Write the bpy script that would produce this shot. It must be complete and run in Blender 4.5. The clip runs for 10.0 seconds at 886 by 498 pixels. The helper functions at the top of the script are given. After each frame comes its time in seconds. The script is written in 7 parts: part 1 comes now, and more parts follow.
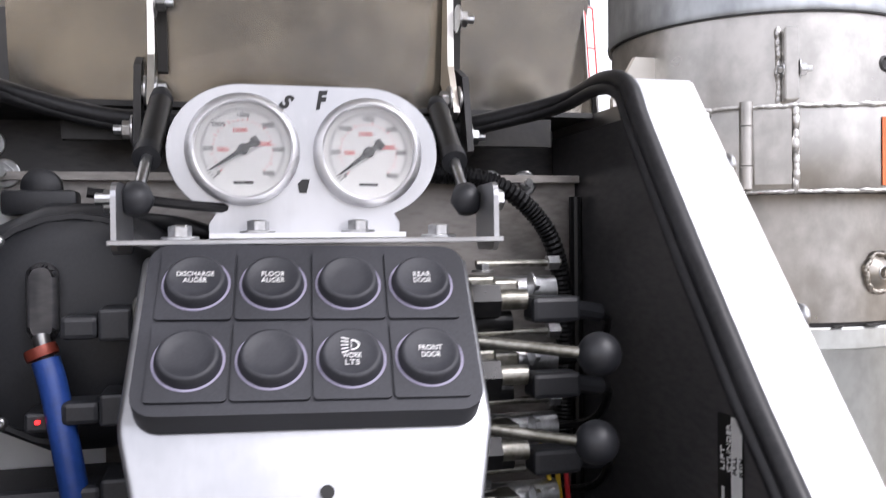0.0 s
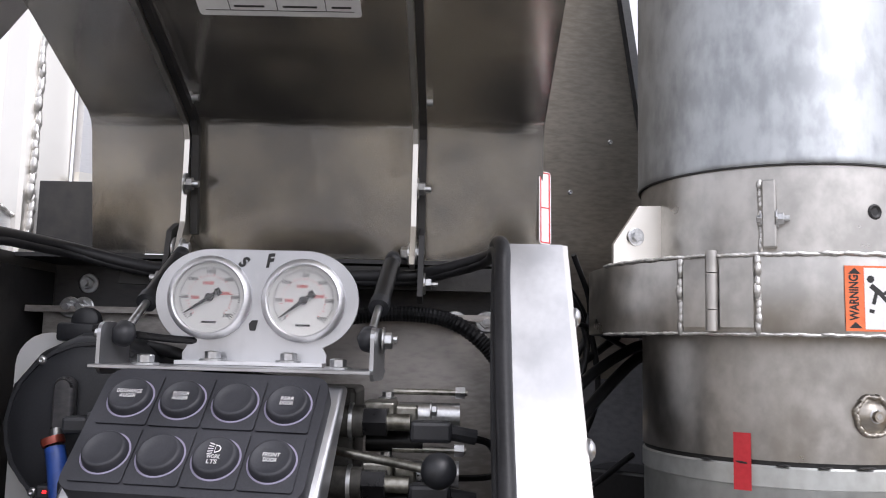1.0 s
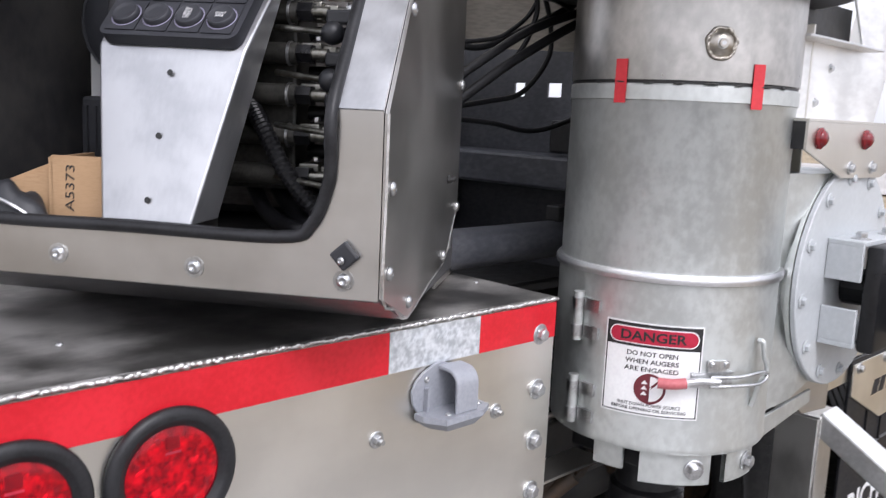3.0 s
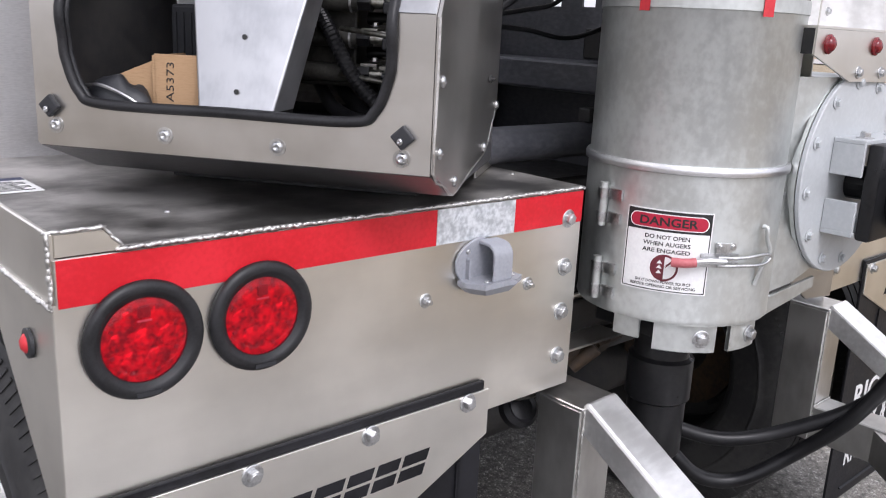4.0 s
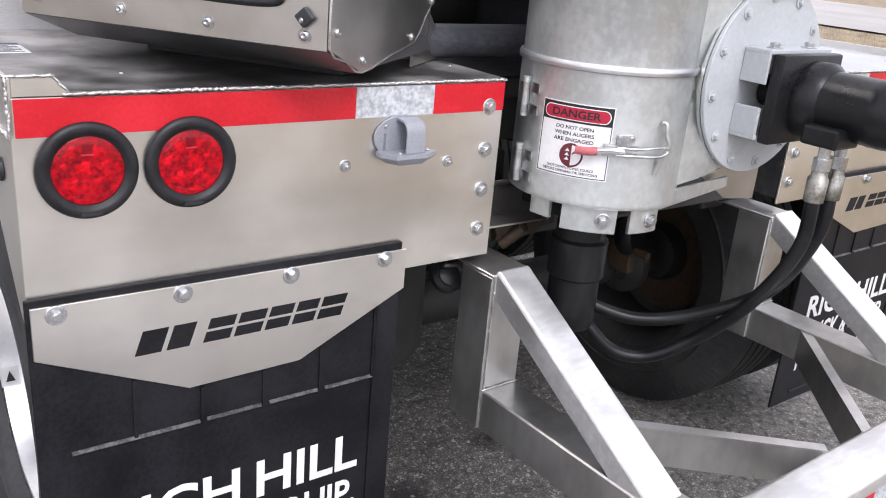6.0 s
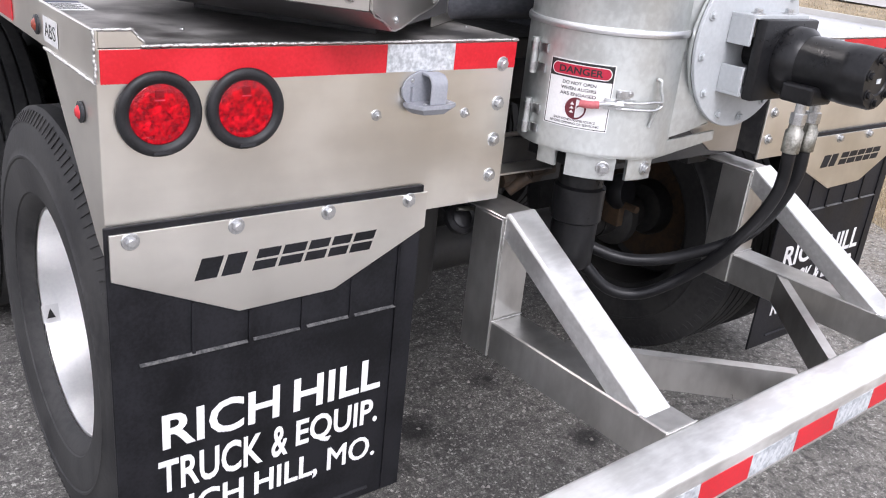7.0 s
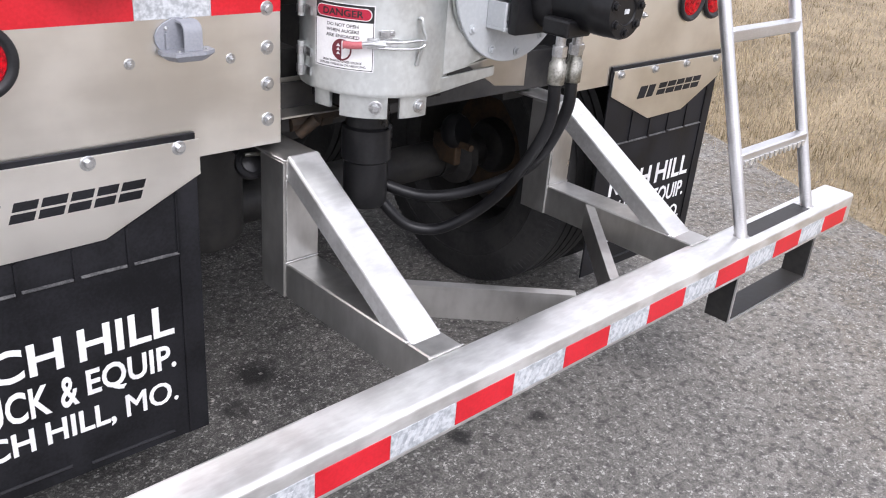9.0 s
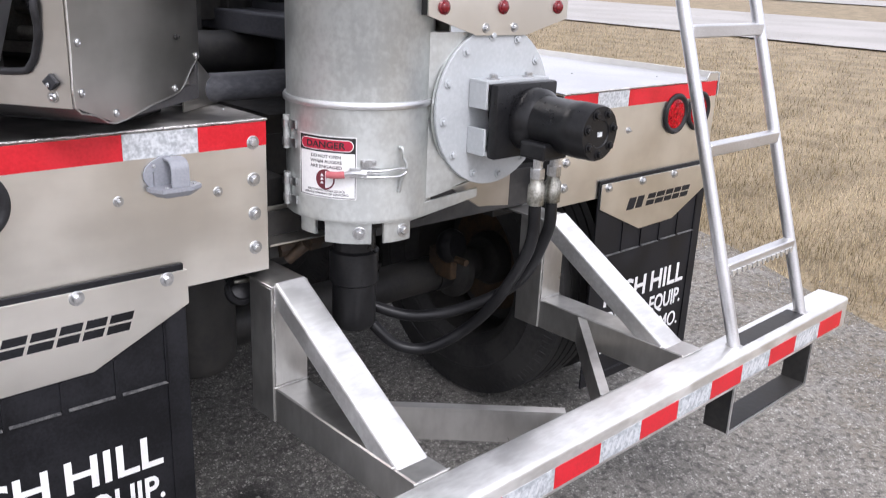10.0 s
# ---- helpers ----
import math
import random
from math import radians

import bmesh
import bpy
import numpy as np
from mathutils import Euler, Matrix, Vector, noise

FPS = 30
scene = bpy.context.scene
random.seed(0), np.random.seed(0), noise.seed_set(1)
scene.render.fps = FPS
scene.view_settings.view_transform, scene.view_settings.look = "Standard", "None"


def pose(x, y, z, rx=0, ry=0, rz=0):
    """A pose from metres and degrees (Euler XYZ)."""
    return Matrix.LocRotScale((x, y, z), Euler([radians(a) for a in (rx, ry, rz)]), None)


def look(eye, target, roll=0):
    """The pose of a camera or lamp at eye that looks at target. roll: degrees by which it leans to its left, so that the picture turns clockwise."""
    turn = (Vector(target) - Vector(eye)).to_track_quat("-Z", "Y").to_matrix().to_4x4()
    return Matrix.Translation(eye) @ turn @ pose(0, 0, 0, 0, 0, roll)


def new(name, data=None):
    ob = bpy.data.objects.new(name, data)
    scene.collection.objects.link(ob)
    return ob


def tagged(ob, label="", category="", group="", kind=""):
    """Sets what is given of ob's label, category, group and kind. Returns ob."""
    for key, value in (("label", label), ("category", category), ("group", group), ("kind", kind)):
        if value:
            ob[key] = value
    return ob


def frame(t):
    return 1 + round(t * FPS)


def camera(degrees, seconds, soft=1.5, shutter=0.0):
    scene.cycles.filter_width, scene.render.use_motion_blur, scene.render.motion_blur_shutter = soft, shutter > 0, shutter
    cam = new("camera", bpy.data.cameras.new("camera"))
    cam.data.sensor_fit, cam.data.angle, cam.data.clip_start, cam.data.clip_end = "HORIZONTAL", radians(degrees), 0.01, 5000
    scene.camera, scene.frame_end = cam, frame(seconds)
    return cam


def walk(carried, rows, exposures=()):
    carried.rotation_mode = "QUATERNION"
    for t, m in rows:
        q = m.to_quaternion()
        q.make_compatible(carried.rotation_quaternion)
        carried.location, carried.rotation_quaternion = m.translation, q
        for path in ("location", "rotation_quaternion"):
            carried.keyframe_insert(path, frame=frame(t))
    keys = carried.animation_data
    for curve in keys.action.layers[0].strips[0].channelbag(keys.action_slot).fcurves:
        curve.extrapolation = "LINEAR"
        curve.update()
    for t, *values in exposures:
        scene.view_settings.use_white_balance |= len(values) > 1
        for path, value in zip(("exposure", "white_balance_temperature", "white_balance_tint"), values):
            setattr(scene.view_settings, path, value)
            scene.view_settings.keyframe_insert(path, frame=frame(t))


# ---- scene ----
LENS = 54.44
cam = camera(LENS, 10.0, soft=1.0, shutter=0.2)
PATH = [
(0, (-0.0611, -0.0782, 1.6500), (1.8050, 0.6407, 1.6240), -0.62),
    (0.5, (-0.0553, -0.2243, 1.6737), (1.6774, 0.7653, 1.8093), 0.89),
    (1, (-0.0699, -0.3495, 1.6680), (1.5293, 0.8293, 1.8980), 1.38),
    (1.5, (-0.1677, -0.4396, 1.6198), (1.4327, 0.7430, 1.8201), -0.98),
    (2, (-0.2700, -0.5296, 1.5713), (1.3584, 0.6297, 1.5064), -0.20),
    (2.5, (-0.2425, -0.6406, 1.5431), (1.3261, 0.5800, 1.3207), -0.44),
    (3, (-0.1512, -0.7496, 1.5041), (1.2399, 0.6531, 1.1919), 2.63),
    (3.2, (-0.1404, -0.8061, 1.4929), (1.1539, 0.6776, 1.1416), 1.61),
    (4.3, (-0.3334, -0.8869, 1.4918), (0.9798, 0.5199, 0.9473), 3.08),
    (4.5, (-0.3497, -0.9054, 1.4922), (0.9635, 0.4945, 0.9304), 3.14),
    (5, (-0.3263, -0.9869, 1.5048), (1.0039, 0.3720, 0.8852), 3.78),
    (5.5, (-0.2234, -1.1282, 1.4986), (1.0048, 0.3062, 0.8395), 4.14),
    (5.7, (-0.2015, -1.1609, 1.4846), (0.9587, 0.3259, 0.8188), 4.89),
    (6.8, (-0.3720, -1.2799, 1.5098), (0.8071, 0.1549, 0.7675), 5.73),
    (7, (-0.3947, -1.3044, 1.4981), (0.7876, 0.1232, 0.7470), 5.92),
    (7.5, (-0.4342, -1.3522, 1.4825), (0.7307, 0.0423, 0.6468), 5.26),
    (8, (-0.4154, -1.3983, 1.4699), (0.7578, -0.0802, 0.5284), 4.96),
    (8.5, (-0.3019, -1.4945, 1.5156), (0.9444, -0.2137, 0.6178), 4.80),
    (9, (-0.1813, -1.5560, 1.5278), (1.0883, -0.2633, 0.6809), 4.71),
    (9.5, (-0.1357, -1.5885, 1.5487), (1.1420, -0.2570, 0.7777), 3.37),
    (10, (-0.1383, -1.6049, 1.5757), (1.1536, -0.2128, 0.9491), 2.42),
]
walk(cam, [(t, look(eye, target, roll)) for t, eye, target, roll in PATH],
     exposures=[(0.0, -0.22, 6150, 18), (0.5, -0.48, 6150, 17.5), (1.0, -0.59, 6150, 17), (2.5, -0.48, 6050, 16.5), (4.5, -0.60, 6120, 18), (7.5, -0.35, 6080, 18), (10.0, -0.52, 6080, 17.5)])

# ---- world and sun ----
world = bpy.data.worlds.new("overcast_sky")
scene.world = world
world.use_nodes = True
wn, wl = world.node_tree.nodes, world.node_tree.links
wn.clear()
sky = wn.new("ShaderNodeTexSky")
sky.sky_type = "NISHITA"
sky.sun_disc = False
sky.sun_elevation, sky.sun_rotation = radians(48), radians(198)
sky.dust_density, sky.air_density = 4.0, 1.0
soft_sky = wn.new("ShaderNodeHueSaturation")
soft_sky.inputs["Saturation"].default_value = 0.07
soft_sky.inputs["Value"].default_value = 1.0
bg = wn.new("ShaderNodeBackground")
bg.inputs["Strength"].default_value = 0.46
wo = wn.new("ShaderNodeOutputWorld")
wl.new(sky.outputs["Color"], soft_sky.inputs["Color"])
cloud = wn.new("ShaderNodeMix")
cloud.data_type = "RGBA"
cloud.inputs["Factor"].default_value = 0.6
cloud.inputs["B"].default_value = (4.3, 4.35, 4.4, 1)
wl.new(soft_sky.outputs["Color"], cloud.inputs["A"])
wl.new(cloud.outputs["Result"], bg.inputs["Color"])
wl.new(bg.outputs["Background"], wo.inputs["Surface"])
sun = new("sun", bpy.data.lights.new("sun", "SUN"))
sun.data.energy, sun.data.angle, sun.data.color = 1.9, radians(22), (1.0, 0.96, 0.9)
SUN_AZ = radians(198)
sun.matrix_world = Matrix.Translation((-20, -20, 30)) @ Vector(
    (math.sin(SUN_AZ) * math.cos(radians(48)), math.cos(SUN_AZ) * math.cos(radians(48)), math.sin(radians(48)))).to_track_quat("Z", "Y").to_matrix().to_4x4()

# ---- materials ----
def mk(name, c1, c2, rough=(0.4, 0.55), metal=0.0, big=4.0, fine=60.0, bump=0.1, stretch=(1, 1, 1), depth=0.002, specks=None, spec=0.5, coat=0.0, grain=0.4):
    """A surface with variation at two scales: broad stains and fine grain."""
    m = bpy.data.materials.new(name)
    m.use_nodes = True
    n, l = m.node_tree.nodes, m.node_tree.links
    b = n["Principled BSDF"]
    b.inputs["Metallic"].default_value = metal
    b.inputs["Specular IOR Level"].default_value = spec
    b.inputs["Coat Weight"].default_value = coat
    tc, mp = n.new("ShaderNodeTexCoord"), n.new("ShaderNodeMapping")
    mp.inputs["Scale"].default_value = stretch
    l.new(tc.outputs["Object"], mp.inputs["Vector"])
    n1, n2 = n.new("ShaderNodeTexNoise"), n.new("ShaderNodeTexNoise")
    n1.inputs["Scale"].default_value, n1.inputs["Detail"].default_value = big, 5
    n2.inputs["Scale"].default_value, n2.inputs["Detail"].default_value = fine, 4
    l.new(tc.outputs["Object"], n1.inputs["Vector"])
    l.new(mp.outputs["Vector"], n2.inputs["Vector"])
    add = n.new("ShaderNodeMath")
    add.operation = "MULTIPLY_ADD"
    add.inputs[1].default_value = 1.0 - grain
    half = n.new("ShaderNodeMath")
    half.operation = "MULTIPLY"
    half.inputs[1].default_value = grain
    l.new(n2.outputs["Fac"], half.inputs[0])
    l.new(n1.outputs["Fac"], add.inputs[0])
    l.new(half.outputs[0], add.inputs[2])
    rng = n.new("ShaderNodeMapRange")
    rng.interpolation_type = "SMOOTHSTEP"
    rng.inputs["From Min"].default_value, rng.inputs["From Max"].default_value = 0.36, 0.64
    l.new(add.outputs[0], rng.inputs["Value"])
    mix = n.new("ShaderNodeMix")
    mix.data_type = "RGBA"
    mix.inputs["A"].default_value, mix.inputs["B"].default_value = (*c1, 1), (*c2, 1)
    l.new(rng.outputs["Result"], mix.inputs["Factor"])
    colour = mix.outputs["Result"]
    if specks:
        vo = n.new("ShaderNodeTexVoronoi")
        vo.inputs["Scale"].default_value = specks[1]
        l.new(tc.outputs["Object"], vo.inputs["Vector"])
        sr = n.new("ShaderNodeSeparateColor")
        l.new(vo.outputs["Color"], sr.inputs["Color"])
        th = n.new("ShaderNodeMapRange")
        th.inputs["From Min"].default_value, th.inputs["From Max"].default_value = specks[2], min(1.0, specks[2] + 0.25)
        l.new(sr.outputs["Red"], th.inputs["Value"])
        mx = n.new("ShaderNodeMix")
        mx.data_type = "RGBA"
        mx.inputs["B"].default_value = (*specks[0], 1)
        l.new(colour, mx.inputs["A"])
        l.new(th.outputs["Result"], mx.inputs["Factor"])
        colour = mx.outputs["Result"]
    l.new(colour, b.inputs["Base Color"])
    rr = n.new("ShaderNodeMapRange")
    rr.interpolation_type = "SMOOTHSTEP"
    rr.inputs["From Min"].default_value, rr.inputs["From Max"].default_value = 0.3, 0.7
    rr.inputs["To Min"].default_value, rr.inputs["To Max"].default_value = rough
    l.new(add.outputs[0], rr.inputs["Value"])
    l.new(rr.outputs["Result"], b.inputs["Roughness"])
    if bump:
        bp = n.new("ShaderNodeBump")
        bp.inputs["Strength"].default_value, bp.inputs["Distance"].default_value = bump, depth
        l.new(n2.outputs["Fac"], bp.inputs["Height"])
        l.new(bp.outputs["Normal"], b.inputs["Normal"])
    return m


ALU = mk("mill_aluminium", (0.69, 0.667, 0.62), (0.87, 0.845, 0.79), (0.30, 0.385), 1.0, 3.2, 26, 0.0, (0.25, 0.25, 1), 0.0004, grain=0.12)
FRAME_ALU = mk("welded_frame_aluminium", (0.50, 0.49, 0.47), (0.68, 0.67, 0.645), (0.27, 0.42), 0.95, 5.0, 40, 0.0, (1, 1, 0.4), 0.0004, grain=0.3)
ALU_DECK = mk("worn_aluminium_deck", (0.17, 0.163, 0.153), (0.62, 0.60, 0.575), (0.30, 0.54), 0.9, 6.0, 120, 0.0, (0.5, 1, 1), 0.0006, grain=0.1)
ALU_LID = mk("polished_aluminium", (0.50, 0.495, 0.49), (0.74, 0.705, 0.64), (0.15, 0.23), 1.0, 6.0, 18, 0.0, (1, 1, 1), 0.0003, grain=0.25)
ALU_CAB = mk("dull_cabinet_aluminium", (0.45, 0.437, 0.415), (0.60, 0.585, 0.56), (0.295, 0.38), 1.0, 5.0, 30, 0.0, (0.25, 0.25, 1), 0.0004, grain=0.15)
ALU_TANK = mk("dull_tank_aluminium", (0.37, 0.342, 0.300), (0.54, 0.505, 0.45), (0.30, 0.44), 1.0, 2.0, 60, 0.04, (1, 1, 4), 0.0006)
INNER = mk("brown_grey_inner_metal", (0.25, 0.235, 0.22), (0.42, 0.395, 0.37), (0.4, 0.55), 0.6, 5.0, 80, 0.08, (1, 1, 3), 0.0006)
DARK_INTERIOR = mk("dark_glossy_interior", (0.054, 0.054, 0.059), (0.105, 0.102, 0.104), (0.27, 0.40), 0.2, 4.0, 90, 0.06, (1, 1, 3), 0.0006)
BUMPER = mk("mill_finish_tube", (0.72, 0.715, 0.70), (0.94, 0.94, 0.93), (0.30, 0.50), 0.85, 8.0, 90, 0.04, (0.3, 1, 1), 0.0006, grain=0.3)
CONSOLE = mk("smudged_aluminium", (0.44, 0.445, 0.46), (0.58, 0.585, 0.60), (0.30, 0.48), 0.9, 14.0, 200, 0.0, (1, 1, 0.2), 0.0004, grain=0.12)
ALU_BRIGHT = mk("bright_aluminium", (0.62, 0.62, 0.63), (0.76, 0.76, 0.77), (0.36, 0.48), 1.0, 5.0, 120, 0.05, (1, 1, 5), 0.0004)
# Near-black copy for aluminium inner and under faces; shade is put in the colour.
ALU_SHADED = mk("grimy_shaded_black", (0.014, 0.014, 0.016), (0.045, 0.043, 0.041), (0.45, 0.7), 0.0, 6, 60, 0.3)
# Grey for dust and wear, and for light caught on the flap ledges.
DUSTY_SHEEN = mk("dusty_rubber_with_sheen", (0.022, 0.022, 0.024), (0.11, 0.108, 0.105), (0.5, 0.7), 0.0, 60, 240, 0.2)
GALV = mk("galvanised_steel", (0.50, 0.517, 0.505), (0.605, 0.625, 0.61), (0.34, 0.54), 0.8, 13.0, 90, 0.05, (1, 1, 0.8), 0.0008, grain=0.5)
GALV_UP = mk("spangled_galvanised_pipe", (0.28, 0.295, 0.305), (0.43, 0.45, 0.465), (0.36, 0.52), 0.95, 13.0, 70, 0.0, (1, 1, 0.5), 0.0008, grain=0.45)
TUBE_ALU = mk("rolled_aluminium", (0.36, 0.35, 0.33), (0.55, 0.533, 0.508), (0.27, 0.42), 1.0, 12.0, 60, 0.0, (1, 1, 0.8), 0.0008, grain=0.35)
WELD = mk("weld_bead", (0.50, 0.49, 0.47), (0.72, 0.71, 0.69), (0.32, 0.5), 1.0, 30, 300, 0.3, depth=0.001)
ZINC = mk("zinc_bolt", (0.44, 0.445, 0.45), (0.66, 0.665, 0.67), (0.27, 0.38), 1.0, 40, 300, 0.05, depth=0.0004)
PAINT_GREY = mk("grey_paint", (0.41, 0.43, 0.44), (0.48, 0.50, 0.51), (0.32, 0.44), 0.0, 6, 120, 0.05, depth=0.0004)
PAINT_GREY_D = mk("grey_plastic", (0.24, 0.25, 0.275), (0.30, 0.31, 0.34), (0.38, 0.5), 0.0, 6, 200, 0.05, depth=0.0004)
BLACK = mk("black_paint", (0.006, 0.006, 0.007), (0.014, 0.014, 0.015), (0.26, 0.38), 0.0, 8, 120, 0.06, depth=0.0005, spec=0.3)
PLASTIC = mk("black_plastic", (0.013, 0.014, 0.017), (0.024, 0.025, 0.029), (0.42, 0.56), 0.0, 10, 500, 0.08, depth=0.0003)
KEYPAD = mk("keypad_rubber", (0.018, 0.019, 0.024), (0.034, 0.035, 0.042), (0.5, 0.64), 0.0, 14, 700, 0.08, depth=0.0003)
RUBBER = mk("rubber_seal", (0.008, 0.008, 0.009), (0.020, 0.020, 0.022), (0.34, 0.5), 0.0, 20, 300, 0.1, depth=0.0005, spec=0.35)
TYRE = mk("tyre_rubber", (0.012, 0.012, 0.013), (0.040, 0.039, 0.038), (0.6, 0.8), 0.0, 6, 60, 0.35, (1, 1, 1), 0.002)
FLAP = mk("mud_flap_rubber", (0.005, 0.005, 0.006), (0.015, 0.015, 0.018), (0.40, 0.62), 0.0, 7, 160, 0.2, depth=0.0008, spec=0.25)
HOSE = mk("hydraulic_hose", (0.005, 0.005, 0.006), (0.012, 0.012, 0.013), (0.30, 0.45), 0.0, 20, 400, 0.1, depth=0.0005, spec=0.3)
# Black for grimy chassis parts and for sheets that stand in for darkness.
DARK = mk("grimy_shaded_black", (0.010, 0.010, 0.011), (0.035, 0.033, 0.03), (0.45, 0.7), 0.0, 6, 60, 0.3)
RUST = mk("rusty_cast_iron", (0.03, 0.02, 0.013), (0.09, 0.055, 0.03), (0.6, 0.8), 0.1, 9, 80, 0.3)
RED_TAPE = mk("red_reflective_tape", (0.50, 0.006, 0.014), (0.62, 0.014, 0.026), (0.3, 0.42), 0.0, 12, 160, 0.04, depth=0.0003, spec=0.5)
SILVER_TAPE = mk("silver_reflective_tape", (0.40, 0.43, 0.46), (0.74, 0.77, 0.80), (0.3, 0.42), 0.35, 55, 130, 0.25, depth=0.001, grain=0.5)
GRIP = mk("faded_red_plastic", (0.42, 0.10, 0.11), (0.52, 0.15, 0.16), (0.45, 0.6), 0.0, 30, 200, 0.05)
TAPE_MARK = mk("pale_tape_print", (0.58, 0.61, 0.64), (0.74, 0.76, 0.78), (0.3, 0.42), 0.2, 60, 200, 0.0)
RED_DULL = mk("red_vinyl", (0.50, 0.02, 0.03), (0.60, 0.035, 0.045), (0.4, 0.5), 0.0, 20, 200, 0.04)
WHITE = mk("white_vinyl", (0.74, 0.74, 0.74), (0.82, 0.82, 0.81), (0.35, 0.5), 0.0, 15, 200, 0.03, depth=0.0003)
INK = mk("black_ink", (0.012, 0.012, 0.012), (0.02, 0.02, 0.02), (0.4, 0.5), 0.0, 20, 200, 0.0)
RED_INK = mk("red_ink", (0.55, 0.03, 0.03), (0.65, 0.06, 0.06), (0.4, 0.5), 0.0, 20, 200, 0.0)
RED_SIGN = mk("deep_red_ink", (0.36, 0.008, 0.03), (0.44, 0.014, 0.045), (0.4, 0.5), 0.0, 20, 200, 0.0)
MAROON = mk("maroon_ink", (0.10, 0.012, 0.02), (0.15, 0.02, 0.03), (0.4, 0.5), 0.0, 20, 200, 0.0)
RED_RUST = mk("red_brown_anodised", (0.16, 0.028, 0.018), (0.24, 0.05, 0.03), (0.35, 0.5), 0.4, 20, 200, 0.0)
ORANGE = mk("orange_vinyl", (0.78, 0.16, 0.05), (0.84, 0.2, 0.07), (0.4, 0.5), 0.0, 20, 200, 0.0)
NAVY = mk("navy_ink", (0.015, 0.02, 0.07), (0.02, 0.03, 0.09), (0.4, 0.5), 0.0, 20, 200, 0.0)
CARD = mk("corrugated_cardboard", (0.30, 0.185, 0.095), (0.40, 0.255, 0.14), (0.7, 0.85), 0.0, 9, 120, 0.15, (1, 1, 8))
DIAL = mk("gauge_dial", (0.70, 0.70, 0.68), (0.76, 0.76, 0.74), (0.3, 0.4), 0.0, 10, 200, 0.0)
BLUE_HOSE = mk("blue_hose", (0.012, 0.04, 0.18), (0.02, 0.06, 0.26), (0.35, 0.5), 0.0, 12, 200, 0.05)
RIM = mk("polished_rim", (0.84, 0.84, 0.84), (0.92, 0.92, 0.91), (0.28, 0.40), 1.0, 6, 120, 0.03, depth=0.0004)
FITTING = mk("zinc_fitting", (0.17, 0.165, 0.14), (0.40, 0.39, 0.35), (0.3, 0.45), 1.0, 30, 200, 0.05, depth=0.0004)
VALVE = mk("valve_body_paint", (0.028, 0.027, 0.024), (0.075, 0.072, 0.064), (0.4, 0.55), 0.4, 18, 200, 0.1)

CHASSIS_GREY = mk("grimy_grey_chassis", (0.036, 0.038, 0.045), (0.080, 0.081, 0.090), (0.3, 0.5), 0.0, 5, 70, 0.2, (1, 1, 2))
CONNECTOR = mk("grey_connector_plastic", (0.085, 0.083, 0.075), (0.15, 0.146, 0.132), (0.4, 0.55), 0.0, 18, 200, 0.1)


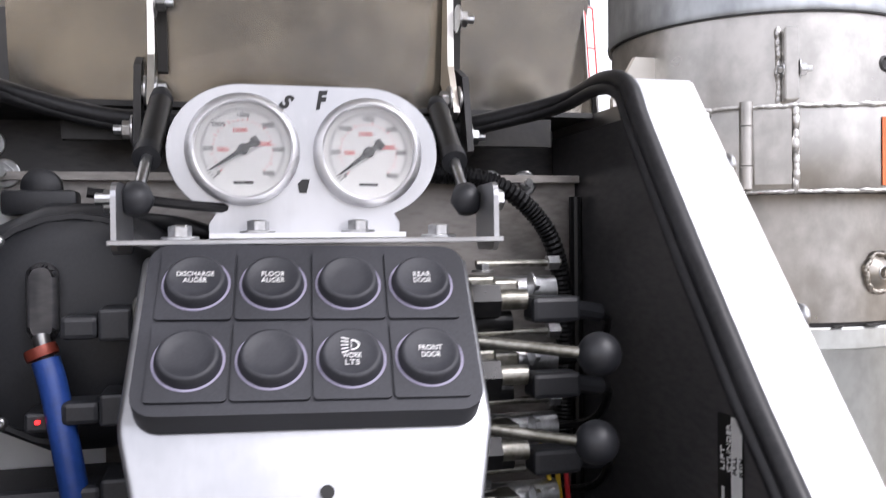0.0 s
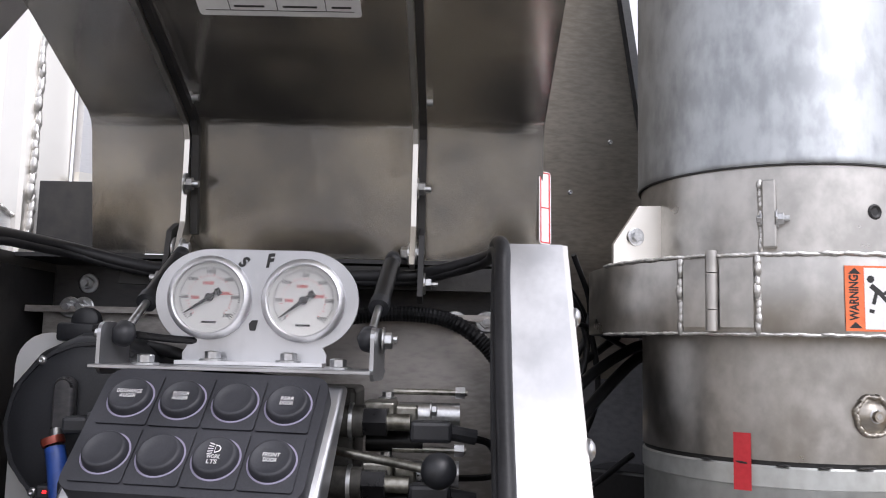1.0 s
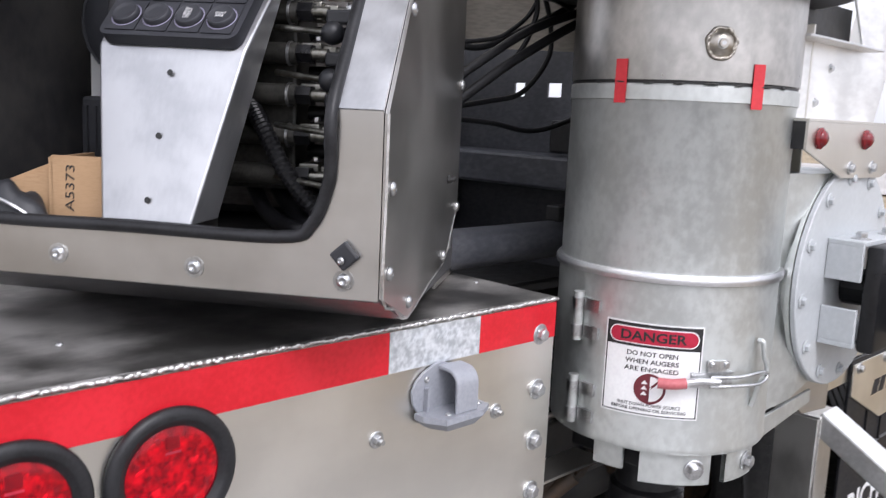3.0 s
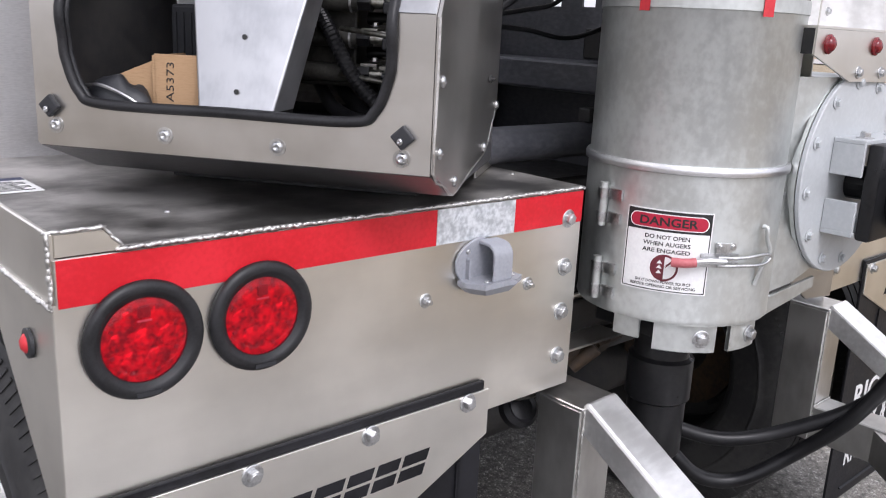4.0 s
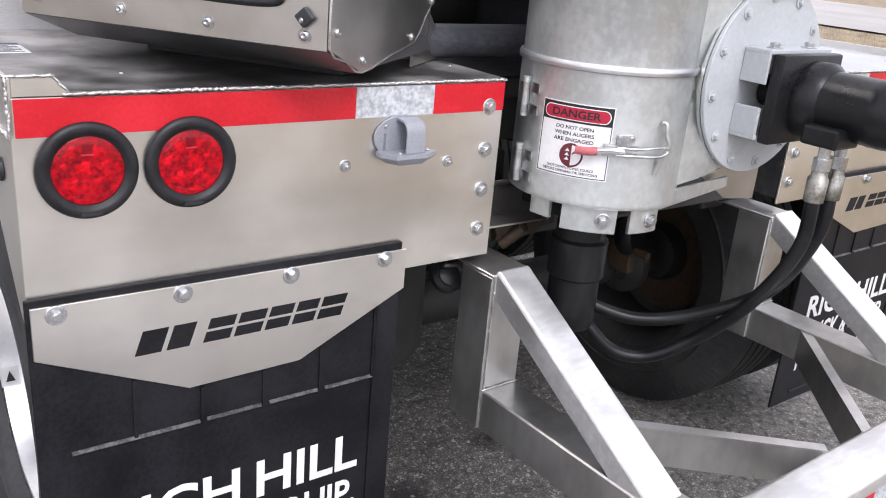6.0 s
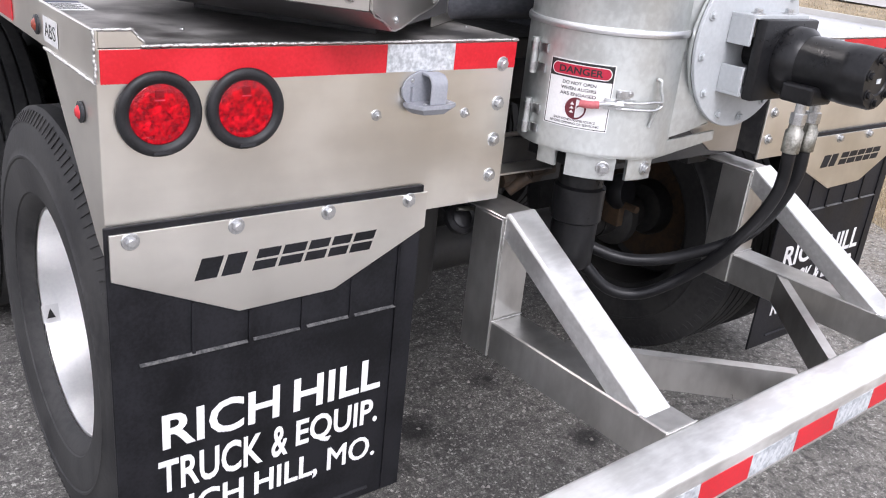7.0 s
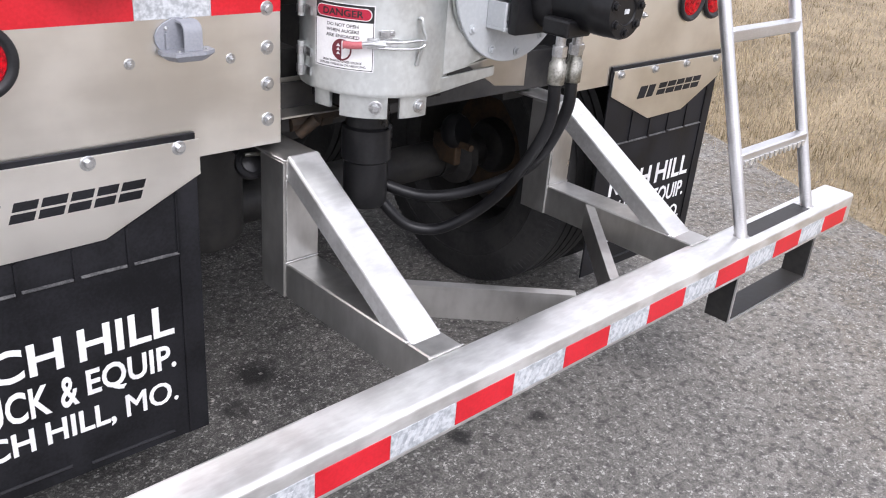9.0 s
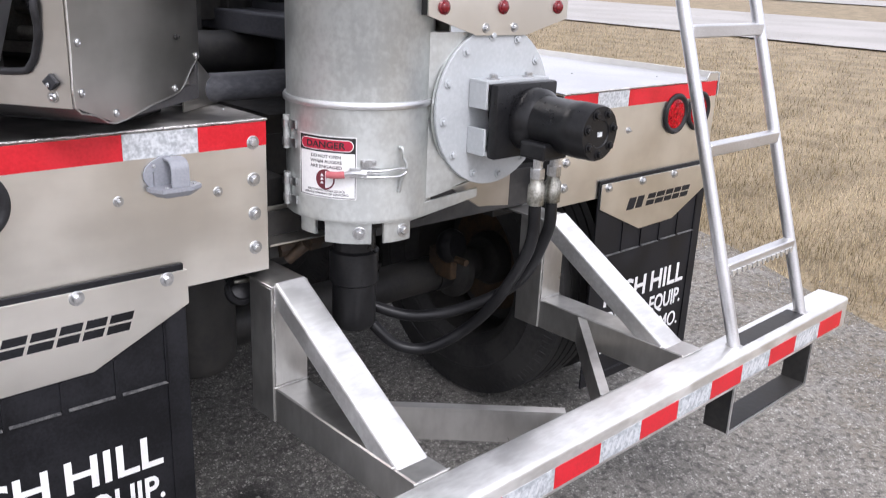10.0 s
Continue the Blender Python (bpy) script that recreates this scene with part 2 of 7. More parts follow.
def asphalt():
    """Worn asphalt: fine chips of stone in dark binder, broad wear, and a few oil drips."""
    m = bpy.data.materials.new("worn_asphalt")
    m.use_nodes = True
    n, l = m.node_tree.nodes, m.node_tree.links
    b = n["Principled BSDF"]
    tc = n.new("ShaderNodeTexCoord")

    def noise_tex(scale, detail, rough=0.5):
        t = n.new("ShaderNodeTexNoise")
        t.inputs["Scale"].default_value, t.inputs["Detail"].default_value, t.inputs["Roughness"].default_value = scale, detail, rough
        l.new(tc.outputs["Object"], t.inputs["Vector"])
        return t.outputs["Fac"]

    def ramp(value, a, c, lo=0.0, hi=1.0):
        r = n.new("ShaderNodeMapRange")
        for key, v in (("From Min", a), ("From Max", c), ("To Min", lo), ("To Max", hi)):
            r.inputs[key].default_value = v
        l.new(value, r.inputs["Value"])
        return r.outputs["Result"]

    def blend(fac, a, c):
        x = n.new("ShaderNodeMix")
        x.data_type = "RGBA"
        l.new(fac, x.inputs["Factor"])
        for key, v in (("A", a), ("B", c)):
            if isinstance(v, tuple):
                x.inputs[key].default_value = (*v, 1)
            else:
                l.new(v, x.inputs[key])
        return x.outputs["Result"]

    def times(a, c):
        x = n.new("ShaderNodeMath")
        x.operation = "MULTIPLY"
        l.new(a, x.inputs[0])
        if isinstance(c, float):
            x.inputs[1].default_value = c
        else:
            l.new(c, x.inputs[1])
        return x.outputs[0]

    warp = n.new("ShaderNodeVectorMath")
    warp.operation = "MULTIPLY_ADD"
    wt = n.new("ShaderNodeTexNoise")
    wt.inputs["Scale"].default_value, wt.inputs["Detail"].default_value = 120, 2
    l.new(tc.outputs["Object"], wt.inputs["Vector"])
    l.new(wt.outputs["Color"], warp.inputs[0])
    warp.inputs[1].default_value = (0.012, 0.012, 0.012)
    l.new(tc.outputs["Object"], warp.inputs[2])
    chips = []
    for scale in (165, 300):
        v = n.new("ShaderNodeTexVoronoi")
        v.inputs["Scale"].default_value = scale
        l.new(warp.outputs["Vector"], v.inputs["Vector"])
        sc = n.new("ShaderNodeSeparateColor")
        l.new(v.outputs["Color"], sc.inputs["Color"])
        chips.append((sc.outputs["Red"], sc.outputs["Green"], v.outputs["Distance"]))
    broad, mid, fine, patch = noise_tex(0.9, 5, 0.6), noise_tex(9, 5, 0.6), noise_tex(420, 3), noise_tex(34, 5, 0.65)
    base = blend(ramp(broad, 0.36, 0.64), (0.030, 0.029, 0.027), (0.13, 0.125, 0.113))
    base = blend(times(ramp(mid, 0.35, 0.7), 0.55), base, (0.185, 0.178, 0.160))
    base = blend(times(ramp(chips[1][0], 0.35, 1.0), 0.5), base, (0.26, 0.247, 0.228))
    grit, dust = noise_tex(150, 7, 0.8), n.new("ShaderNodeSeparateXYZ")
    l.new(warp.outputs["Vector"], dust.inputs[0])
    lane = n.new("ShaderNodeMath")
    lane.operation = "MULTIPLY_ADD"
    l.new(dust.outputs["Y"], lane.inputs[0])
    lane.inputs[1].default_value = -0.55
    l.new(dust.outputs["X"], lane.inputs[2])
    base = blend(times(ramp(lane.outputs[0], 0.9, 3.2), ramp(noise_tex(2.2, 6, 0.65), 0.34, 0.60, 0.25, 1.0)), base, (0.32, 0.300, 0.268))
    base = blend(times(ramp(lane.outputs[0], 2.3, 3.9), ramp(noise_tex(5, 6, 0.7), 0.36, 0.58)), base, (0.20, 0.165, 0.118))
    base = blend(times(ramp(grit, 0.51, 0.63), ramp(mid, 0.34, 0.62, 0.2, 1.0)), base, (0.42, 0.405, 0.375))
    base = blend(times(ramp(grit, 0.49, 0.40), 0.5), base, (0.030, 0.028, 0.027))
    base = blend(times(ramp(fine, 0.45, 0.75), 0.6), base, (0.03, 0.028, 0.027))
    base = blend(times(ramp(patch, 0.52, 0.36), 0.75), base, (0.045, 0.042, 0.040))
    base = blend(times(ramp(chips[0][0], 0.83, 0.94), ramp(patch, 0.40, 0.58)), base, (0.48, 0.465, 0.43))
    drip = None
    for x, y, r in ((1.45, 0.13, 0.085), (1.00, 0.43, 0.10), (1.38, 0.55, 0.07), (0.68, 0.12, 0.07), (0.30, 0.0, 0.09), (1.56, -0.25, 0.045), (1.30, -0.18, 0.05), (0.86, 0.31, 0.06)):
        d = n.new("ShaderNodeVectorMath")
        d.operation = "DISTANCE"
        l.new(warp.outputs["Vector"], d.inputs[0])
        d.inputs[1].default_value = (x, y, 0)
        q = ramp(d.outputs["Value"], r * 0.35, r, 0.85, 0.0)
        if drip is None:
            drip = q
        else:
            mx = n.new("ShaderNodeMath")
            mx.operation = "MAXIMUM"
            l.new(drip, mx.inputs[0])
            l.new(q, mx.inputs[1])
            drip = mx.outputs[0]
    base = blend(times(drip, ramp(mid, 0.32, 0.46)), base, (0.012, 0.011, 0.011))
    l.new(base, b.inputs["Base Color"])
    b.inputs["Roughness"].default_value = 0.85
    h = n.new("ShaderNodeMath")
    h.operation = "ADD"
    l.new(ramp(chips[0][2], 0.0, 0.6, 1.0, 0.0), h.inputs[0])
    l.new(fine, h.inputs[1])
    bp = n.new("ShaderNodeBump")
    bp.inputs["Strength"].default_value, bp.inputs["Distance"].default_value = 0.4, 0.004
    l.new(h.outputs[0], bp.inputs["Height"])
    l.new(bp.outputs["Normal"], b.inputs["Normal"])
    return m


ASPHALT = asphalt()
CONCRETE = mk("pale_concrete", (0.34, 0.32, 0.30), (0.44, 0.42, 0.40), (0.7, 0.85), 0.0, 0.3, 12, 0.2)
SOIL = mk("dry_grass_ground", (0.17, 0.132, 0.080), (0.37, 0.295, 0.19), (0.85, 0.95), 0.0, 1.6, 30, 0.6, (1, 1, 1), 0.012, grain=0.5)
STRAW = mk("dry_grass_blades", (0.27, 0.215, 0.125), (0.54, 0.45, 0.305), (0.7, 0.85), 0.0, 1.5, 16, 0.0, (1, 1, 1), grain=0.45)
sn, sl = STRAW.node_tree.nodes, STRAW.node_tree.links
thin, both = sn.new("ShaderNodeBsdfTranslucent"), sn.new("ShaderNodeMixShader")
both.inputs["Fac"].default_value = 0.5
island, tone, pale = sn.new("ShaderNodeNewGeometry"), sn.new("ShaderNodeMapRange"), sn.new("ShaderNodeMix")
tone.inputs["To Min"].default_value, tone.inputs["To Max"].default_value = 0.42, 1.5
pale.data_type, pale.blend_type = "RGBA", "MULTIPLY"
pale.inputs["Factor"].default_value = 1.0
sl.new(island.outputs["Random Per Island"], tone.inputs["Value"])
sl.new(sn["Principled BSDF"].inputs["Base Color"].links[0].from_socket, pale.inputs["A"])
sl.new(tone.outputs["Result"], pale.inputs["B"])
sl.new(pale.outputs["Result"], sn["Principled BSDF"].inputs["Base Color"])
sl.new(pale.outputs["Result"], thin.inputs["Color"])
sl.new(sn["Principled BSDF"].outputs["BSDF"], both.inputs[1])
sl.new(thin.outputs["BSDF"], both.inputs[2])
sl.new(both.outputs["Shader"], sn["Material Output"].inputs["Surface"])
FARM = mk("far_field", (0.22, 0.165, 0.115), (0.31, 0.24, 0.17), (0.9, 0.95), 0.0, 0.02, 0.3, 0.0)
TREES = mk("far_trees", (0.07, 0.075, 0.085), (0.11, 0.115, 0.125), (0.9, 0.95), 0.0, 0.05, 0.8, 0.0)
YELLOW = mk("yellow_wire", (0.6, 0.4, 0.03), (0.7, 0.5, 0.05), (0.4, 0.5), 0.0, 20, 200, 0.0)
WHITE_PAINT = mk("white_trailer_paint", (0.66, 0.66, 0.66), (0.76, 0.76, 0.75), (0.3, 0.45), 0.0, 0.7, 30, 0.02)


def simple(name, colour, rough, **extra):
    m = bpy.data.materials.new(name)
    m.use_nodes = True
    b = m.node_tree.nodes["Principled BSDF"]
    b.inputs["Base Color"].default_value = (*colour, 1)
    b.inputs["Roughness"].default_value = rough
    for key, value in extra.items():
        b.inputs[key.replace("_", " ")].default_value = value
    return m


GLASS = simple("gauge_glass", (1, 1, 1), 0.02, Transmission_Weight=1.0, IOR=1.45)
LENS_RED = simple("red_lens", (0.93, 0.045, 0.085), 0.03, Transmission_Weight=0.92, IOR=1.3)
LED_BACK = mk("red_reflector", (0.16, 0.002, 0.012), (0.80, 0.018, 0.06), (0.10, 0.25), 0.5, 90, 200, 0.8, depth=0.002)
AMBER = simple("amber_lens", (0.26, 0.05, 0.03), 0.2)
LAMP_RED = simple("dark_red_lens", (0.16, 0.008, 0.012), 0.18)
BEACON = simple("lit_button", (0.9, 0.02, 0.02), 0.3, Emission_Color=(1, 0.02, 0.02, 1), Emission_Strength=4.0)
HALO = simple("button_halo", (0.27, 0.25, 0.34), 0.4)

# ---- mesh helpers ----
PLACED = {}


def part(name, bm, material, parent=None, label="", at=None, smooth=None):
    """Links a bmesh as one mesh object, under parent if there is one. Its vertices are in world metres unless at gives a pose."""
    me = bpy.data.meshes.new(name)
    bmesh.ops.recalc_face_normals(bm, faces=bm.faces)
    bm.to_mesh(me)
    bm.free()
    me.materials.append(material)
    return place(name, me, parent, label, at, smooth)


def place(name, me, parent=None, label="", at=None, smooth=None):
    ob = new(name, me)
    m = at if at is not None else Matrix()
    if smooth is not None:
        me.shade_smooth()
        me.set_sharp_from_angle(angle=radians(smooth))
    if parent is not None:
        ob.parent = parent
        ob.matrix_parent_inverse = PLACED.get(parent.name, Matrix()).inverted()
    ob.matrix_basis = m
    PLACED[ob.name] = m.copy()
    if name.startswith("weld"):
        tagged(ob, kind="stuff")
    if label:
        tagged(ob, label)
    return ob


STATION = [Matrix()]


def station(dx=0.0, dy=0.0, dz=0.0, yaw=0.0, about=(0, 0, 0)):
    """Sets the things that follow off from their drawn place, in metres and degrees about a point."""
    c = Matrix.Translation(about)
    STATION[0] = Matrix.Translation((dx, dy, dz)) @ c @ Matrix.Rotation(radians(yaw), 4, "Z") @ c.inverted()


def thing(name, base, label, category, group="", kind=""):
    ob = new(name)
    ob.empty_display_size = 0.05
    ob.matrix_basis = STATION[0] @ Matrix.Translation(base)
    PLACED[ob.name] = Matrix.Translation(base)
    return tagged(ob, label, category, group, kind)


def hull(*bms):
    """Joins several bmeshes into the first."""
    out = bms[0]
    for b in bms[1:]:
        me = bpy.data.meshes.new("tmp")
        b.to_mesh(me)
        b.free()
        out.from_mesh(me)
        bpy.data.meshes.remove(me)
    return out


def moved(bm, m):
    bm.transform(m)
    return bm


def block(x0, x1, y0, y1, z0, z1, bevel=0.0, m=None, segments=2):
    bm = bmesh.new()
    bmesh.ops.create_cube(bm, size=1, matrix=Matrix.Translation(((x0 + x1) / 2, (y0 + y1) / 2, (z0 + z1) / 2)) @ Matrix.Diagonal((x1 - x0, y1 - y0, z1 - z0, 1)))
    if bevel:
        bmesh.ops.bevel(bm, geom=bm.edges[:], offset=bevel, segments=segments, affect="EDGES", profile=0.5)
    if m is not None:
        bm.transform(m)
    return bm


def prism(poly, h, m=None, bevel=0.0):
    """A polygon in x and y, raised by h along z."""
    bm = bmesh.new()
    f = bm.faces.new([bm.verts.new((a, b, 0)) for a, b in poly])
    ext = bmesh.ops.extrude_face_region(bm, geom=[f])
    bmesh.ops.translate(bm, verts=[v for v in ext["geom"] if isinstance(v, bmesh.types.BMVert)], vec=(0, 0, h))
    if bevel:
        bmesh.ops.bevel(bm, geom=bm.edges[:], offset=bevel, segments=1, affect="EDGES")
    if m is not None:
        bm.transform(m)
    return bm


def lathe(profile, seg=32, m=None, closed=False, sweep=360.0, start=0.0):
    """Revolves (r, z) pairs about z."""
    bm = bmesh.new()
    full = sweep >= 359.9
    n = seg if full else seg + 1
    rings = []
    for i in range(n):
        a = radians(start + sweep * i / seg)
        rings.append([bm.verts.new((r * math.cos(a), r * math.sin(a), z)) for r, z in profile])
    k = len(profile)
    for i in range(seg):
        p, q = rings[i], rings[(i + 1) % n]
        for j in range(k if closed else k - 1):
            bm.faces.new((p[j], q[j], q[(j + 1) % k], p[(j + 1) % k]))
    bmesh.ops.remove_doubles(bm, verts=bm.verts, dist=1e-5)
    if m is not None:
        bm.transform(m)
    return bm


def rod(r, a, b, seg=16, r2=None):
    """A solid round bar from a to b."""
    a, b = Vector(a), Vector(b)
    d = b - a
    m = Matrix.Translation(a) @ d.to_track_quat("Z", "Y").to_matrix().to_4x4()
    return lathe([(0, 0), (r, 0), (r if r2 is None else r2, d.length), (0, d.length)], seg, m)


def spline(points, n=10):
    """A smooth line through the points."""
    p = [Vector(q) for q in points]
    p = [p[0] * 2 - p[1]] + p + [p[-1] * 2 - p[-2]]
    out = []
    for i in range(1, len(p) - 2):
        for k in range(n):
            t = k / n
            out.append(0.5 * ((2 * p[i]) + (p[i + 1] - p[i - 1]) * t + (2 * p[i - 1] - 5 * p[i] + 4 * p[i + 1] - p[i + 2]) * t * t
                              + (3 * p[i] - p[i - 1] - 3 * p[i + 1] + p[i + 2]) * t ** 3))
    out.append(p[-2])
    return out


def cable(points, r, seg=10, n=10, rings=None):
    """A round hose along a smooth line; rings gives it corrugations of that pitch."""
    path = spline(points, n)
    if rings:
        fine = [path[0]]
        for a, b in zip(path, path[1:]):
            steps = max(1, int((b - a).length / (rings / 2)))
            fine += [a.lerp(b, (s + 1) / steps) for s in range(steps)]
        path = fine
    bm = bmesh.new()
    up = Vector((0.3, 0.2, 1)).normalized()
    loops = []
    for i, c in enumerate(path):
        d = (path[min(i + 1, len(path) - 1)] - path[max(i - 1, 0)]).normalized()
        side = d.cross(up)
        if side.length < 1e-3:
            side = d.cross(Vector((1, 0, 0)))
        side.normalize()
        up = side.cross(d).normalized()
        rr = r * (0.86 if rings and i % 2 else 1.0)
        loops.append([bm.verts.new(c + rr * (math.cos(k * 2 * math.pi / seg) * side + math.sin(k * 2 * math.pi / seg) * up)) for k in range(seg)])
    for p, q in zip(loops, loops[1:]):
        for k in range(seg):
            bm.faces.new((p[k], p[(k + 1) % seg], q[(k + 1) % seg], q[k]))
    bm.faces.new(loops[0][::-1])
    bm.faces.new(loops[-1])
    return bm


def weld(points, r, pitch=0.0055, flat=0.6):
    """A row of overlapping weld ripples along a polyline."""
    bm = bmesh.new()
    rnd = random.Random(7)
    for a, b in zip(points, points[1:]):
        a, b = Vector(a), Vector(b)
        n = max(1, int((b - a).length / pitch))
        q = (b - a).to_track_quat("X", "Z").to_matrix().to_4x4()
        for i in range(n):
            s = r * rnd.uniform(0.75, 1.1)
            c = a.lerp(b, (i + 0.5) / n) + Vector((rnd.uniform(-1, 1), rnd.uniform(-1, 1), rnd.uniform(-1, 1))) * r * 0.16
            bmesh.ops.create_icosphere(bm, subdivisions=1, radius=1, matrix=Matrix.Translation(c) @ q @ Matrix.Diagonal((pitch * 1.5, s, s * flat * 0.8 + 0.0005, 1)))
    return bm


def arc_points(c, r, z, a0, a1, n):
    return [(c[0] + r * math.cos(radians(a0 + (a1 - a0) * i / n)), c[1] + r * math.sin(radians(a0 + (a1 - a0) * i / n)), z) for i in range(n + 1)]


def axis_pose(loc, normal, spin=0.0):
    """A pose whose z points along normal."""
    return Matrix.Translation(loc) @ Vector(normal).to_track_quat("Z", "Y").to_matrix().to_4x4() @ Matrix.Rotation(spin, 4, "Z")


def flat_xz(y):
    """x, y of a drawing become x, z of the place; its height comes out towards -y."""
    return Matrix(((1, 0, 0, 0), (0, 0, -1, y), (0, 1, 0, 0), (0, 0, 0, 1)))


def flat_yz(x):
    """x, y of a drawing become y, z of the place; its height goes towards +x."""
    return Matrix(((0, 0, 1, x), (1, 0, 0, 0), (0, 1, 0, 0), (0, 0, 0, 1)))


def lettering(text, w, h, thick=0.0006, shear=0.0, spacing=1.0, bold=0.0):
    """Letters of the built-in font, fitted to w by h, lower left at the origin."""
    cu = bpy.data.curves.new("letters", "FONT")
    cu.body, cu.shear, cu.space_character, cu.resolution_u = text, shear, spacing, 3
    cu.extrude, cu.offset = 0.5, bold
    ob = bpy.data.objects.new("letters", cu)
    me = bpy.data.meshes.new_from_object(ob)
    bm = bmesh.new()
    bm.from_mesh(me)
    bpy.data.objects.remove(ob)
    bpy.data.curves.remove(cu)
    bpy.data.meshes.remove(me)
    xs, ys, zs = [v.co.x for v in bm.verts], [v.co.y for v in bm.verts], [v.co.z for v in bm.verts]
    sx, sy, sz = w / (max(xs) - min(xs)), h / (max(ys) - min(ys)), thick / (max(zs) - min(zs))
    bm.transform(Matrix.Diagonal((sx, sy, sz, 1)) @ Matrix.Translation((-min(xs), -min(ys), -min(zs))))
    return bm


def strips(rects, h):
    """Flat rectangles (x0, y0, x1, y1), raised by h."""
    return hull(*[block(a, c, b, d, 0, h) for a, b, c, d in rects])


def rounded(w, h, r, n=5, cx=0.0, cy=0.0):
    """The outline of a rounded rectangle."""
    out = []
    for sx, sy, a in ((1, 1, 0), (-1, 1, 90), (-1, -1, 180), (1, -1, 270)):
        for i in range(n + 1):
            t = radians(a + 90 * i / n)
            out.append((cx + sx * (w / 2 - r) + r * math.cos(t), cy + sy * (h / 2 - r) + r * math.sin(t)))
    return out


def bolt_mesh(name, r, material, washer=True, nut=False):
    bm = lathe([(0, 0), (r * 1.75, 0), (r * 1.75, r * 0.22), (r * 1.6, r * 0.3), (0, r * 0.3)], 20) if washer else bmesh.new()
    hexa = [(r * 1.12 * math.cos(radians(60 * i)), r * 1.12 * math.sin(radians(60 * i))) for i in range(6)]
    hull(bm, prism(hexa, r * 1.0, Matrix.Translation((0, 0, r * 0.25)), bevel=r * 0.08))
    if nut:
        hull(bm, rod(r * 0.55, (0, 0, r), (0, 0, r * 2.2), 10))
    else:
        hull(bm, lathe([(0, r * 1.26), (r * 0.8, r * 1.26), (r * 0.7, r * 1.34), (0, r * 1.34)], 14))
    me = bpy.data.meshes.new(name)
    bmesh.ops.recalc_face_normals(bm, faces=bm.faces)
    bm.to_mesh(me)
    bm.free()
    me.materials.append(material)
    return me


def screw_mesh(name, r, material):
    bm = lathe([(0, 0), (r, 0), (r * 0.95, r * 0.35), (r * 0.6, r * 0.62), (r * 0.36, r * 0.68), (r * 0.33, r * 0.3), (0, r * 0.3)], 16)
    me = bpy.data.meshes.new(name)
    bmesh.ops.recalc_face_normals(bm, faces=bm.faces)
    bm.to_mesh(me)
    bm.free()
    me.materials.append(material)
    me.shade_smooth()
    return me


BOLT_L = bolt_mesh("bolt", 0.0085, ZINC)
BOLT_D = bolt_mesh("bolt", 0.0085, DARK)
BOLT_M = bolt_mesh("bolt", 0.006, ZINC)
BOLT_N = bolt_mesh("bolt", 0.006, ZINC, nut=True)
BOLT_S = bolt_mesh("bolt", 0.0042, ZINC)
BOLT_G = bolt_mesh("bolt", 0.0062, PAINT_GREY)
SCREW = screw_mesh("screw", 0.0075, ZINC)
SCREW_S = screw_mesh("screw", 0.004, ZINC)


def bolt(parent, loc, normal=(0, -1, 0), me=None, spin=0.3, name="bolt"):
    return place(name, me or BOLT_L, parent, at=axis_pose(loc, normal, spin))

# ---- ground and distance ----
def sheet(name, pts, z, material, label, category, kind="structure"):
    bm = bmesh.new()
    bm.faces.new([bm.verts.new((x, y, z)) for x, y in pts])
    ob = part(name, bm, material)
    return tagged(ob, label, category, kind=kind)


sheet("ground", [(-900, -900), (1500, -900), (1500, 1500), (-900, 1500)], -0.03, SOIL, "dry tan winter grass field reaching the horizon", "ground")
rnd = random.Random(3)
edge = []
for i in range(60):
    y = -14 + i * 0.75
    edge.append((4.12 + 0.52 * y * (1 if y < 3 else 0.9) + 0.10 * noise.noise((i * 0.9, 0, 0)) * 2 + rnd.uniform(-0.05, 0.05), y))
lot = bmesh.new()
lot_poly = [(-7.0, -14.0)] + edge + [(-7.0, edge[-1][1])]
lot.faces.new([lot.verts.new((x, y, 0.0)) for x, y in lot_poly])
ext = bmesh.ops.extrude_face_region(lot, geom=lot.faces[:])
bmesh.ops.translate(lot, verts=[v for v in ext["geom"] if isinstance(v, bmesh.types.BMVert)], vec=(0, 0, -0.05))
tagged(part("pavement", lot, ASPHALT), "worn grey asphalt lot with loose gravel", "pavement", kind="structure")
for name, x0, x1, lab in (("road_1", 24.0, 40.0, "pale grey two-lane highway crossing the field"), ("road_2", 66.0, 84.0, "pale far carriageway of the highway")):
    sheet(name, [(x0 - 14, -300), (x1 - 14, -300), (x1 + 18, 500), (x0 + 18, 500)], 0.02 if name == "road_1" else 0.05, CONCRETE, lab, "road")
sheet("far_ground", [(110, -600), (1400, -900), (1400, 1400), (110, 900)], 0.15, FARM, "bare brown farm field beyond the highway", "field")
treeline = bmesh.new()
for i in range(260):
    a = radians(-25 + i * 0.5)
    d = 620
    w, h = rnd.uniform(8, 22), 3.6 + 1.4 * noise.noise((i * 0.13, 2, 0)) + rnd.uniform(-0.5, 0.5)
    bmesh.ops.create_icosphere(treeline, subdivisions=2, radius=1, matrix=Matrix.Translation((d * math.cos(a), d * math.sin(a), h * 0.35)) @ Matrix.Diagonal((w * 0.6, w, h * 0.75, 1)))
for v in treeline.verts:
    v.co += Vector((0, 0, 0.7)) * noise.noise(v.co * 0.25)
tagged(part("backdrop", treeline, TREES), "hazy dark line of bare trees at the horizon", "trees", kind="structure")
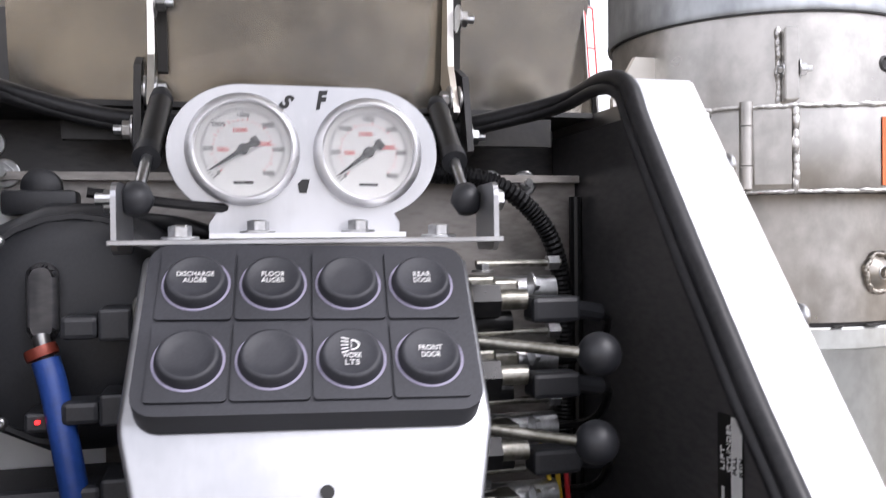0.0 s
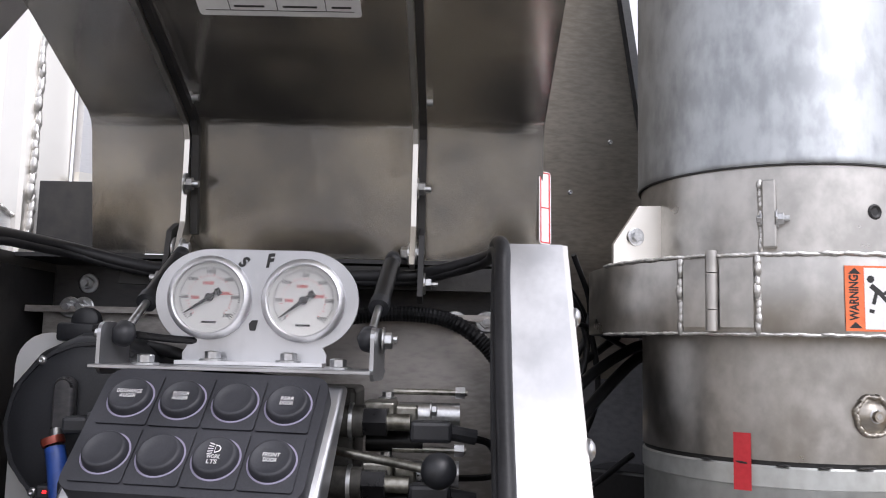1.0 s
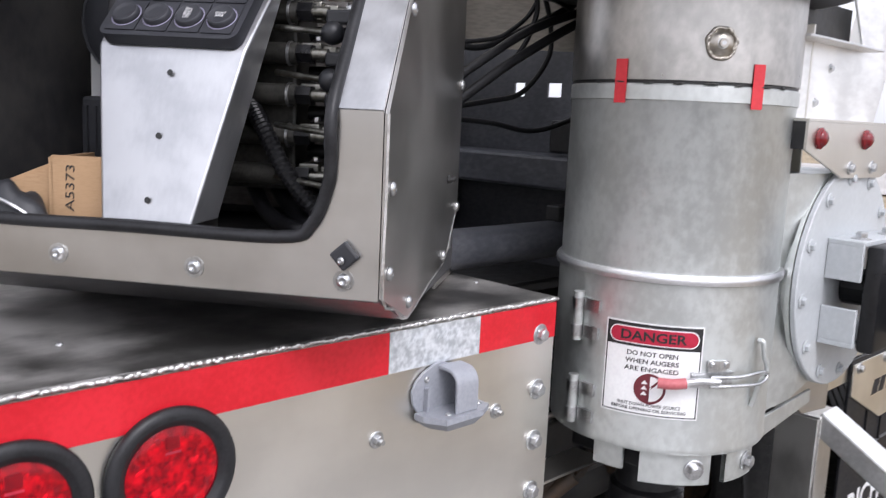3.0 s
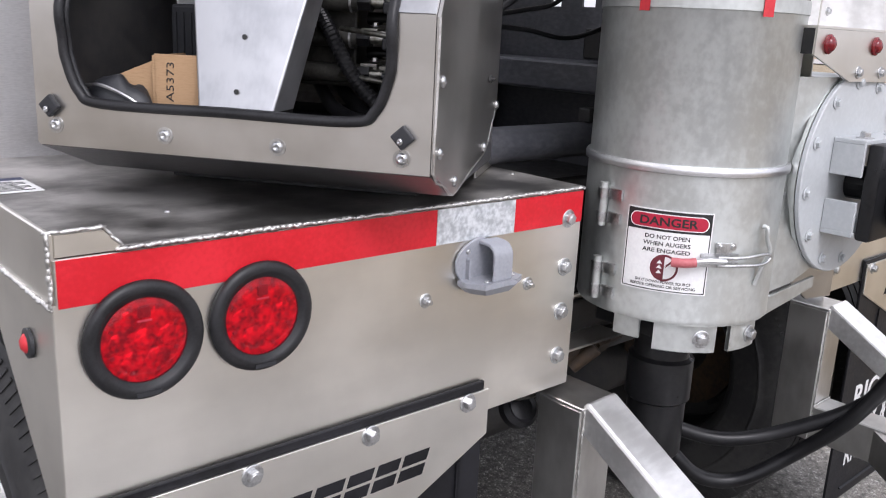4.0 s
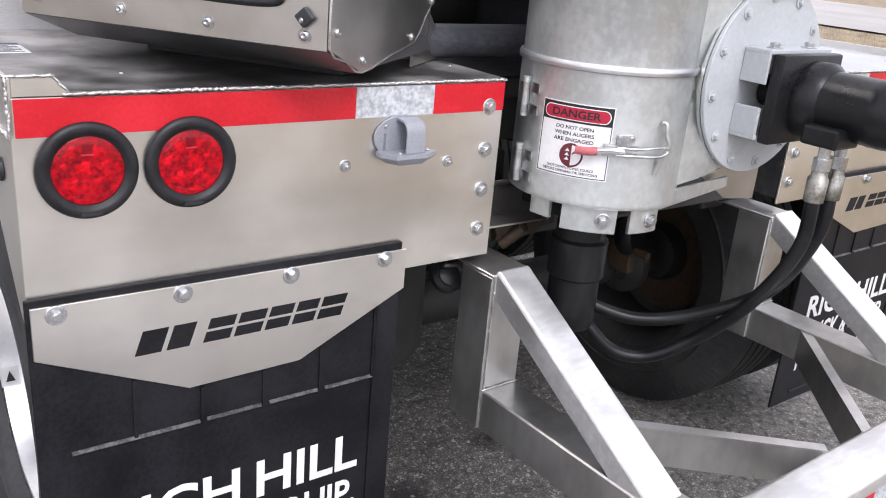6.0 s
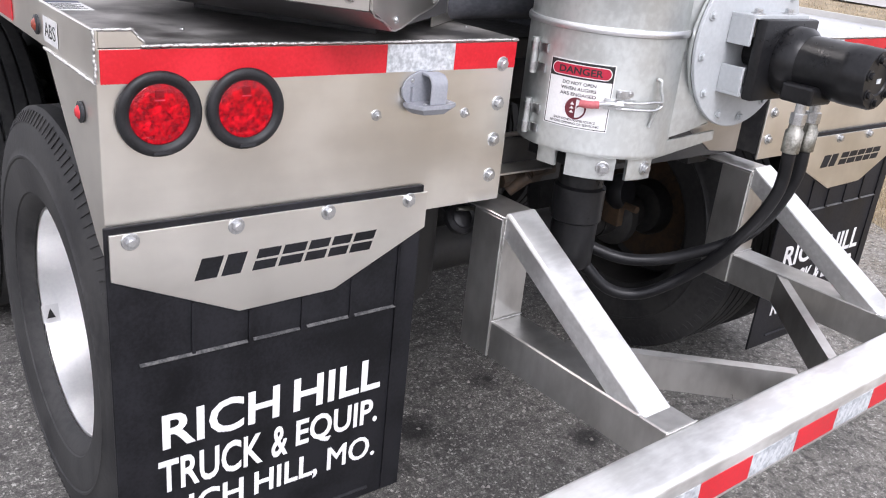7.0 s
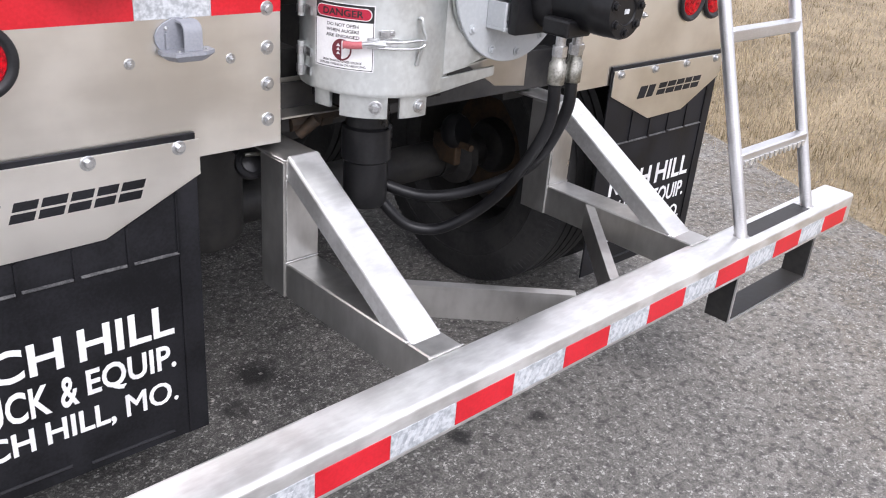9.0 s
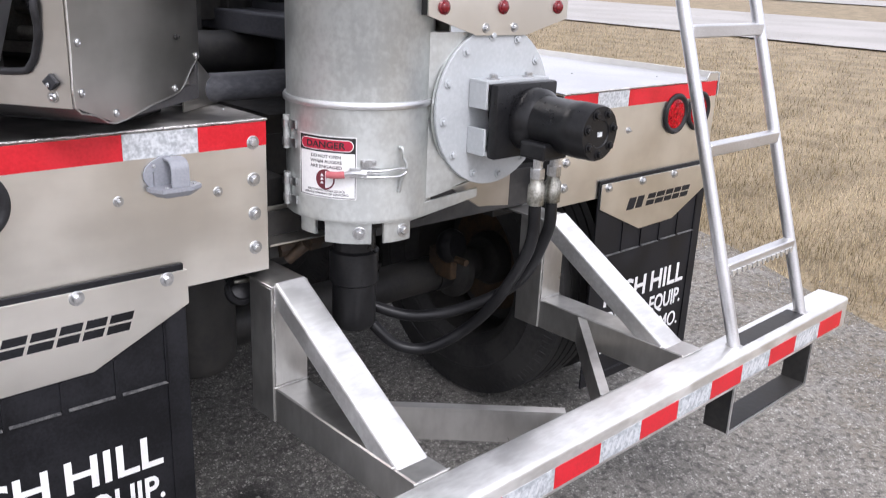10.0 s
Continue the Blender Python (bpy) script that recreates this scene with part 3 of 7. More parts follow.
# dry grass beside the lot
bl_v, bl_f = [], []
rg = np.random.default_rng(5)
count = 0
while count < 230000:
    y = rg.uniform(-6, 26)
    off = (rg.exponential(4.5) if rg.random() > 0.45 else rg.exponential(1.3)) if rg.random() > 0.08 else rg.normal(-0.05, 0.22)
    if off > 22:
        continue
    x = 4.2 + 0.50 * y + off
    if 0 < off < 0.35 and rg.random() > 0.35 + off:
        continue
    if off < 0 and noise.noise((x * 3.0, y * 3.0, 1.0)) < 0.05:
        continue
    tuft = 0.5 + 0.5 * noise.noise((x * 2.1, y * 2.1, 4.0))
    h, a, lean = rg.uniform(0.0, 0.012) + rg.uniform(0.01, 0.075) * tuft, rg.uniform(0, 6.28), rg.uniform(0.012, 0.06)
    w = rg.uniform(0.0012, 0.0030) * (1 + max(off, 0.0) * 0.15)
    dx, dy = math.cos(a), math.sin(a)
    k = len(bl_v)
    bl_v += [(x - dy * w, y + dx * w, -0.03), (x + dy * w, y - dx * w, -0.03), (x + dx * lean, y + dy * lean, h)]
    bl_f.append((k, k + 1, k + 2))
    count += 1
gm = bpy.data.meshes.new("dry_grass")
gm.from_pydata(bl_v, [], bl_f)
gm.materials.append(STRAW)
tagged(new("dry_grass", gm), "sparse dry straw-coloured grass beside the lot", "grass", kind="stuff")
# loose gravel on the lot
gv, gf = [], []
for i in range(5200):
    t = rg.random()
    if t < 0.45:
        y = rg.uniform(-4, 9)
        x = 4.10 + 0.5 * y + rg.normal(-0.15, 0.35)
    else:
        x, y = rg.uniform(-1.4, 4.0), rg.uniform(-2.2, 2.2)
    s = rg.uniform(0.003, 0.008)
    k = len(gv)
    ang = rg.uniform(0, 6.28)
    for q in range(4):
        gv.append((x + s * math.cos(ang + q * 1.57) * rg.uniform(0.7, 1.3), y + s * math.sin(ang + q * 1.57) * rg.uniform(0.7, 1.3), 0.0))
    gv.append((x, y, s * rg.uniform(0.6, 1.2)))
    gf += [(k, k + 1, k + 4), (k + 1, k + 2, k + 4), (k + 2, k + 3, k + 4), (k + 3, k, k + 4)]
gm = bpy.data.meshes.new("loose_gravel")
gm.from_pydata(gv, [], gf)
gm.materials.append(mk("gravel_stone", (0.16, 0.15, 0.135), (0.36, 0.34, 0.31), (0.8, 0.9), 0.0, 30, 90, 0.2))
tagged(new("loose_gravel", gm), "loose pale gravel scattered over the asphalt", "gravel", kind="stuff")

# ---- fenders ----
DECK = 1.245


def fender(x0, mirror, label):
    """A tail fender: rear panel, deck, side lip, corner gusset, tape and bolts. Its outer edge is at x0."""
    s = -1 if mirror else 1
    W = 0.822

    def X(a):
        return x0 + s * a

    def span(a, b):
        return (min(X(a), X(b)), max(X(a), X(b)))

    f = thing("fender", (x0, 0.4, DECK), label, "fender", "tail fenders")
    part("rear_panel", block(*span(0, W), 0.0, 0.006, 0.905, DECK - 0.006, 0.0012, segments=1), ALU, f)
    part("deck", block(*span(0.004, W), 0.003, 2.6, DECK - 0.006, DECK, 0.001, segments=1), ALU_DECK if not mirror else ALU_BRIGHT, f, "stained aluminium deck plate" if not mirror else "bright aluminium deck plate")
    part("side_lip", block(*span(0.0, 0.006), 0.0, 2.6, 1.190, 1.266, 0.0015, segments=1), ALU, f)
    part("corner_lip", prism([(X(0.006), DECK - 0.004), (X(0.006), 1.264), (X(0.055), 1.264), (X(0.072), DECK + 0.001), (X(0.072), DECK - 0.004)], 0.005, flat_xz(0.005)), ALU, f)
    part("side_gusset", prism([(0.004, 0.905), (0.012, 0.905), (0.045, 0.925), (0.285, 1.187), (0.004, 1.187)], 0.004, flat_yz(min(X(0.001), X(0.005)))), ALU, f)
    # Inner side of the fender, with its shade put in the near-black colour.
    part("dark_inner_sheet", block(*span(W - 0.006, W), 0.008, 2.6, 0.92, DECK - 0.008), ALU_SHADED, f)
    part("weld_bead", hull(weld([(X(0.07), -0.001, DECK - 0.002), (X(W), -0.001, DECK - 0.002)], 0.0052, 0.0038), weld([(X(0.0), 0.003, 1.267), (X(0.055), 0.002, 1.267), (X(0.072), 0.0, DECK + 0.003)], 0.0045)), WELD, f, smooth=60)
    part("weld_bead", hull(weld([(X(-0.001), -0.001, 1.19), (X(-0.001), -0.001, 1.264)], 0.005), weld([(X(-0.001), 0.0, 1.189), (X(-0.001), 0.285, 1.189)], 0.0045)), WELD, f, smooth=60)
    for a, b, mat_, nm in ((0.006, 0.511, RED_TAPE, "red"), (0.511, 0.666, SILVER_TAPE, "silver"), (0.666, 0.822, RED_TAPE, "red")):
        part("reflective_tape", block(*span(a, b - 0.0005), -0.0012, -0.0002, 1.187, 1.238, 0.0003, segments=1), mat_, f, nm + " reflective tape")
    part("tape_mark", moved(lettering("|||  ||||||", 0.09, 0.012, 0.0004, 0.3), Matrix.Translation((min(X(0.54), X(0.63)), 0, 1.218)) @ flat_xz(-0.0014)), SILVER_TAPE, f)
    for z in (1.195, 1.115, 1.039, 0.962):
        bolt(f, (X(0.789), 0.0, z))
    bolt(f, (X(0.496), 0.0, 1.109), me=BOLT_N)
    bolt(f, (X(0.705), 0.0, 1.10), me=BOLT_N)
    for a, b in ((0.41, 0.316), (0.181, 0.129), (0.794, 0.133), (0.62, 0.9), (0.30, 0.75)):
        bolt(f, (X(a), b, DECK), (0, 0, 1), SCREW_S, name="screw")
    return f


station(-0.0105, -0.0096, 0.0085, -0.55, (0.48, -0.01, 1.09))
fl = fender(0.0, False, "brushed aluminium tail fender with red and silver tape")
station(-0.004, -0.0095, -0.006)
fr = fender(2.617, True, "bright aluminium tail fender beside the ladder")


station(-0.0105, -0.0096, 0.0085, -0.55, (0.48, -0.01, 1.09))
def side_marker(y, z, material, label):
    m = thing("marker_light", (-0.004, y, z), label, "marker light")
    part("base_ring", lathe([(0.009, 0), (0.017, 0), (0.017, 0.004), (0.012, 0.006), (0.009, 0.004)], 24, axis_pose((0.0, y, z), (-1, 0, 0)), closed=True), PLASTIC, m)
    part("lens", lathe([(0.012, 0.001), (0.011, 0.006), (0.006, 0.010), (0, 0.011)], 20, axis_pose((0.0, y, z), (-1, 0, 0))), material, m, smooth=50)


for k in range(6):
    y0 = 0.505 + 0.3048 * k
    part("reflective_tape", block(-0.0022, -0.0008, y0, y0 + 0.152, 1.199, 1.250, 0.0003, segments=1), RED_TAPE, fl, "red reflective tape")
    part("reflective_tape", block(-0.0020, -0.0008, y0 + 0.1525, y0 + 0.3042, 1.199, 1.250, 0.0003, segments=1), SILVER_TAPE, fl, "silver reflective tape")
side_marker(0.085, 1.126, RED_DULL, "small red side marker light on the fender")
side_marker(0.323, 1.222, AMBER, "small amber side marker light on the fender lip")


def sticker(name, w, h, m, draw, label, base_material=None, category="sticker", thick=0.0006, r=0.003):
    """A flat decal with printed shapes; draw lists (bmesh, material, part name)."""
    o = m @ Vector((0, 0, 0))
    s = thing(name, o, label, category)
    part("backing", prism(rounded(w, h, r, 4, w / 2, h / 2), thick, m), base_material or WHITE, s)
    for bm, mat_, nm in draw:
        part(nm, moved(bm, m @ Matrix.Translation((0, 0, thick))), mat_, s)
    return s


side_m = Matrix.Translation((-0.0015, 0.278, 1.203)) @ Matrix(((0, 0, -1, 0), (-1, 0, 0, 0), (0, 1, 0, 0), (0, 0, 0, 1)))
sticker("abs_sticker", 0.085, 0.042, side_m, [(moved(lettering("ABS", 0.066, 0.024, 0.0004), Matrix.Translation((0.009, 0.009, 0))), INK, "letters")], "white ABS sticker on the fender lip")
deck_m = Matrix.Translation((0.020, 0.325, DECK + 0.0006))
rows = [(0.006, 0.012 + 0.009 * i, 0.070 - 0.012 * (i % 3 == 1), 0.016 + 0.009 * i) for i in range(8)]
sticker("deck_label", 0.078, 0.108, deck_m, [(strips(rows, 0.0003), INK, "print_lines"), (block(0.001, 0.077, 0.088, 0.107, 0, 0.0003), NAVY, "header_band")], "white printed label with a navy band on the deck")


def plug_bracket():
    """The moulded grey bracket on the rear panel."""
    b = thing("plug_bracket", (0.62, -0.02, 1.10), "moulded grey plastic bracket on the rear panel", "bracket")
    fit = Matrix.Translation((0.546, 0.0, 1.190)) @ Matrix.Diagonal((0.85, 0.80, 0.81, 1)) @ Matrix.Translation((-0.543, 0.0, -1.186))
    outline = [(0.572, 1.104), (0.554, 1.114), (0.545, 1.128), (0.543, 1.146), (0.550, 1.162), (0.564, 1.174), (0.590, 1.186), (0.602, 1.186), (0.640, 1.170), (0.645, 1.130), (0.645, 1.104)]
    part("back_plate", prism(outline, 0.006, fit @ flat_xz(-0.0015), bevel=0.001), PAINT_GREY_D, b)
    arch = [(-0.0072, 1.182)] + [(-0.028 - 0.024 * math.sin(radians(15 * i)), 1.156 + 0.025 * math.cos(radians(15 * i))) for i in range(7)] + [(-0.052, 1.114)]
    shell = arch + [(-0.047, 1.114)] + [(-0.028 - 0.019 * math.sin(radians(90 - 15 * i)), 1.156 + 0.019 * math.cos(radians(90 - 15 * i))) for i in range(7)] + [(-0.0072, 1.175)]
    part("housing", prism(shell, 0.044, fit @ flat_yz(0.592), bevel=0.0012), PAINT_GREY_D, b, smooth=30)
    part("housing_cheek", prism([(-0.0072, 1.114)] + [(p * 0.96, q - 0.001) for p, q in arch], 0.005, fit @ flat_yz(0.629)), PAINT_GREY_D, b)
    skirt = [[(0.548, -0.0075), (0.548, -0.028), (0.566, -0.060), (0.640, -0.060), (0.668, -0.044), (0.668, -0.0075)],
             [(0.566, -0.0075), (0.566, -0.022), (0.580, -0.048), (0.634, -0.048), (0.652, -0.034), (0.652, -0.0075)]]
    sk = bmesh.new()
    rings_ = [[sk.verts.new((p, q, z)) for p, q in ring] for ring, z in ((skirt[0], 1.114), (skirt[0], 1.105), (skirt[1], 1.090))]
    sk.faces.new(rings_[0])
    sk.faces.new(rings_[2][::-1])
    for lo_, hi_ in zip(rings_, rings_[1:]):
        for i in range(6):
            sk.faces.new((lo_[i], lo_[(i + 1) % 6], hi_[(i + 1) % 6], hi_[i]))
    part("shelf", moved(sk, fit), PAINT_GREY_D, b)
    part("inner_fin", prism([(0.565, 1.1145), (0.565, 1.150), (0.5675, 1.153), (0.570, 1.150), (0.570, 1.1145)], 0.010, fit @ flat_xz(-0.0072)), PAINT_GREY_D, b)
    bolt(b, fit @ Vector((0.654, -0.034, 1.114)), (0, 0, 1), SCREW_S, name="screw")
    bolt(b, fit @ Vector((0.582, -0.045, 1.114)), (0, 0, 1), SCREW_S, name="screw")
    bolt(b, fit @ Vector((0.569, -0.0072, 1.163)), me=SCREW_S, name="screw")


plug_bracket()



def tail_light(x, z, label):
    o = thing("tail_light", (x, -0.005, z), label, "tail light", "tail lights")
    m = axis_pose((x, 0.0, z), (0, -1, 0))
    part("grommet", lathe([(0.0475, 0.001), (0.0672, 0.001), (0.0682, 0.005), (0.0670, 0.0085), (0.0630, 0.0112), (0.0575, 0.0118), (0.0540, 0.0102), (0.0488, 0.0050), (0.0475, 0.0050)], 56, m, closed=True), RUBBER, o, smooth=50)
    part("reflector", lathe([(0, 0.0013), (0.0480, 0.0013)], 40, m), LED_BACK, o)
    for i in range(7):
        a = radians(60 * i)
        r = 0.027 if i < 6 else 0
        part("led_cell", lathe([(0.0130, 0.0016), (0.0105, 0.0028), (0.007, 0.0036), (0.003, 0.0040), (0, 0.0040)], 8, m @ Matrix.Translation((r * math.cos(a), r * math.sin(a), 0))), LED_BACK, o)
    for i in range(8):
        a = radians(45 * i + 22)
        part("led_chip", block(-0.0022, 0.0022, -0.0022, 0.0022, 0.0016, 0.0036, 0, m @ Matrix.Translation((0.0385 * math.cos(a), 0.0385 * math.sin(a), 0)) @ Matrix.Rotation(a, 4, "Z")), MAROON, o)
    part("lens", lathe([(0.0486, 0.0045), (0.0484, 0.0062), (0.046, 0.0078), (0.036, 0.0092), (0.02, 0.0099), (0, 0.0102)], 48, m), LENS_RED, o, smooth=40).visible_shadow = False
    part("driver_module", block(x - 0.007, x + 0.007, -0.0058, -0.0018, z + 0.026, z + 0.038, 0.001, segments=1), MAROON, o)
    # Pale bar painted in for a white reflection in the lens.
    part("glint_strip", block(x - 0.008, x + 0.008, -0.0058, -0.0045, z + 0.0215, z + 0.0235), SILVER_TAPE, o, "pale strip painted as a glint")
    part("maker_plate", block(x - 0.014, x + 0.014, -0.0132, -0.0112, z - 0.0625, z - 0.0575), PLASTIC, o)


tail_light(0.092, 1.138, "round red tail light in a black rubber grommet")
tail_light(0.236, 1.138, "round red tail light in a black rubber grommet")
station(-0.004, -0.0095, -0.006)
tail_light(2.373, 1.142, "round red tail light behind the ladder")
tail_light(2.509, 1.142, "round red tail light behind the ladder")


station(-0.0105, -0.0096, 0.0085, -0.55, (0.48, -0.01, 1.09))
def slanted_marks(m, h):
    """Plain slanted cut-outs in a row, each split by a level slit."""
    out, x = [], 0.0
    for i, (w, gap) in enumerate(((0.040, 0.008), (0.036, 0.022), (0.044, 0.007), (0.046, 0.007), (0.042, 0.007), (0.040, 0.007), (0.046, 0.0))):
        for b, d in ((0.0, 0.44), (0.56, 1.0)) if i > 1 else ((0.0, 1.0),):
            k = 0.35 * h
            out.append(prism([(x + k * b, h * b), (x + w + k * b, h * b), (x + w + k * d, h * d), (x + k * d, h * d)], 0.001, m))
        x += w + gap
    return out


def mud_flap(dx, label):
    o = thing("mud_flap", (dx + 0.31, -0.01, 0.963), label, "mud flap", "mud flaps")
    part("rubber_sheet", block(dx - 0.004, dx + 0.616, -0.0085, -0.0015, 0.243, 0.962, 0.0015, segments=1), FLAP, o)
    ribs = [block(dx + 0.135 + 0.107 * i, dx + 0.141 + 0.107 * i, -0.0125, -0.008, 0.706, top) for i, top in enumerate((0.806, 0.768, 0.771, 0.790, 0.840))]
    ribs.append(block(dx + 0.566, dx + 0.572, -0.0125, -0.008, 0.25, 0.842))
    for a, b, z in ((0.043, 0.240, 0.704), (0.252, 0.347, 0.705), (0.362, 0.454, 0.706), (0.469, 0.566, 0.706), (0.08, 0.30, 0.277), (0.34, 0.53, 0.266)):
        # Upper ledges are paler: dust plus a painted sheen.
        part("worn_ledge", prism([(-0.0085, z), (-0.0085, z + 0.004), (-0.0105, z + 0.0035), (-0.0145, z + 0.0005), (-0.0135, z - 0.001)], b - a, flat_yz(dx + a)), DUSTY_SHEEN if z > 0.5 else FLAP, o, "dusty worn ledge with caught light in its pale colour" if z > 0.5 else "")
    for rib in ribs:
        part("moulded_rib", rib, FLAP, o)
    plate = [(0.002, 0.951), (0.002, 0.871), (0.223, 0.772), (0.416, 0.776), (0.622, 0.874), (0.622, 0.949)]
    part("weight_plate", prism([(dx + a, b) for a, b in plate], 0.0045, flat_xz(-0.0087), bevel=0.0007), ALU, o, "brushed aluminium plate with cut-out marks")
    for mark in slanted_marks(Matrix.Translation((dx + 0.140, 0, 0.847)) @ flat_xz(-0.0128), 0.039):
        part("cut_out_mark", mark, FLAP, o)
    for i in range(4):
        bolt(o, (dx + 0.035 + 0.1807 * i, -0.0132, 0.937), me=BOLT_L, spin=0.2 * i)
    for x, z, h, words in ((0.073, 0.523, 0.074, (("RICH", 0.0, 0.232), ("HILL", 0.263, 0.204))),
                           (0.064, 0.428, 0.072, (("TRUCK", 0.0, 0.207), ("&", 0.226, 0.036), ("EQUIP.", 0.280, 0.195))),
                           (0.064, 0.352, 0.056, (("RICH", 0.014, 0.153), ("HILL,", 0.190, 0.143), ("MO.", 0.356, 0.117)))):
        for text, a, w in words:
            hh = h * 1.13 if "," in text else h
            glyphs = lettering(text, w, hh, 0.001, bold=0.0 if "M" in text else 0.02)
            if "M" in text:
                hull(glyphs, moved(lettering(text, w, hh, 0.0012), Matrix.Translation((0.0022, 0.0003, 0))), moved(lettering(text, w, hh, 0.0011), Matrix.Translation((0.0011, -0.0006, 0))))
            part("lettering", moved(glyphs, Matrix.Translation((dx + x + a + 0.005, 0, z - (hh - h) - 0.004)) @ flat_xz(-0.0086)), WHITE, o, "white painted lettering")


mud_flap(0.0, "black rubber mud flap with white lettering and aluminium plate")
station(-0.004, -0.0095, -0.006)
mud_flap(1.997, "black rubber mud flap behind the rear frame")


station()
# ---- wheels ----
def tyre_profile(R, W, rr):
    h = W / 2
    p = [(rr, -h * 0.66), (rr + 0.012, -h * 0.80), (rr + 0.03, -h * 0.90), (rr + 0.034, -h * 0.905), (rr + 0.036, -h * 0.93), (rr + 0.10, -h), (rr + 0.112, -h * 0.992), (rr + 0.115, -h * 1.012), (rr + 0.120, -h * 1.012), (rr + 0.123, -h * 0.988), (R - 0.09, -h * 0.97), (R - 0.035, -h * 0.90), (R - 0.012, -h * 0.80)]
    for k in range(5):
        a, b = -0.74 + 0.31 * k, -0.74 + 0.31 * k + 0.24
        p += [(R, h * a), (R, h * b)]
        if k < 4:
            p += [(R - 0.012, h * (b + 0.012)), (R - 0.012, h * (b + 0.055))]
    p += [(R - 0.012, h * 0.80), (R - 0.035, h * 0.90), (R - 0.09, h * 0.97), (rr + 0.123, h * 0.988), (rr + 0.120, h * 1.012), (rr + 0.115, h * 1.012), (rr + 0.112, h * 0.992), (rr + 0.10, h), (rr + 0.036, h * 0.93), (rr + 0.034, h * 0.905), (rr + 0.03, h * 0.90), (rr + 0.012, h * 0.80), (rr, h * 0.66)]
    return p


def wheel(x, y, side, label, shiny=True):
    """A dual-mounted tyre; side is +1 when the dished rim faces -x."""
    R, W, z = 0.502, 0.275, 0.502
    o = thing("wheel", (x, y, 0.0), label, "wheel", "wheels")
    m = axis_pose((x, y, z), (-side, 0, 0))
    part("tyre", lathe(tyre_profile(R, W, 0.274), 72, m), TYRE, o, smooth=40)
    sv, sf = [], []
    for i in range(132):
        a = math.tau * i / 132
        for sgn in (-1, 1):
            k = len(sv)
            for dr, da, dz in ((0.0105, -0.010, 0.80), (0.0105, 0.006, 0.80), (0.036, 0.012, 0.905), (0.036, -0.004, 0.905)):
                for up in (0.0, 0.0016):
                    q = m @ Vector(((R - dr + up) * math.cos(a + da), (R - dr + up) * math.sin(a + da), sgn * (W / 2 * dz + up)))
                    sv.append(q)
            sf += [(k + 1, k + 3, k + 5, k + 7), (k, k + 1, k + 3, k + 2), (k + 2, k + 3, k + 5, k + 4), (k + 4, k + 5, k + 7, k + 6), (k + 6, k + 7, k + 1, k)]
    sm = bpy.data.meshes.new("shoulder_tread")
    sm.from_pydata(sv, [], sf)
    sm.materials.append(TYRE)
    tagged(place("shoulder_tread", sm, o), kind="stuff")
    # Inner wheels take a near-black rim instead of the polished one.
    rim = part("rim", lathe([(0.279, 0.094), (0.284, 0.099), (0.286, 0.094), (0.271, 0.086), (0.267, 0.05), (0.263, -0.03), (0.256, -0.085), (0.22, -0.098), (0.165, -0.090), (0.155, -0.075), (0.115, -0.072), (0.11, -0.085), (0.0, -0.085)], 56, m), RIM if shiny else DARK, o, "polished aluminium dished rim" if shiny else "near-black inner wheel rim", smooth=35)
    # Lip brightened in colour to stand for the light on its edge.
    if not shiny:
        part("rim_lip", lathe([(0.279, 0.0945), (0.2845, 0.0995), (0.2865, 0.0945)], 56, m), ALU_BRIGHT, rim, "rim lip with caught light in its bright colour", smooth=40)
    for i in range(10):
        a = radians(36 * i)
        place("wheel_nut", BOLT_L if shiny else BOLT_D, rim, at=m @ Matrix.Translation((0.138 * math.cos(a), 0.138 * math.sin(a), -0.074)))
    for i in range(10):
        a = radians(36 * i + 18)
        part("hand_hole", lathe([(0, 0), (0.024, 0)], 16, m @ Matrix.Translation((0.225 * math.cos(a), 0.225 * math.sin(a), -0.0945))), BLACK, rim)
    part("hub_cap", lathe([(0.105, -0.085), (0.105, -0.03), (0.09, -0.005), (0.06, 0.005), (0, 0.006)], 32, m), RIM if shiny else DARK, o, smooth=35)
    part("rim_back", lathe([(0.275, -0.118), (0.259, -0.10), (0.251, -0.05)], 48, m), DARK, o)
    part("brake_drum", lathe([(0.0, -0.13), (0.20, -0.13), (0.21, -0.12), (0.21, -0.06), (0, -0.06)], 40, m), RUST, o)
    return o


for y in (0.60, 1.90):
    wheel(0.165, y, 1, "outer dual truck tyre on a polished rim")
    wheel(0.50, y, -1, "inner dual truck tyre under the fender", False)
    wheel(2.452, y, -1, "outer dual truck tyre on the far side")
    wheel(2.11, y, 1, "inner dual truck tyre beside the axle", False)
rim_label = thing("rim_sticker", (0.095, 0.88, 0.42), "small white sticker with a black triangle inside the rim", "sticker")


def on_barrel(x, a, lift):
    r = 0.2700 - (x - 0.075) * 0.1 - lift
    return (x, 0.60 + r * math.cos(radians(a)), 0.502 + r * math.sin(radians(a)))


lb = bmesh.new()
cols = [[lb.verts.new(on_barrel(x, -16 - 2 * i, 0.001)) for i in range(6)] for x in (0.075, 0.116)]
for i in range(5):
    lb.faces.new((cols[0][i], cols[0][i + 1], cols[1][i + 1], cols[1][i]))
bmesh.ops.solidify(lb, geom=lb.faces[:], thickness=0.0005)
part("backing", lb, WHITE, rim_label)
lb = bmesh.new()
lb.faces.new([lb.verts.new(on_barrel(x, a, 0.0022)) for x, a in ((0.085, -23.5), (0.106, -23.5), (0.0955, -18))])
bmesh.ops.solidify(lb, geom=lb.faces[:], thickness=0.0004)
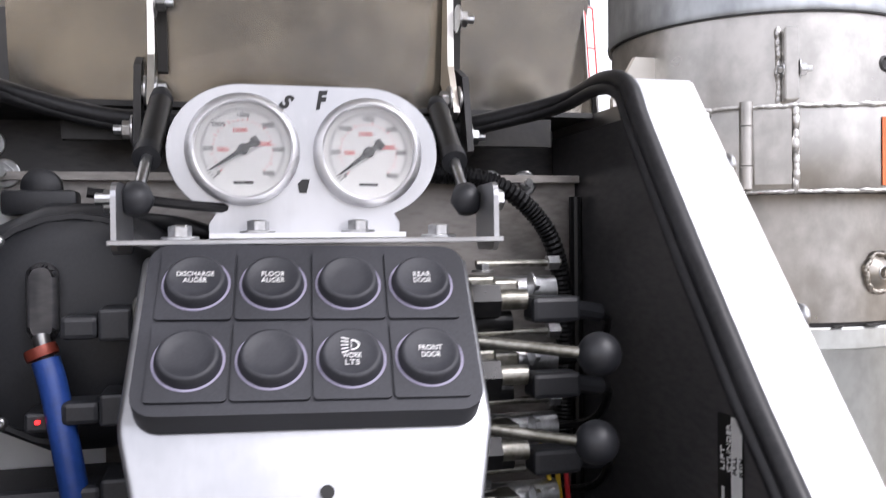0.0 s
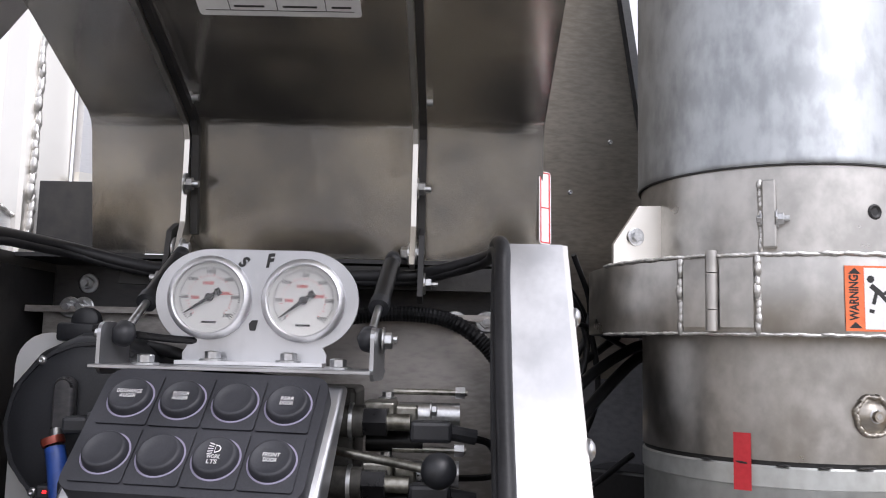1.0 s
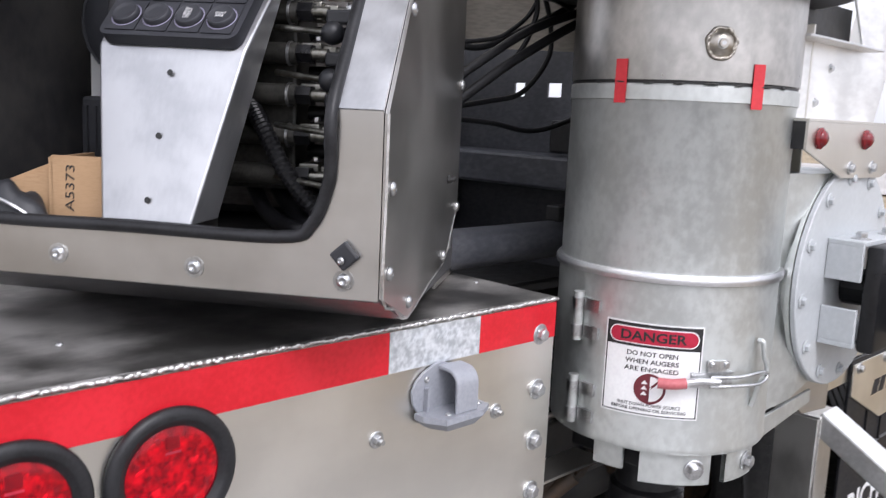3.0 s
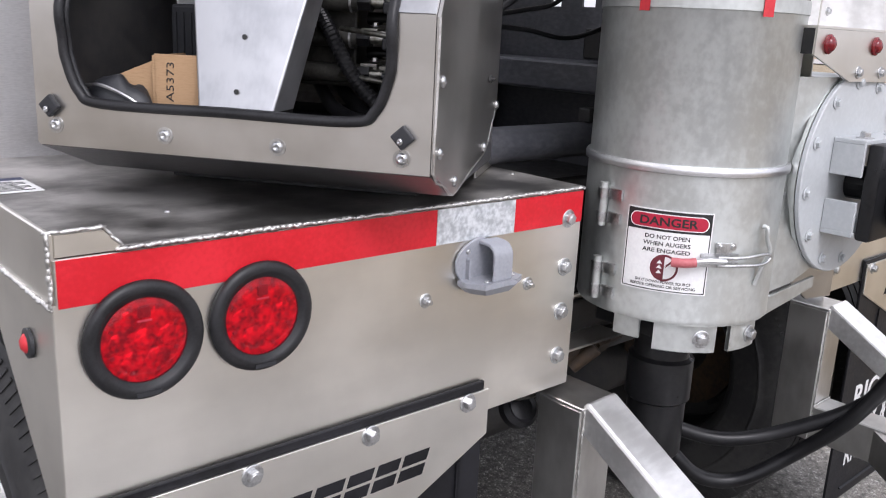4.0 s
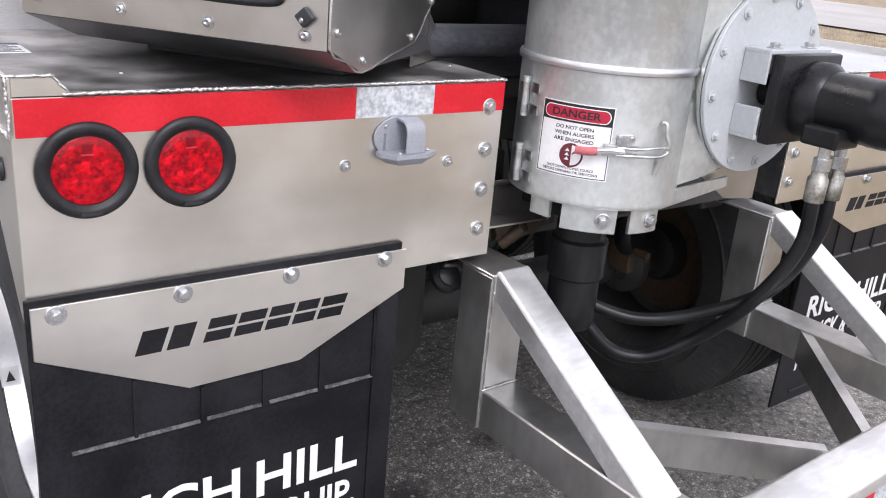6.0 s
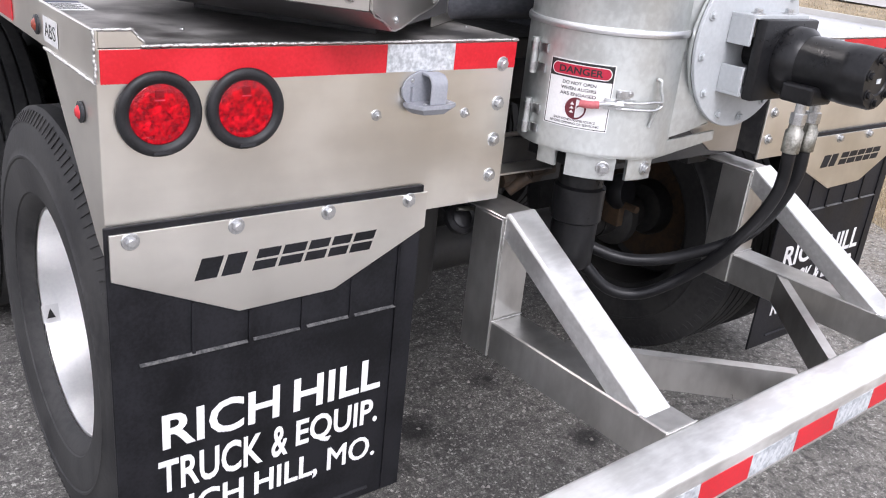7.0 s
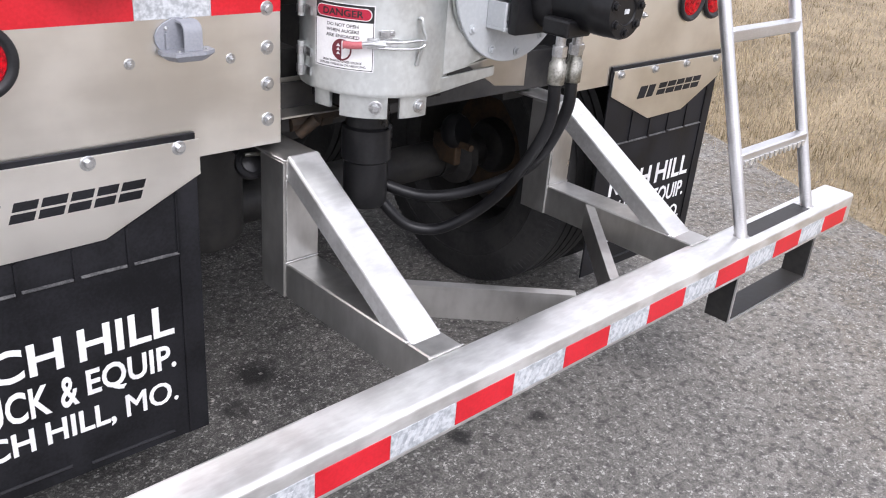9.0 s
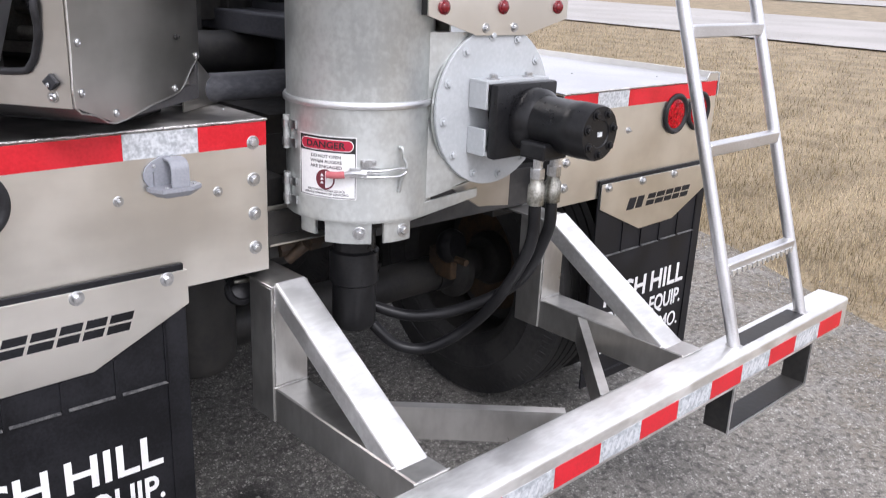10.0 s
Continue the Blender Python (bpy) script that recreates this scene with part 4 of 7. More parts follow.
part("triangle", lb, INK, rim_label)
axle = thing("axle", (1.3, 0.60, 0.502), "grimy black axle tube between the wheels", "axle")
part("axle_tube", rod(0.065, (0.55, 0.60, 0.502), (2.06, 0.60, 0.502), 20), DARK, axle, smooth=40)
part("brake_chamber", lathe([(0, 0), (0.05, 0), (0.062, 0.02), (0.062, 0.04), (0.05, 0.06), (0, 0.06)], 24, axis_pose((1.84, 0.52, 0.63), (0.2, -1, 0.2))), HOSE, axle, smooth=40)
part("spindle_hub", lathe([(0, 0), (0.11, 0), (0.11, 0.03), (0.07, 0.06), (0.07, 0.12), (0, 0.12)], 24, axis_pose((1.97, 0.60, 0.502), (-1, 0, 0))), DARK, axle, smooth=40)
part("slack_adjuster", hull(block(1.82, 1.85, 0.46, 0.58, 0.52, 0.62, 0.006), rod(0.012, (1.835, 0.40, 0.60), (1.835, 0.56, 0.60))), RUST, axle)

# ---- rear frame, bumper and step ladder ----
station(-0.0031, 0.0141, -0.007, 1.03, (1.688, -0.65, 0.611))
bumper = thing("bumper", (1.29, -0.607, 0.555), "galvanised square tube bumper with red and silver tape", "bumper")
part("tube", block(0.052, 2.502, -0.657, -0.557, 0.554, 0.655, 0.011, segments=3), BUMPER, bumper, smooth=40)
for k in range(-1, 7):
    pitch = 0.315 if k < 2 else 0.305
    a = 0.454 + 0.315 * min(k, 2) + 0.305 * max(k - 2, 0)
    b = a + pitch / 2
    part("reflective_tape", block(a, b, -0.6582, -0.6572, 0.570, 0.621, 0.0003, segments=1), RED_TAPE, bumper, "red reflective tape")
    if k < 6:
        part("reflective_tape", block(b + 0.0005, a + pitch - 0.0005, -0.6580, -0.6572, 0.570, 0.621, 0.0003, segments=1), SILVER_TAPE, bumper, "silver reflective tape")
        part("tape_mark", hull(*[prism([(a + 0.168 + 0.021 * q, 0.583), (a + 0.178 + 0.021 * q, 0.583), (a + 0.190 + 0.021 * q, 0.609), (a + 0.180 + 0.021 * q, 0.609)], 0.0003, flat_xz(-0.6580)) for q in range(5)]), TAPE_MARK, bumper)
loop = [(1.842, 0.554), (1.842, 0.412), (2.304, 0.412), (2.304, 0.554), (2.296, 0.554), (2.296, 0.420), (1.850, 0.420), (1.850, 0.554)]
# Bare metal bar coloured dark for the shaded ground its faces reflect.
part("step_loop", prism(loop, 0.070, flat_xz(-0.574)), DARK, bumper, "flat bar bent into a hanging step, coloured dark for shade")
loop = [(1.840, 0.554), (1.840, 0.410), (2.306, 0.410), (2.306, 0.554), (2.299, 0.554), (2.299, 0.417), (1.847, 0.417), (1.847, 0.554)]
# Only the front edge keeps the bar's bright metal.
part("step_edge", prism(loop, 0.004, flat_xz(-0.6445)), ALU_BRIGHT, bumper, "bright front edge of the step")

station(-0.017, -0.0115, 0.003, 0.37, (1.10, -0.37, 0.70))
frame_rear = thing("rear_frame", (1.3, -0.3, 0.56), "welded aluminium frame carrying the bumper", "frame")


def frame_side(x0, x1, s):
    xo, xi = (x0, x1)
    part("post", block(xo - 0.004, xi + 0.004, -0.062, 0.030, 0.562, 0.888, 0.002, segments=1), FRAME_ALU, frame_rear)
    part("post_plate", block(xo - 0.005, xi + 0.005, -0.066, 0.10, 0.8885, 0.8945, 0.0015, segments=1), FRAME_ALU, frame_rear)
    part("beam", block(xo, xi, -0.549, -0.063, 0.562, 0.6485, 0.003, segments=1), FRAME_ALU, frame_rear)
    d = Vector((0, -0.405, -0.242))
    a = Vector(((xo + xi) / 2, -0.056, 0.880))
    L = d.length
    ym = Matrix.Translation(a) @ Matrix.Rotation(math.atan2(-d.z, -d.y), 4, "X")
    part("diagonal_brace", block(-(xi - xo) / 2 + 0.003, (xi - xo) / 2 - 0.003, -L - 0.055, 0.005, -0.026, 0.026, 0.006, ym, segments=2), BUMPER, frame_rear)
    part("weld_bead", weld([(xo, -0.481, 0.6495), (xi, -0.481, 0.6495)], 0.0038), WELD, frame_rear, smooth=60)
    part("weld_bead", weld([(xo, -0.549, 0.6475), (xi, -0.549, 0.6475)], 0.003), WELD, frame_rear, smooth=60)
    part("weld_bead", weld([(xo + 0.002, -0.064, 0.57), (xo + 0.002, -0.064, 0.885)], 0.0026), WELD, frame_rear, smooth=60)
    part("weld_bead", weld([(xo, -0.065, 0.6505), (xi, -0.065, 0.6505)], 0.0028), WELD, frame_rear, smooth=60)


frame_side(0.800, 0.885, 1)
frame_side(1.702, 1.787, -1)
for xa, xb in ((0.885, 1.245), (1.702, 1.375)):
    a, b = Vector((xa, -0.21, 0)), Vector((xb, -0.543, 0))
    d = (b - a).normalized()
    n = Vector((-d.y, d.x, 0)) * 0.004
    q = [a + n, b + n, b - n, a - n]
    part("cross_brace", prism([(p.x, p.y) for p in q], 0.072, Matrix.Translation((0, 0, 0.565))), FRAME_ALU, frame_rear)
    n2 = n * 5
    q = [a + n2, b + n2, b - n, a - n]
    part("cross_flange", prism([(p.x, p.y) for p in q], 0.006, Matrix.Translation((0, 0, 0.6375))), FRAME_ALU, frame_rear)

station(0.022, 0.006, -0.009, 1.07, (1.688, -0.65, 0.611))
ladder = thing("ladder", (2.03, -0.60, 0.655), "aluminium pipe ladder standing on the bumper", "ladder")


def lad(u, z):
    return Vector((u, -0.607 + (z - 0.655) * 0.285, z))


stl, str_ = [], []
for z in (0.655, 2.7):
    stl.append(lad(1.842 - (z - 0.655) * 0.066, z))
    str_.append(lad(2.226 - (z - 0.655) * 0.080, z))
part("stile", rod(0.0165, stl[0], stl[1], 20), ALU_BRIGHT, ladder, smooth=40)
part("stile", rod(0.0165, str_[0], str_[1], 20), ALU_BRIGHT, ladder, smooth=40)
for z in (0.858, 1.160, 1.450, 1.74, 2.03, 2.32):
    t = (z - 0.655) / 2.045
    a, b = stl[0].lerp(stl[1], t), str_[0].lerp(str_[1], t)
    rung = part("rung", block(a.x + 0.004, b.x - 0.004, a.y - 0.016, a.y + 0.016, z - 0.016, z + 0.016, 0.003, segments=1), ALU_BRIGHT, ladder, "flat aluminium rung between the stiles")
    for i in range(13 if z < 1 else 0):
        xx = a.x + 0.028 + i * (b.x - a.x - 0.056) / 12
        part("grip_tooth", prism([(-0.010, 0.004), (0.010, 0.004), (0.004, -0.012), (-0.004, -0.012)], 0.004, Matrix.Translation((xx, 0, z - 0.008)) @ flat_xz(a.y - 0.0162)), BUMPER, rung, "bright worn grip tooth")
part("foot_plate", block(1.86, 2.21, -0.625, -0.575, 0.6555, 0.6585), ALU_SHADED, ladder)
for p in (stl[0], str_[0]):
    part("weld_bead", weld(arc_points((p.x, p.y), 0.019, 0.657, 0, 360, 16), 0.0035), WELD, ladder, smooth=60)

# ---- discharge tube and auger housing ----
TC = (1.02, -0.05)
TM = Matrix.Translation((TC[0], TC[1], 0))


def on_tube(angle, r, z):
    return Vector((TC[0] + r * math.cos(radians(angle)), TC[1] + r * math.sin(radians(angle)), z))


def wrap(bm, r, a0, z0):
    """Bends a flat drawing (x along, y up, z out) round the tube, starting at a0 degrees."""
    for v in bm.verts:
        a = radians(a0) + v.co.x / r
        rr = r + v.co.z
        v.co = Vector((TC[0] + rr * math.cos(a), TC[1] + rr * math.sin(a), z0 + v.co.y))
    return bm


def grid_patch(w, h, thick, n=14, r=0.0):
    """A flat strip cut into n columns, to be bent."""
    bm = bmesh.new()
    top = [bm.verts.new((w * i / n, h, thick)) for i in range(n + 1)]
    bot = [bm.verts.new((w * i / n, 0, thick)) for i in range(n + 1)]
    t2 = [bm.verts.new((w * i / n, h, 0)) for i in range(n + 1)]
    b2 = [bm.verts.new((w * i / n, 0, 0)) for i in range(n + 1)]
    for i in range(n):
        bm.faces.new((bot[i], bot[i + 1], top[i + 1], top[i]))
        bm.faces.new((top[i], top[i + 1], t2[i + 1], t2[i]))
        bm.faces.new((b2[i], b2[i + 1], bot[i + 1], bot[i]))
    bm.faces.new((bot[0], top[0], t2[0], b2[0]))
    bm.faces.new((top[n], bot[n], b2[n], t2[n]))
    return bm


station(0.007, -0.007, 0.008)
tube = thing("discharge_tube", (TC[0], TC[1], 1.03), "upright galvanised discharge auger tube with access door", "auger tube")
part("lower_casing", lathe([(0.155, 1.285), (0.163, 1.285), (0.163, 1.524), (0.1645, 1.526), (0.155, 1.526)], 96, TM), GALV, tube, smooth=40)
part("door_casing", lathe([(0.150, 1.034), (0.1645, 1.034), (0.1655, 1.038), (0.1645, 1.042), (0.1645, 1.277), (0.155, 1.277)], 96, TM), GALV, tube, smooth=40)
part("floor_plate", lathe([(0, 1.034), (0.158, 1.034), (0.158, 1.040), (0, 1.040)], 48, TM), GALV, tube)
part("clamp_rib", lathe([(0.163, 1.2785), (0.170, 1.2785), (0.1705, 1.283), (0.1705, 1.287), (0.168, 1.2915), (0.163, 1.2915)], 96, TM), ALU_BRIGHT, tube, smooth=50)
part("upper_sleeve", lathe([(0.155, 1.5265), (0.1652, 1.5265), (0.1652, 1.546), (0.1635, 1.548), (0.155, 1.548)], 96, TM), GALV, tube, smooth=40)
part("joint_gap", lathe([(0.158, 1.547), (0.1625, 1.547), (0.1625, 1.5535), (0.158, 1.5535)], 96, TM), INK, tube)
part("bare_sleeve", lathe([(0.155, 1.553), (0.1650, 1.553), (0.1650, 1.682), (0.155, 1.682)], 96, TM), TUBE_ALU, tube, "bare aluminium sleeve", smooth=40)
rd = random.Random(11)
part("weld_tacks", hull(*[weld([on_tube(a, 0.1655, 1.5495 + rd.uniform(-0.001, 0.001)), on_tube(a + rd.uniform(2, 5), 0.1655, 1.5495)], 0.0028) for a in range(165, 275, 14)]), DARK, tube)
collar = part("collar", lathe([(0.160, 1.682), (0.231, 1.682), (0.2315, 1.684), (0.2315, 1.757), (0.231, 1.759), (0.160, 1.762)], 96, TM), TUBE_ALU, tube, "wide aluminium collar with welded edges", smooth=40)
# Collar underside in near-black: the shade below it is painted.
part("collar_skirt", lathe([(0.166, 1.6815), (0.226, 1.6815)], 96, TM), ALU_SHADED, collar)
part("weld_bead", weld(arc_points(TC, 0.231, 1.7605, 140, 290, 90), 0.0045, 0.0065), WELD, collar, smooth=60)
part("weld_bead", weld(arc_points(TC, 0.231, 1.6815, 140, 290, 90), 0.0035, 0.0065), WELD, collar, smooth=60)
for a in (170.3, 189.8):
    part("weld_bead", weld([on_tube(a, 0.232, 1.685), on_tube(a, 0.232, 1.757)], 0.0045, 0.007), WELD, collar, smooth=60)
for a, z0, z1 in ((179.2, 1.684, 1.705), (179.2, 1.706, 1.742), (179.2, 1.743, 1.765)):
    part("hinge_knuckle", rod(0.0062, on_tube(a, 0.2375, z0), on_tube(a, 0.2375, z1), 12), TUBE_ALU, collar, smooth=40)
for a0, w in ((171.5, 0.028), (181.0, 0.032)):
    part("hinge_leaf", wrap(grid_patch(w, 0.068, 0.003, 4), 0.232, a0, 1.688), TUBE_ALU, collar)
part("upper_casing", lathe([(0.155, 1.760), (0.166, 1.760), (0.166, 1.866), (0.155, 1.866)], 96, TM), TUBE_ALU, tube, "bare aluminium sleeve", smooth=40)
part("upper_pipe", lathe([(0.155, 1.864), (0.170, 1.864), (0.171, 1.868), (0.170, 1.872), (0.170, 3.1), (0.155, 3.1)], 96, TM), GALV_UP, tube, "spangled galvanised pipe", smooth=40)
part("joint_gap", lathe([(0.166, 1.8625), (0.1695, 1.8625), (0.1695, 1.8645), (0.166, 1.8645)], 96, TM), INK, tube)


def tube_lug(angle, z0, z1, r):
    m = Matrix.Translation((TC[0], TC[1], 0)) @ Matrix.Rotation(radians(angle), 4, "Z")
    lug = part("lug", block(r - 0.002, r + 0.018, -0.007, 0.007, z0, z1, 0.0015, m, segments=1), TUBE_ALU, tube, "flat welded lug with a bolt")
    part("weld_bead", weld([on_tube(angle - 3.2, r + 0.001, z0), on_tube(angle - 3.2, r + 0.001, z1)], 0.004), WELD, lug, smooth=60)
    bolt(lug, m @ Vector((r + 0.010, -0.007, (z0 + z1) / 2 - 0.005)), m.to_3x3() @ Vector((0, -1, 0)), BOLT_S)
    bolt(lug, m @ Vector((r + 0.010, 0.007, (z0 + z1) / 2 - 0.005)), m.to_3x3() @ Vector((0, 1, 0)), BOLT_N)


tube_lug(192.0, 1.773, 1.845, 0.166)
part("plug_hole", lathe([(0, 0), (0.004, 0.0), (0.0065, 0.0015), (0.0085, 0.0)], 14, axis_pose(on_tube(229.7, 0.1662, 1.814), on_tube(229.7, 1, 0) - on_tube(229.7, 0, 0))), DARK, tube)
mg = Matrix.Translation((TC[0], TC[1], 0)) @ Matrix.Rotation(radians(143), 4, "Z")
gus = part("gusset", prism([(0.165, 1.755), (0.228, 1.757), (0.228, 1.785), (0.195, 1.832), (0.165, 1.834)], 0.005, mg @ flat_xz(0.002)), ALU, tube, "aluminium gusset with a bolt")
bolt(gus, mg @ Vector((0.200, 0.003, 1.795)), mg.to_3x3() @ Vector((0, 1, 0)), BOLT_M)
mg = Matrix.Translation((TC[0], TC[1], 0)) @ Matrix.Rotation(radians(262), 4, "Z")
gus = part("gusset", prism([(0.165, 1.757), (0.225, 1.759), (0.225, 1.77), (0.20, 1.855), (0.165, 1.857)], 0.006, mg @ flat_xz(0.003)), ALU_SHADED, tube, "aluminium gusset with a bolt")
bolt(gus, mg @ Vector((0.192, -0.003, 1.81)), mg.to_3x3() @ Vector((0, -1, 0)), BOLT_L)
ma = Matrix.Translation((TC[0], TC[1], 0)) @ Matrix.Rotation(radians(226.1), 4, "Z")
boss = part("grease_boss", lathe([(0.019, 0), (0.0185, 0.002), (0.015, 0.004), (0.012, 0.007), (0.006, 0.008), (0.0055, 0.013), (0, 0.013)], 20, ma @ axis_pose((0.1640, 0, 1.602), (1, 0, 0))), ALU_TANK, tube, "round welded grease boss", smooth=40)
part("weld_bead", weld([ma @ Vector((0.1655, (0.019 + 0.0008 * math.sin(7 * t)) * math.cos(t), 1.602 + (0.020 + 0.0008 * math.cos(6 * t)) * math.sin(t))) for t in [i * 0.165 for i in range(39)]], 0.0050, 0.0045), ALU_TANK, boss, smooth=60)
place("grease_nut", BOLT_S, boss, at=ma @ axis_pose((0.1715, 0, 1.602), (1, 0, 0)))
for a, z0, z1, w in ((177.8, 1.521, 1.580, 0.018), (243.2, 1.519, 1.578, 0.018)):
    part("alignment_tape", wrap(grid_patch(w, z1 - z0, 0.0009, 5), 0.1658, a, z0), RED_DULL, tube, "strip of red tape")


for zc in (1.213, 1.088):
    h = part("door_hinge", rod(0.0078, on_tube(166.5, 0.172, zc - 0.036), on_tube(166.5, 0.172, zc + 0.036), 14), GALV, tube, "galvanised door hinge", smooth=40)
    for dz in (-0.022, 0.018):
        part("hinge_tab", wrap(grid_patch(0.026, 0.018, 0.005, 4), 0.1648, 170.0, zc + dz - 0.008), ZINC, h)
        part("knuckle", rod(0.0098, on_tube(166.5, 0.172, zc + dz - 0.007), on_tube(166.5, 0.172, zc + dz + 0.009), 14), ZINC, h, smooth=40)
latch = thing("door_latch", on_tube(238, 0.175, 1.13), "over-centre wire latch with a red grip holding the door", "latch")
lz = 1.146
part("base_plate", wrap(grid_patch(0.062, 0.022, 0.004, 5), 0.1652, 226, lz - 0.011), ZINC, latch)
part("lever", cable([on_tube(222, 0.178, lz - 0.002), on_tube(229, 0.180, lz + 0.002), on_tube(238, 0.180, lz + 0.001)], 0.0055, 10, 6), ZINC, latch, smooth=50)
part("grip", cable([on_tube(211, 0.181, lz - 0.004), on_tube(217, 0.181, lz - 0.004), on_tube(223, 0.179, lz - 0.002)], 0.0075, 12, 6), GRIP, latch, "faded red plastic grip", smooth=60)
part("wire_bail", cable([on_tube(234, 0.178, lz + 0.007), on_tube(248, 0.181, lz + 0.007), on_tube(262, 0.183, lz + 0.010), on_tube(266, 0.183, lz + 0.003), on_tube(260, 0.183, lz - 0.006), on_tube(246, 0.180, lz - 0.006), on_tube(234, 0.178, lz - 0.006)], 0.0026, 8, 6), ZINC, latch, smooth=60)
part("hook", cable([on_tube(263, 0.168, lz + 0.052), on_tube(264, 0.175, lz + 0.050), on_tube(265, 0.177, lz + 0.03), on_tube(267, 0.180, lz + 0.012), on_tube(265, 0.174, lz - 0.012), on_tube(263, 0.168, lz - 0.045)], 0.004, 8, 6), GALV, latch, smooth=60)
for a in (236, 243):
    bolt(latch, on_tube(a, 0.168, lz + 0.022), on_tube(a, 1, 0) - on_tube(a, 0, 0), BOLT_S)
part("pivot_tab", wrap(grid_patch(0.026, 0.016, 0.005, 3), 0.1652, 234, lz + 0.012), ZINC, latch)

# signs on the tube
sw = radians(47.3) * 0.1655
danger = thing("danger_sign", on_tube(207, 0.166, 1.088), "white danger decal with a black and red header on the tube", "sign")
SR = 0.1656


def on_sign(bm, t, mat_, nm, dx=0.0, dy=0.0):
    return part(nm, wrap(moved(bm, Matrix.Translation((dx, dy, t))), SR, 183.7, 1.0865), mat_, danger)


on_sign(grid_patch(sw, 0.134, 0.0006), 0.0, WHITE, "backing")
brd = [(0.002, 0.002, sw - 0.002, 0.0035), (0.002, 0.1305, sw - 0.002, 0.132), (0.002, 0.002, 0.0035, 0.132), (sw - 0.0035, 0.002, sw - 0.002, 0.132)]
on_sign(hull(*[moved(grid_patch(c - a, d - b, 0.0003, 10 if c - a > 0.02 else 1), Matrix.Translation((a, b, 0))) for a, b, c, d in brd]), 0.0006, INK, "border")
on_sign(grid_patch(sw - 0.004, 0.032, 0.0003), 0.0006, INK, "header_band", 0.002, 0.099)
pill = prism(rounded(sw - 0.012, 0.0245, 0.0122, 8, sw / 2, 0.115), 0.0003)
bmesh.ops.subdivide_edges(pill, edges=[e for e in pill.edges if e.calc_length() > 0.03], cuts=12)
bmesh.ops.triangulate(pill, faces=pill.faces)
on_sign(pill, 0.0009, WHITE, "oval_rim")
pill = prism(rounded(sw - 0.0155, 0.0215, 0.0107, 8, sw / 2, 0.115), 0.0003)
bmesh.ops.subdivide_edges(pill, edges=[e for e in pill.edges if e.calc_length() > 0.03], cuts=12)
bmesh.ops.triangulate(pill, faces=pill.faces)
on_sign(pill, 0.0012, RED_SIGN, "oval")
on_sign(lettering("DANGER", sw - 0.046, 0.014, 0.0002, bold=0.025), 0.0015, INK, "lettering", 0.023, 0.108)
for txt, w, y, h in (("DO NOT OPEN", 0.070, 0.0865, 0.0068), ("WHEN AUGERS", 0.074, 0.0755, 0.0068), ("ARE ENGAGED", 0.075, 0.0645, 0.0068), ("SHUT DOWN POWER SOURCE", 0.088, 0.0140, 0.0048), ("BEFORE OPENING OR SERVICING", 0.104, 0.0070, 0.0048)):
    on_sign(lettering(txt, w, h, 0.0002, bold=0.02), 0.0006, INK, "lettering", (sw - w) / 2, y)
on_sign(moved(lathe([(0.0185, 0), (0.022, 0), (0.022, 0.0003), (0.0185, 0.0003)], 40, closed=True), Matrix.Translation((sw / 2, 0.0405, 0))), 0.0006, MAROON, "ban_ring")
on_sign(block(-0.0015, 0.0015, -0.020, 0.020, 0.0003, 0.0006, 0, Matrix.Translation((sw / 2, 0.0405, 0)) @ Matrix.Rotation(radians(-45), 4, "Z")), 0.0006, MAROON, "ban_stroke")
half = [(sw / 2, 0.0405 - 0.0186)] + [(sw / 2 - 0.0186 * math.sin(radians(12 * i)), 0.0405 - 0.0186 * math.cos(radians(12 * i))) for i in range(1, 15)] + [(sw / 2, 0.0405 + 0.0186)]
on_sign(prism(half, 0.0002), 0.0006, MAROON, "dark_half")
on_sign(hull(*[prism([(sw / 2 - 0.012, 0.031 + 0.008 * i), (sw / 2 - 0.003, 0.031 + 0.008 * i), (sw / 2 - 0.0075, 0.037 + 0.008 * i)], 0.0002) for i in range(3)]), 0.0009, WHITE, "pictogram")
warn = thing("warning_sign", on_tube(220, 0.233, 1.686), "white warning decal with an orange side band on the collar", "sign")
ww = radians(22.0) * 0.2322


def on_warn(bm, t, mat_, nm, dx=0.0, dy=0.0):
    return part(nm, wrap(moved(bm, Matrix.Translation((dx, dy, t))), 0.2322, 209.4, 1.686), mat_, warn)


on_warn(grid_patch(ww, 0.063, 0.0006), 0.0, ORANGE, "backing")
on_warn(grid_patch(ww - 0.020, 0.059, 0.0003), 0.0006, WHITE, "panel", 0.018, 0.002)
on_warn(moved(lettering("WARNING", 0.044, 0.009, 0.0002, bold=0.03), Matrix.Translation((0.0125, 0.010, 0)) @ Matrix.Rotation(radians(90), 4, "Z")), 0.0006, INK, "lettering")
on_warn(prism([(0.003, 0.003), (0.015, 0.003), (0.009, 0.009)], 0.0002), 0.0006, INK, "triangle")
on_warn(prism([(0.003, 0.055), (0.015, 0.055), (0.009, 0.061)], 0.0002), 0.0006, INK, "triangle")
strokes = [(0.024, 0.044, 0.036, 0.034, 0.005), (0.034, 0.035, 0.044, 0.024, 0.004), (0.030, 0.040, 0.026, 0.026, 0.0035), (0.036, 0.036, 0.046, 0.042, 0.003), (0.022, 0.020, 0.046, 0.014, 0.0035)]
bars = []
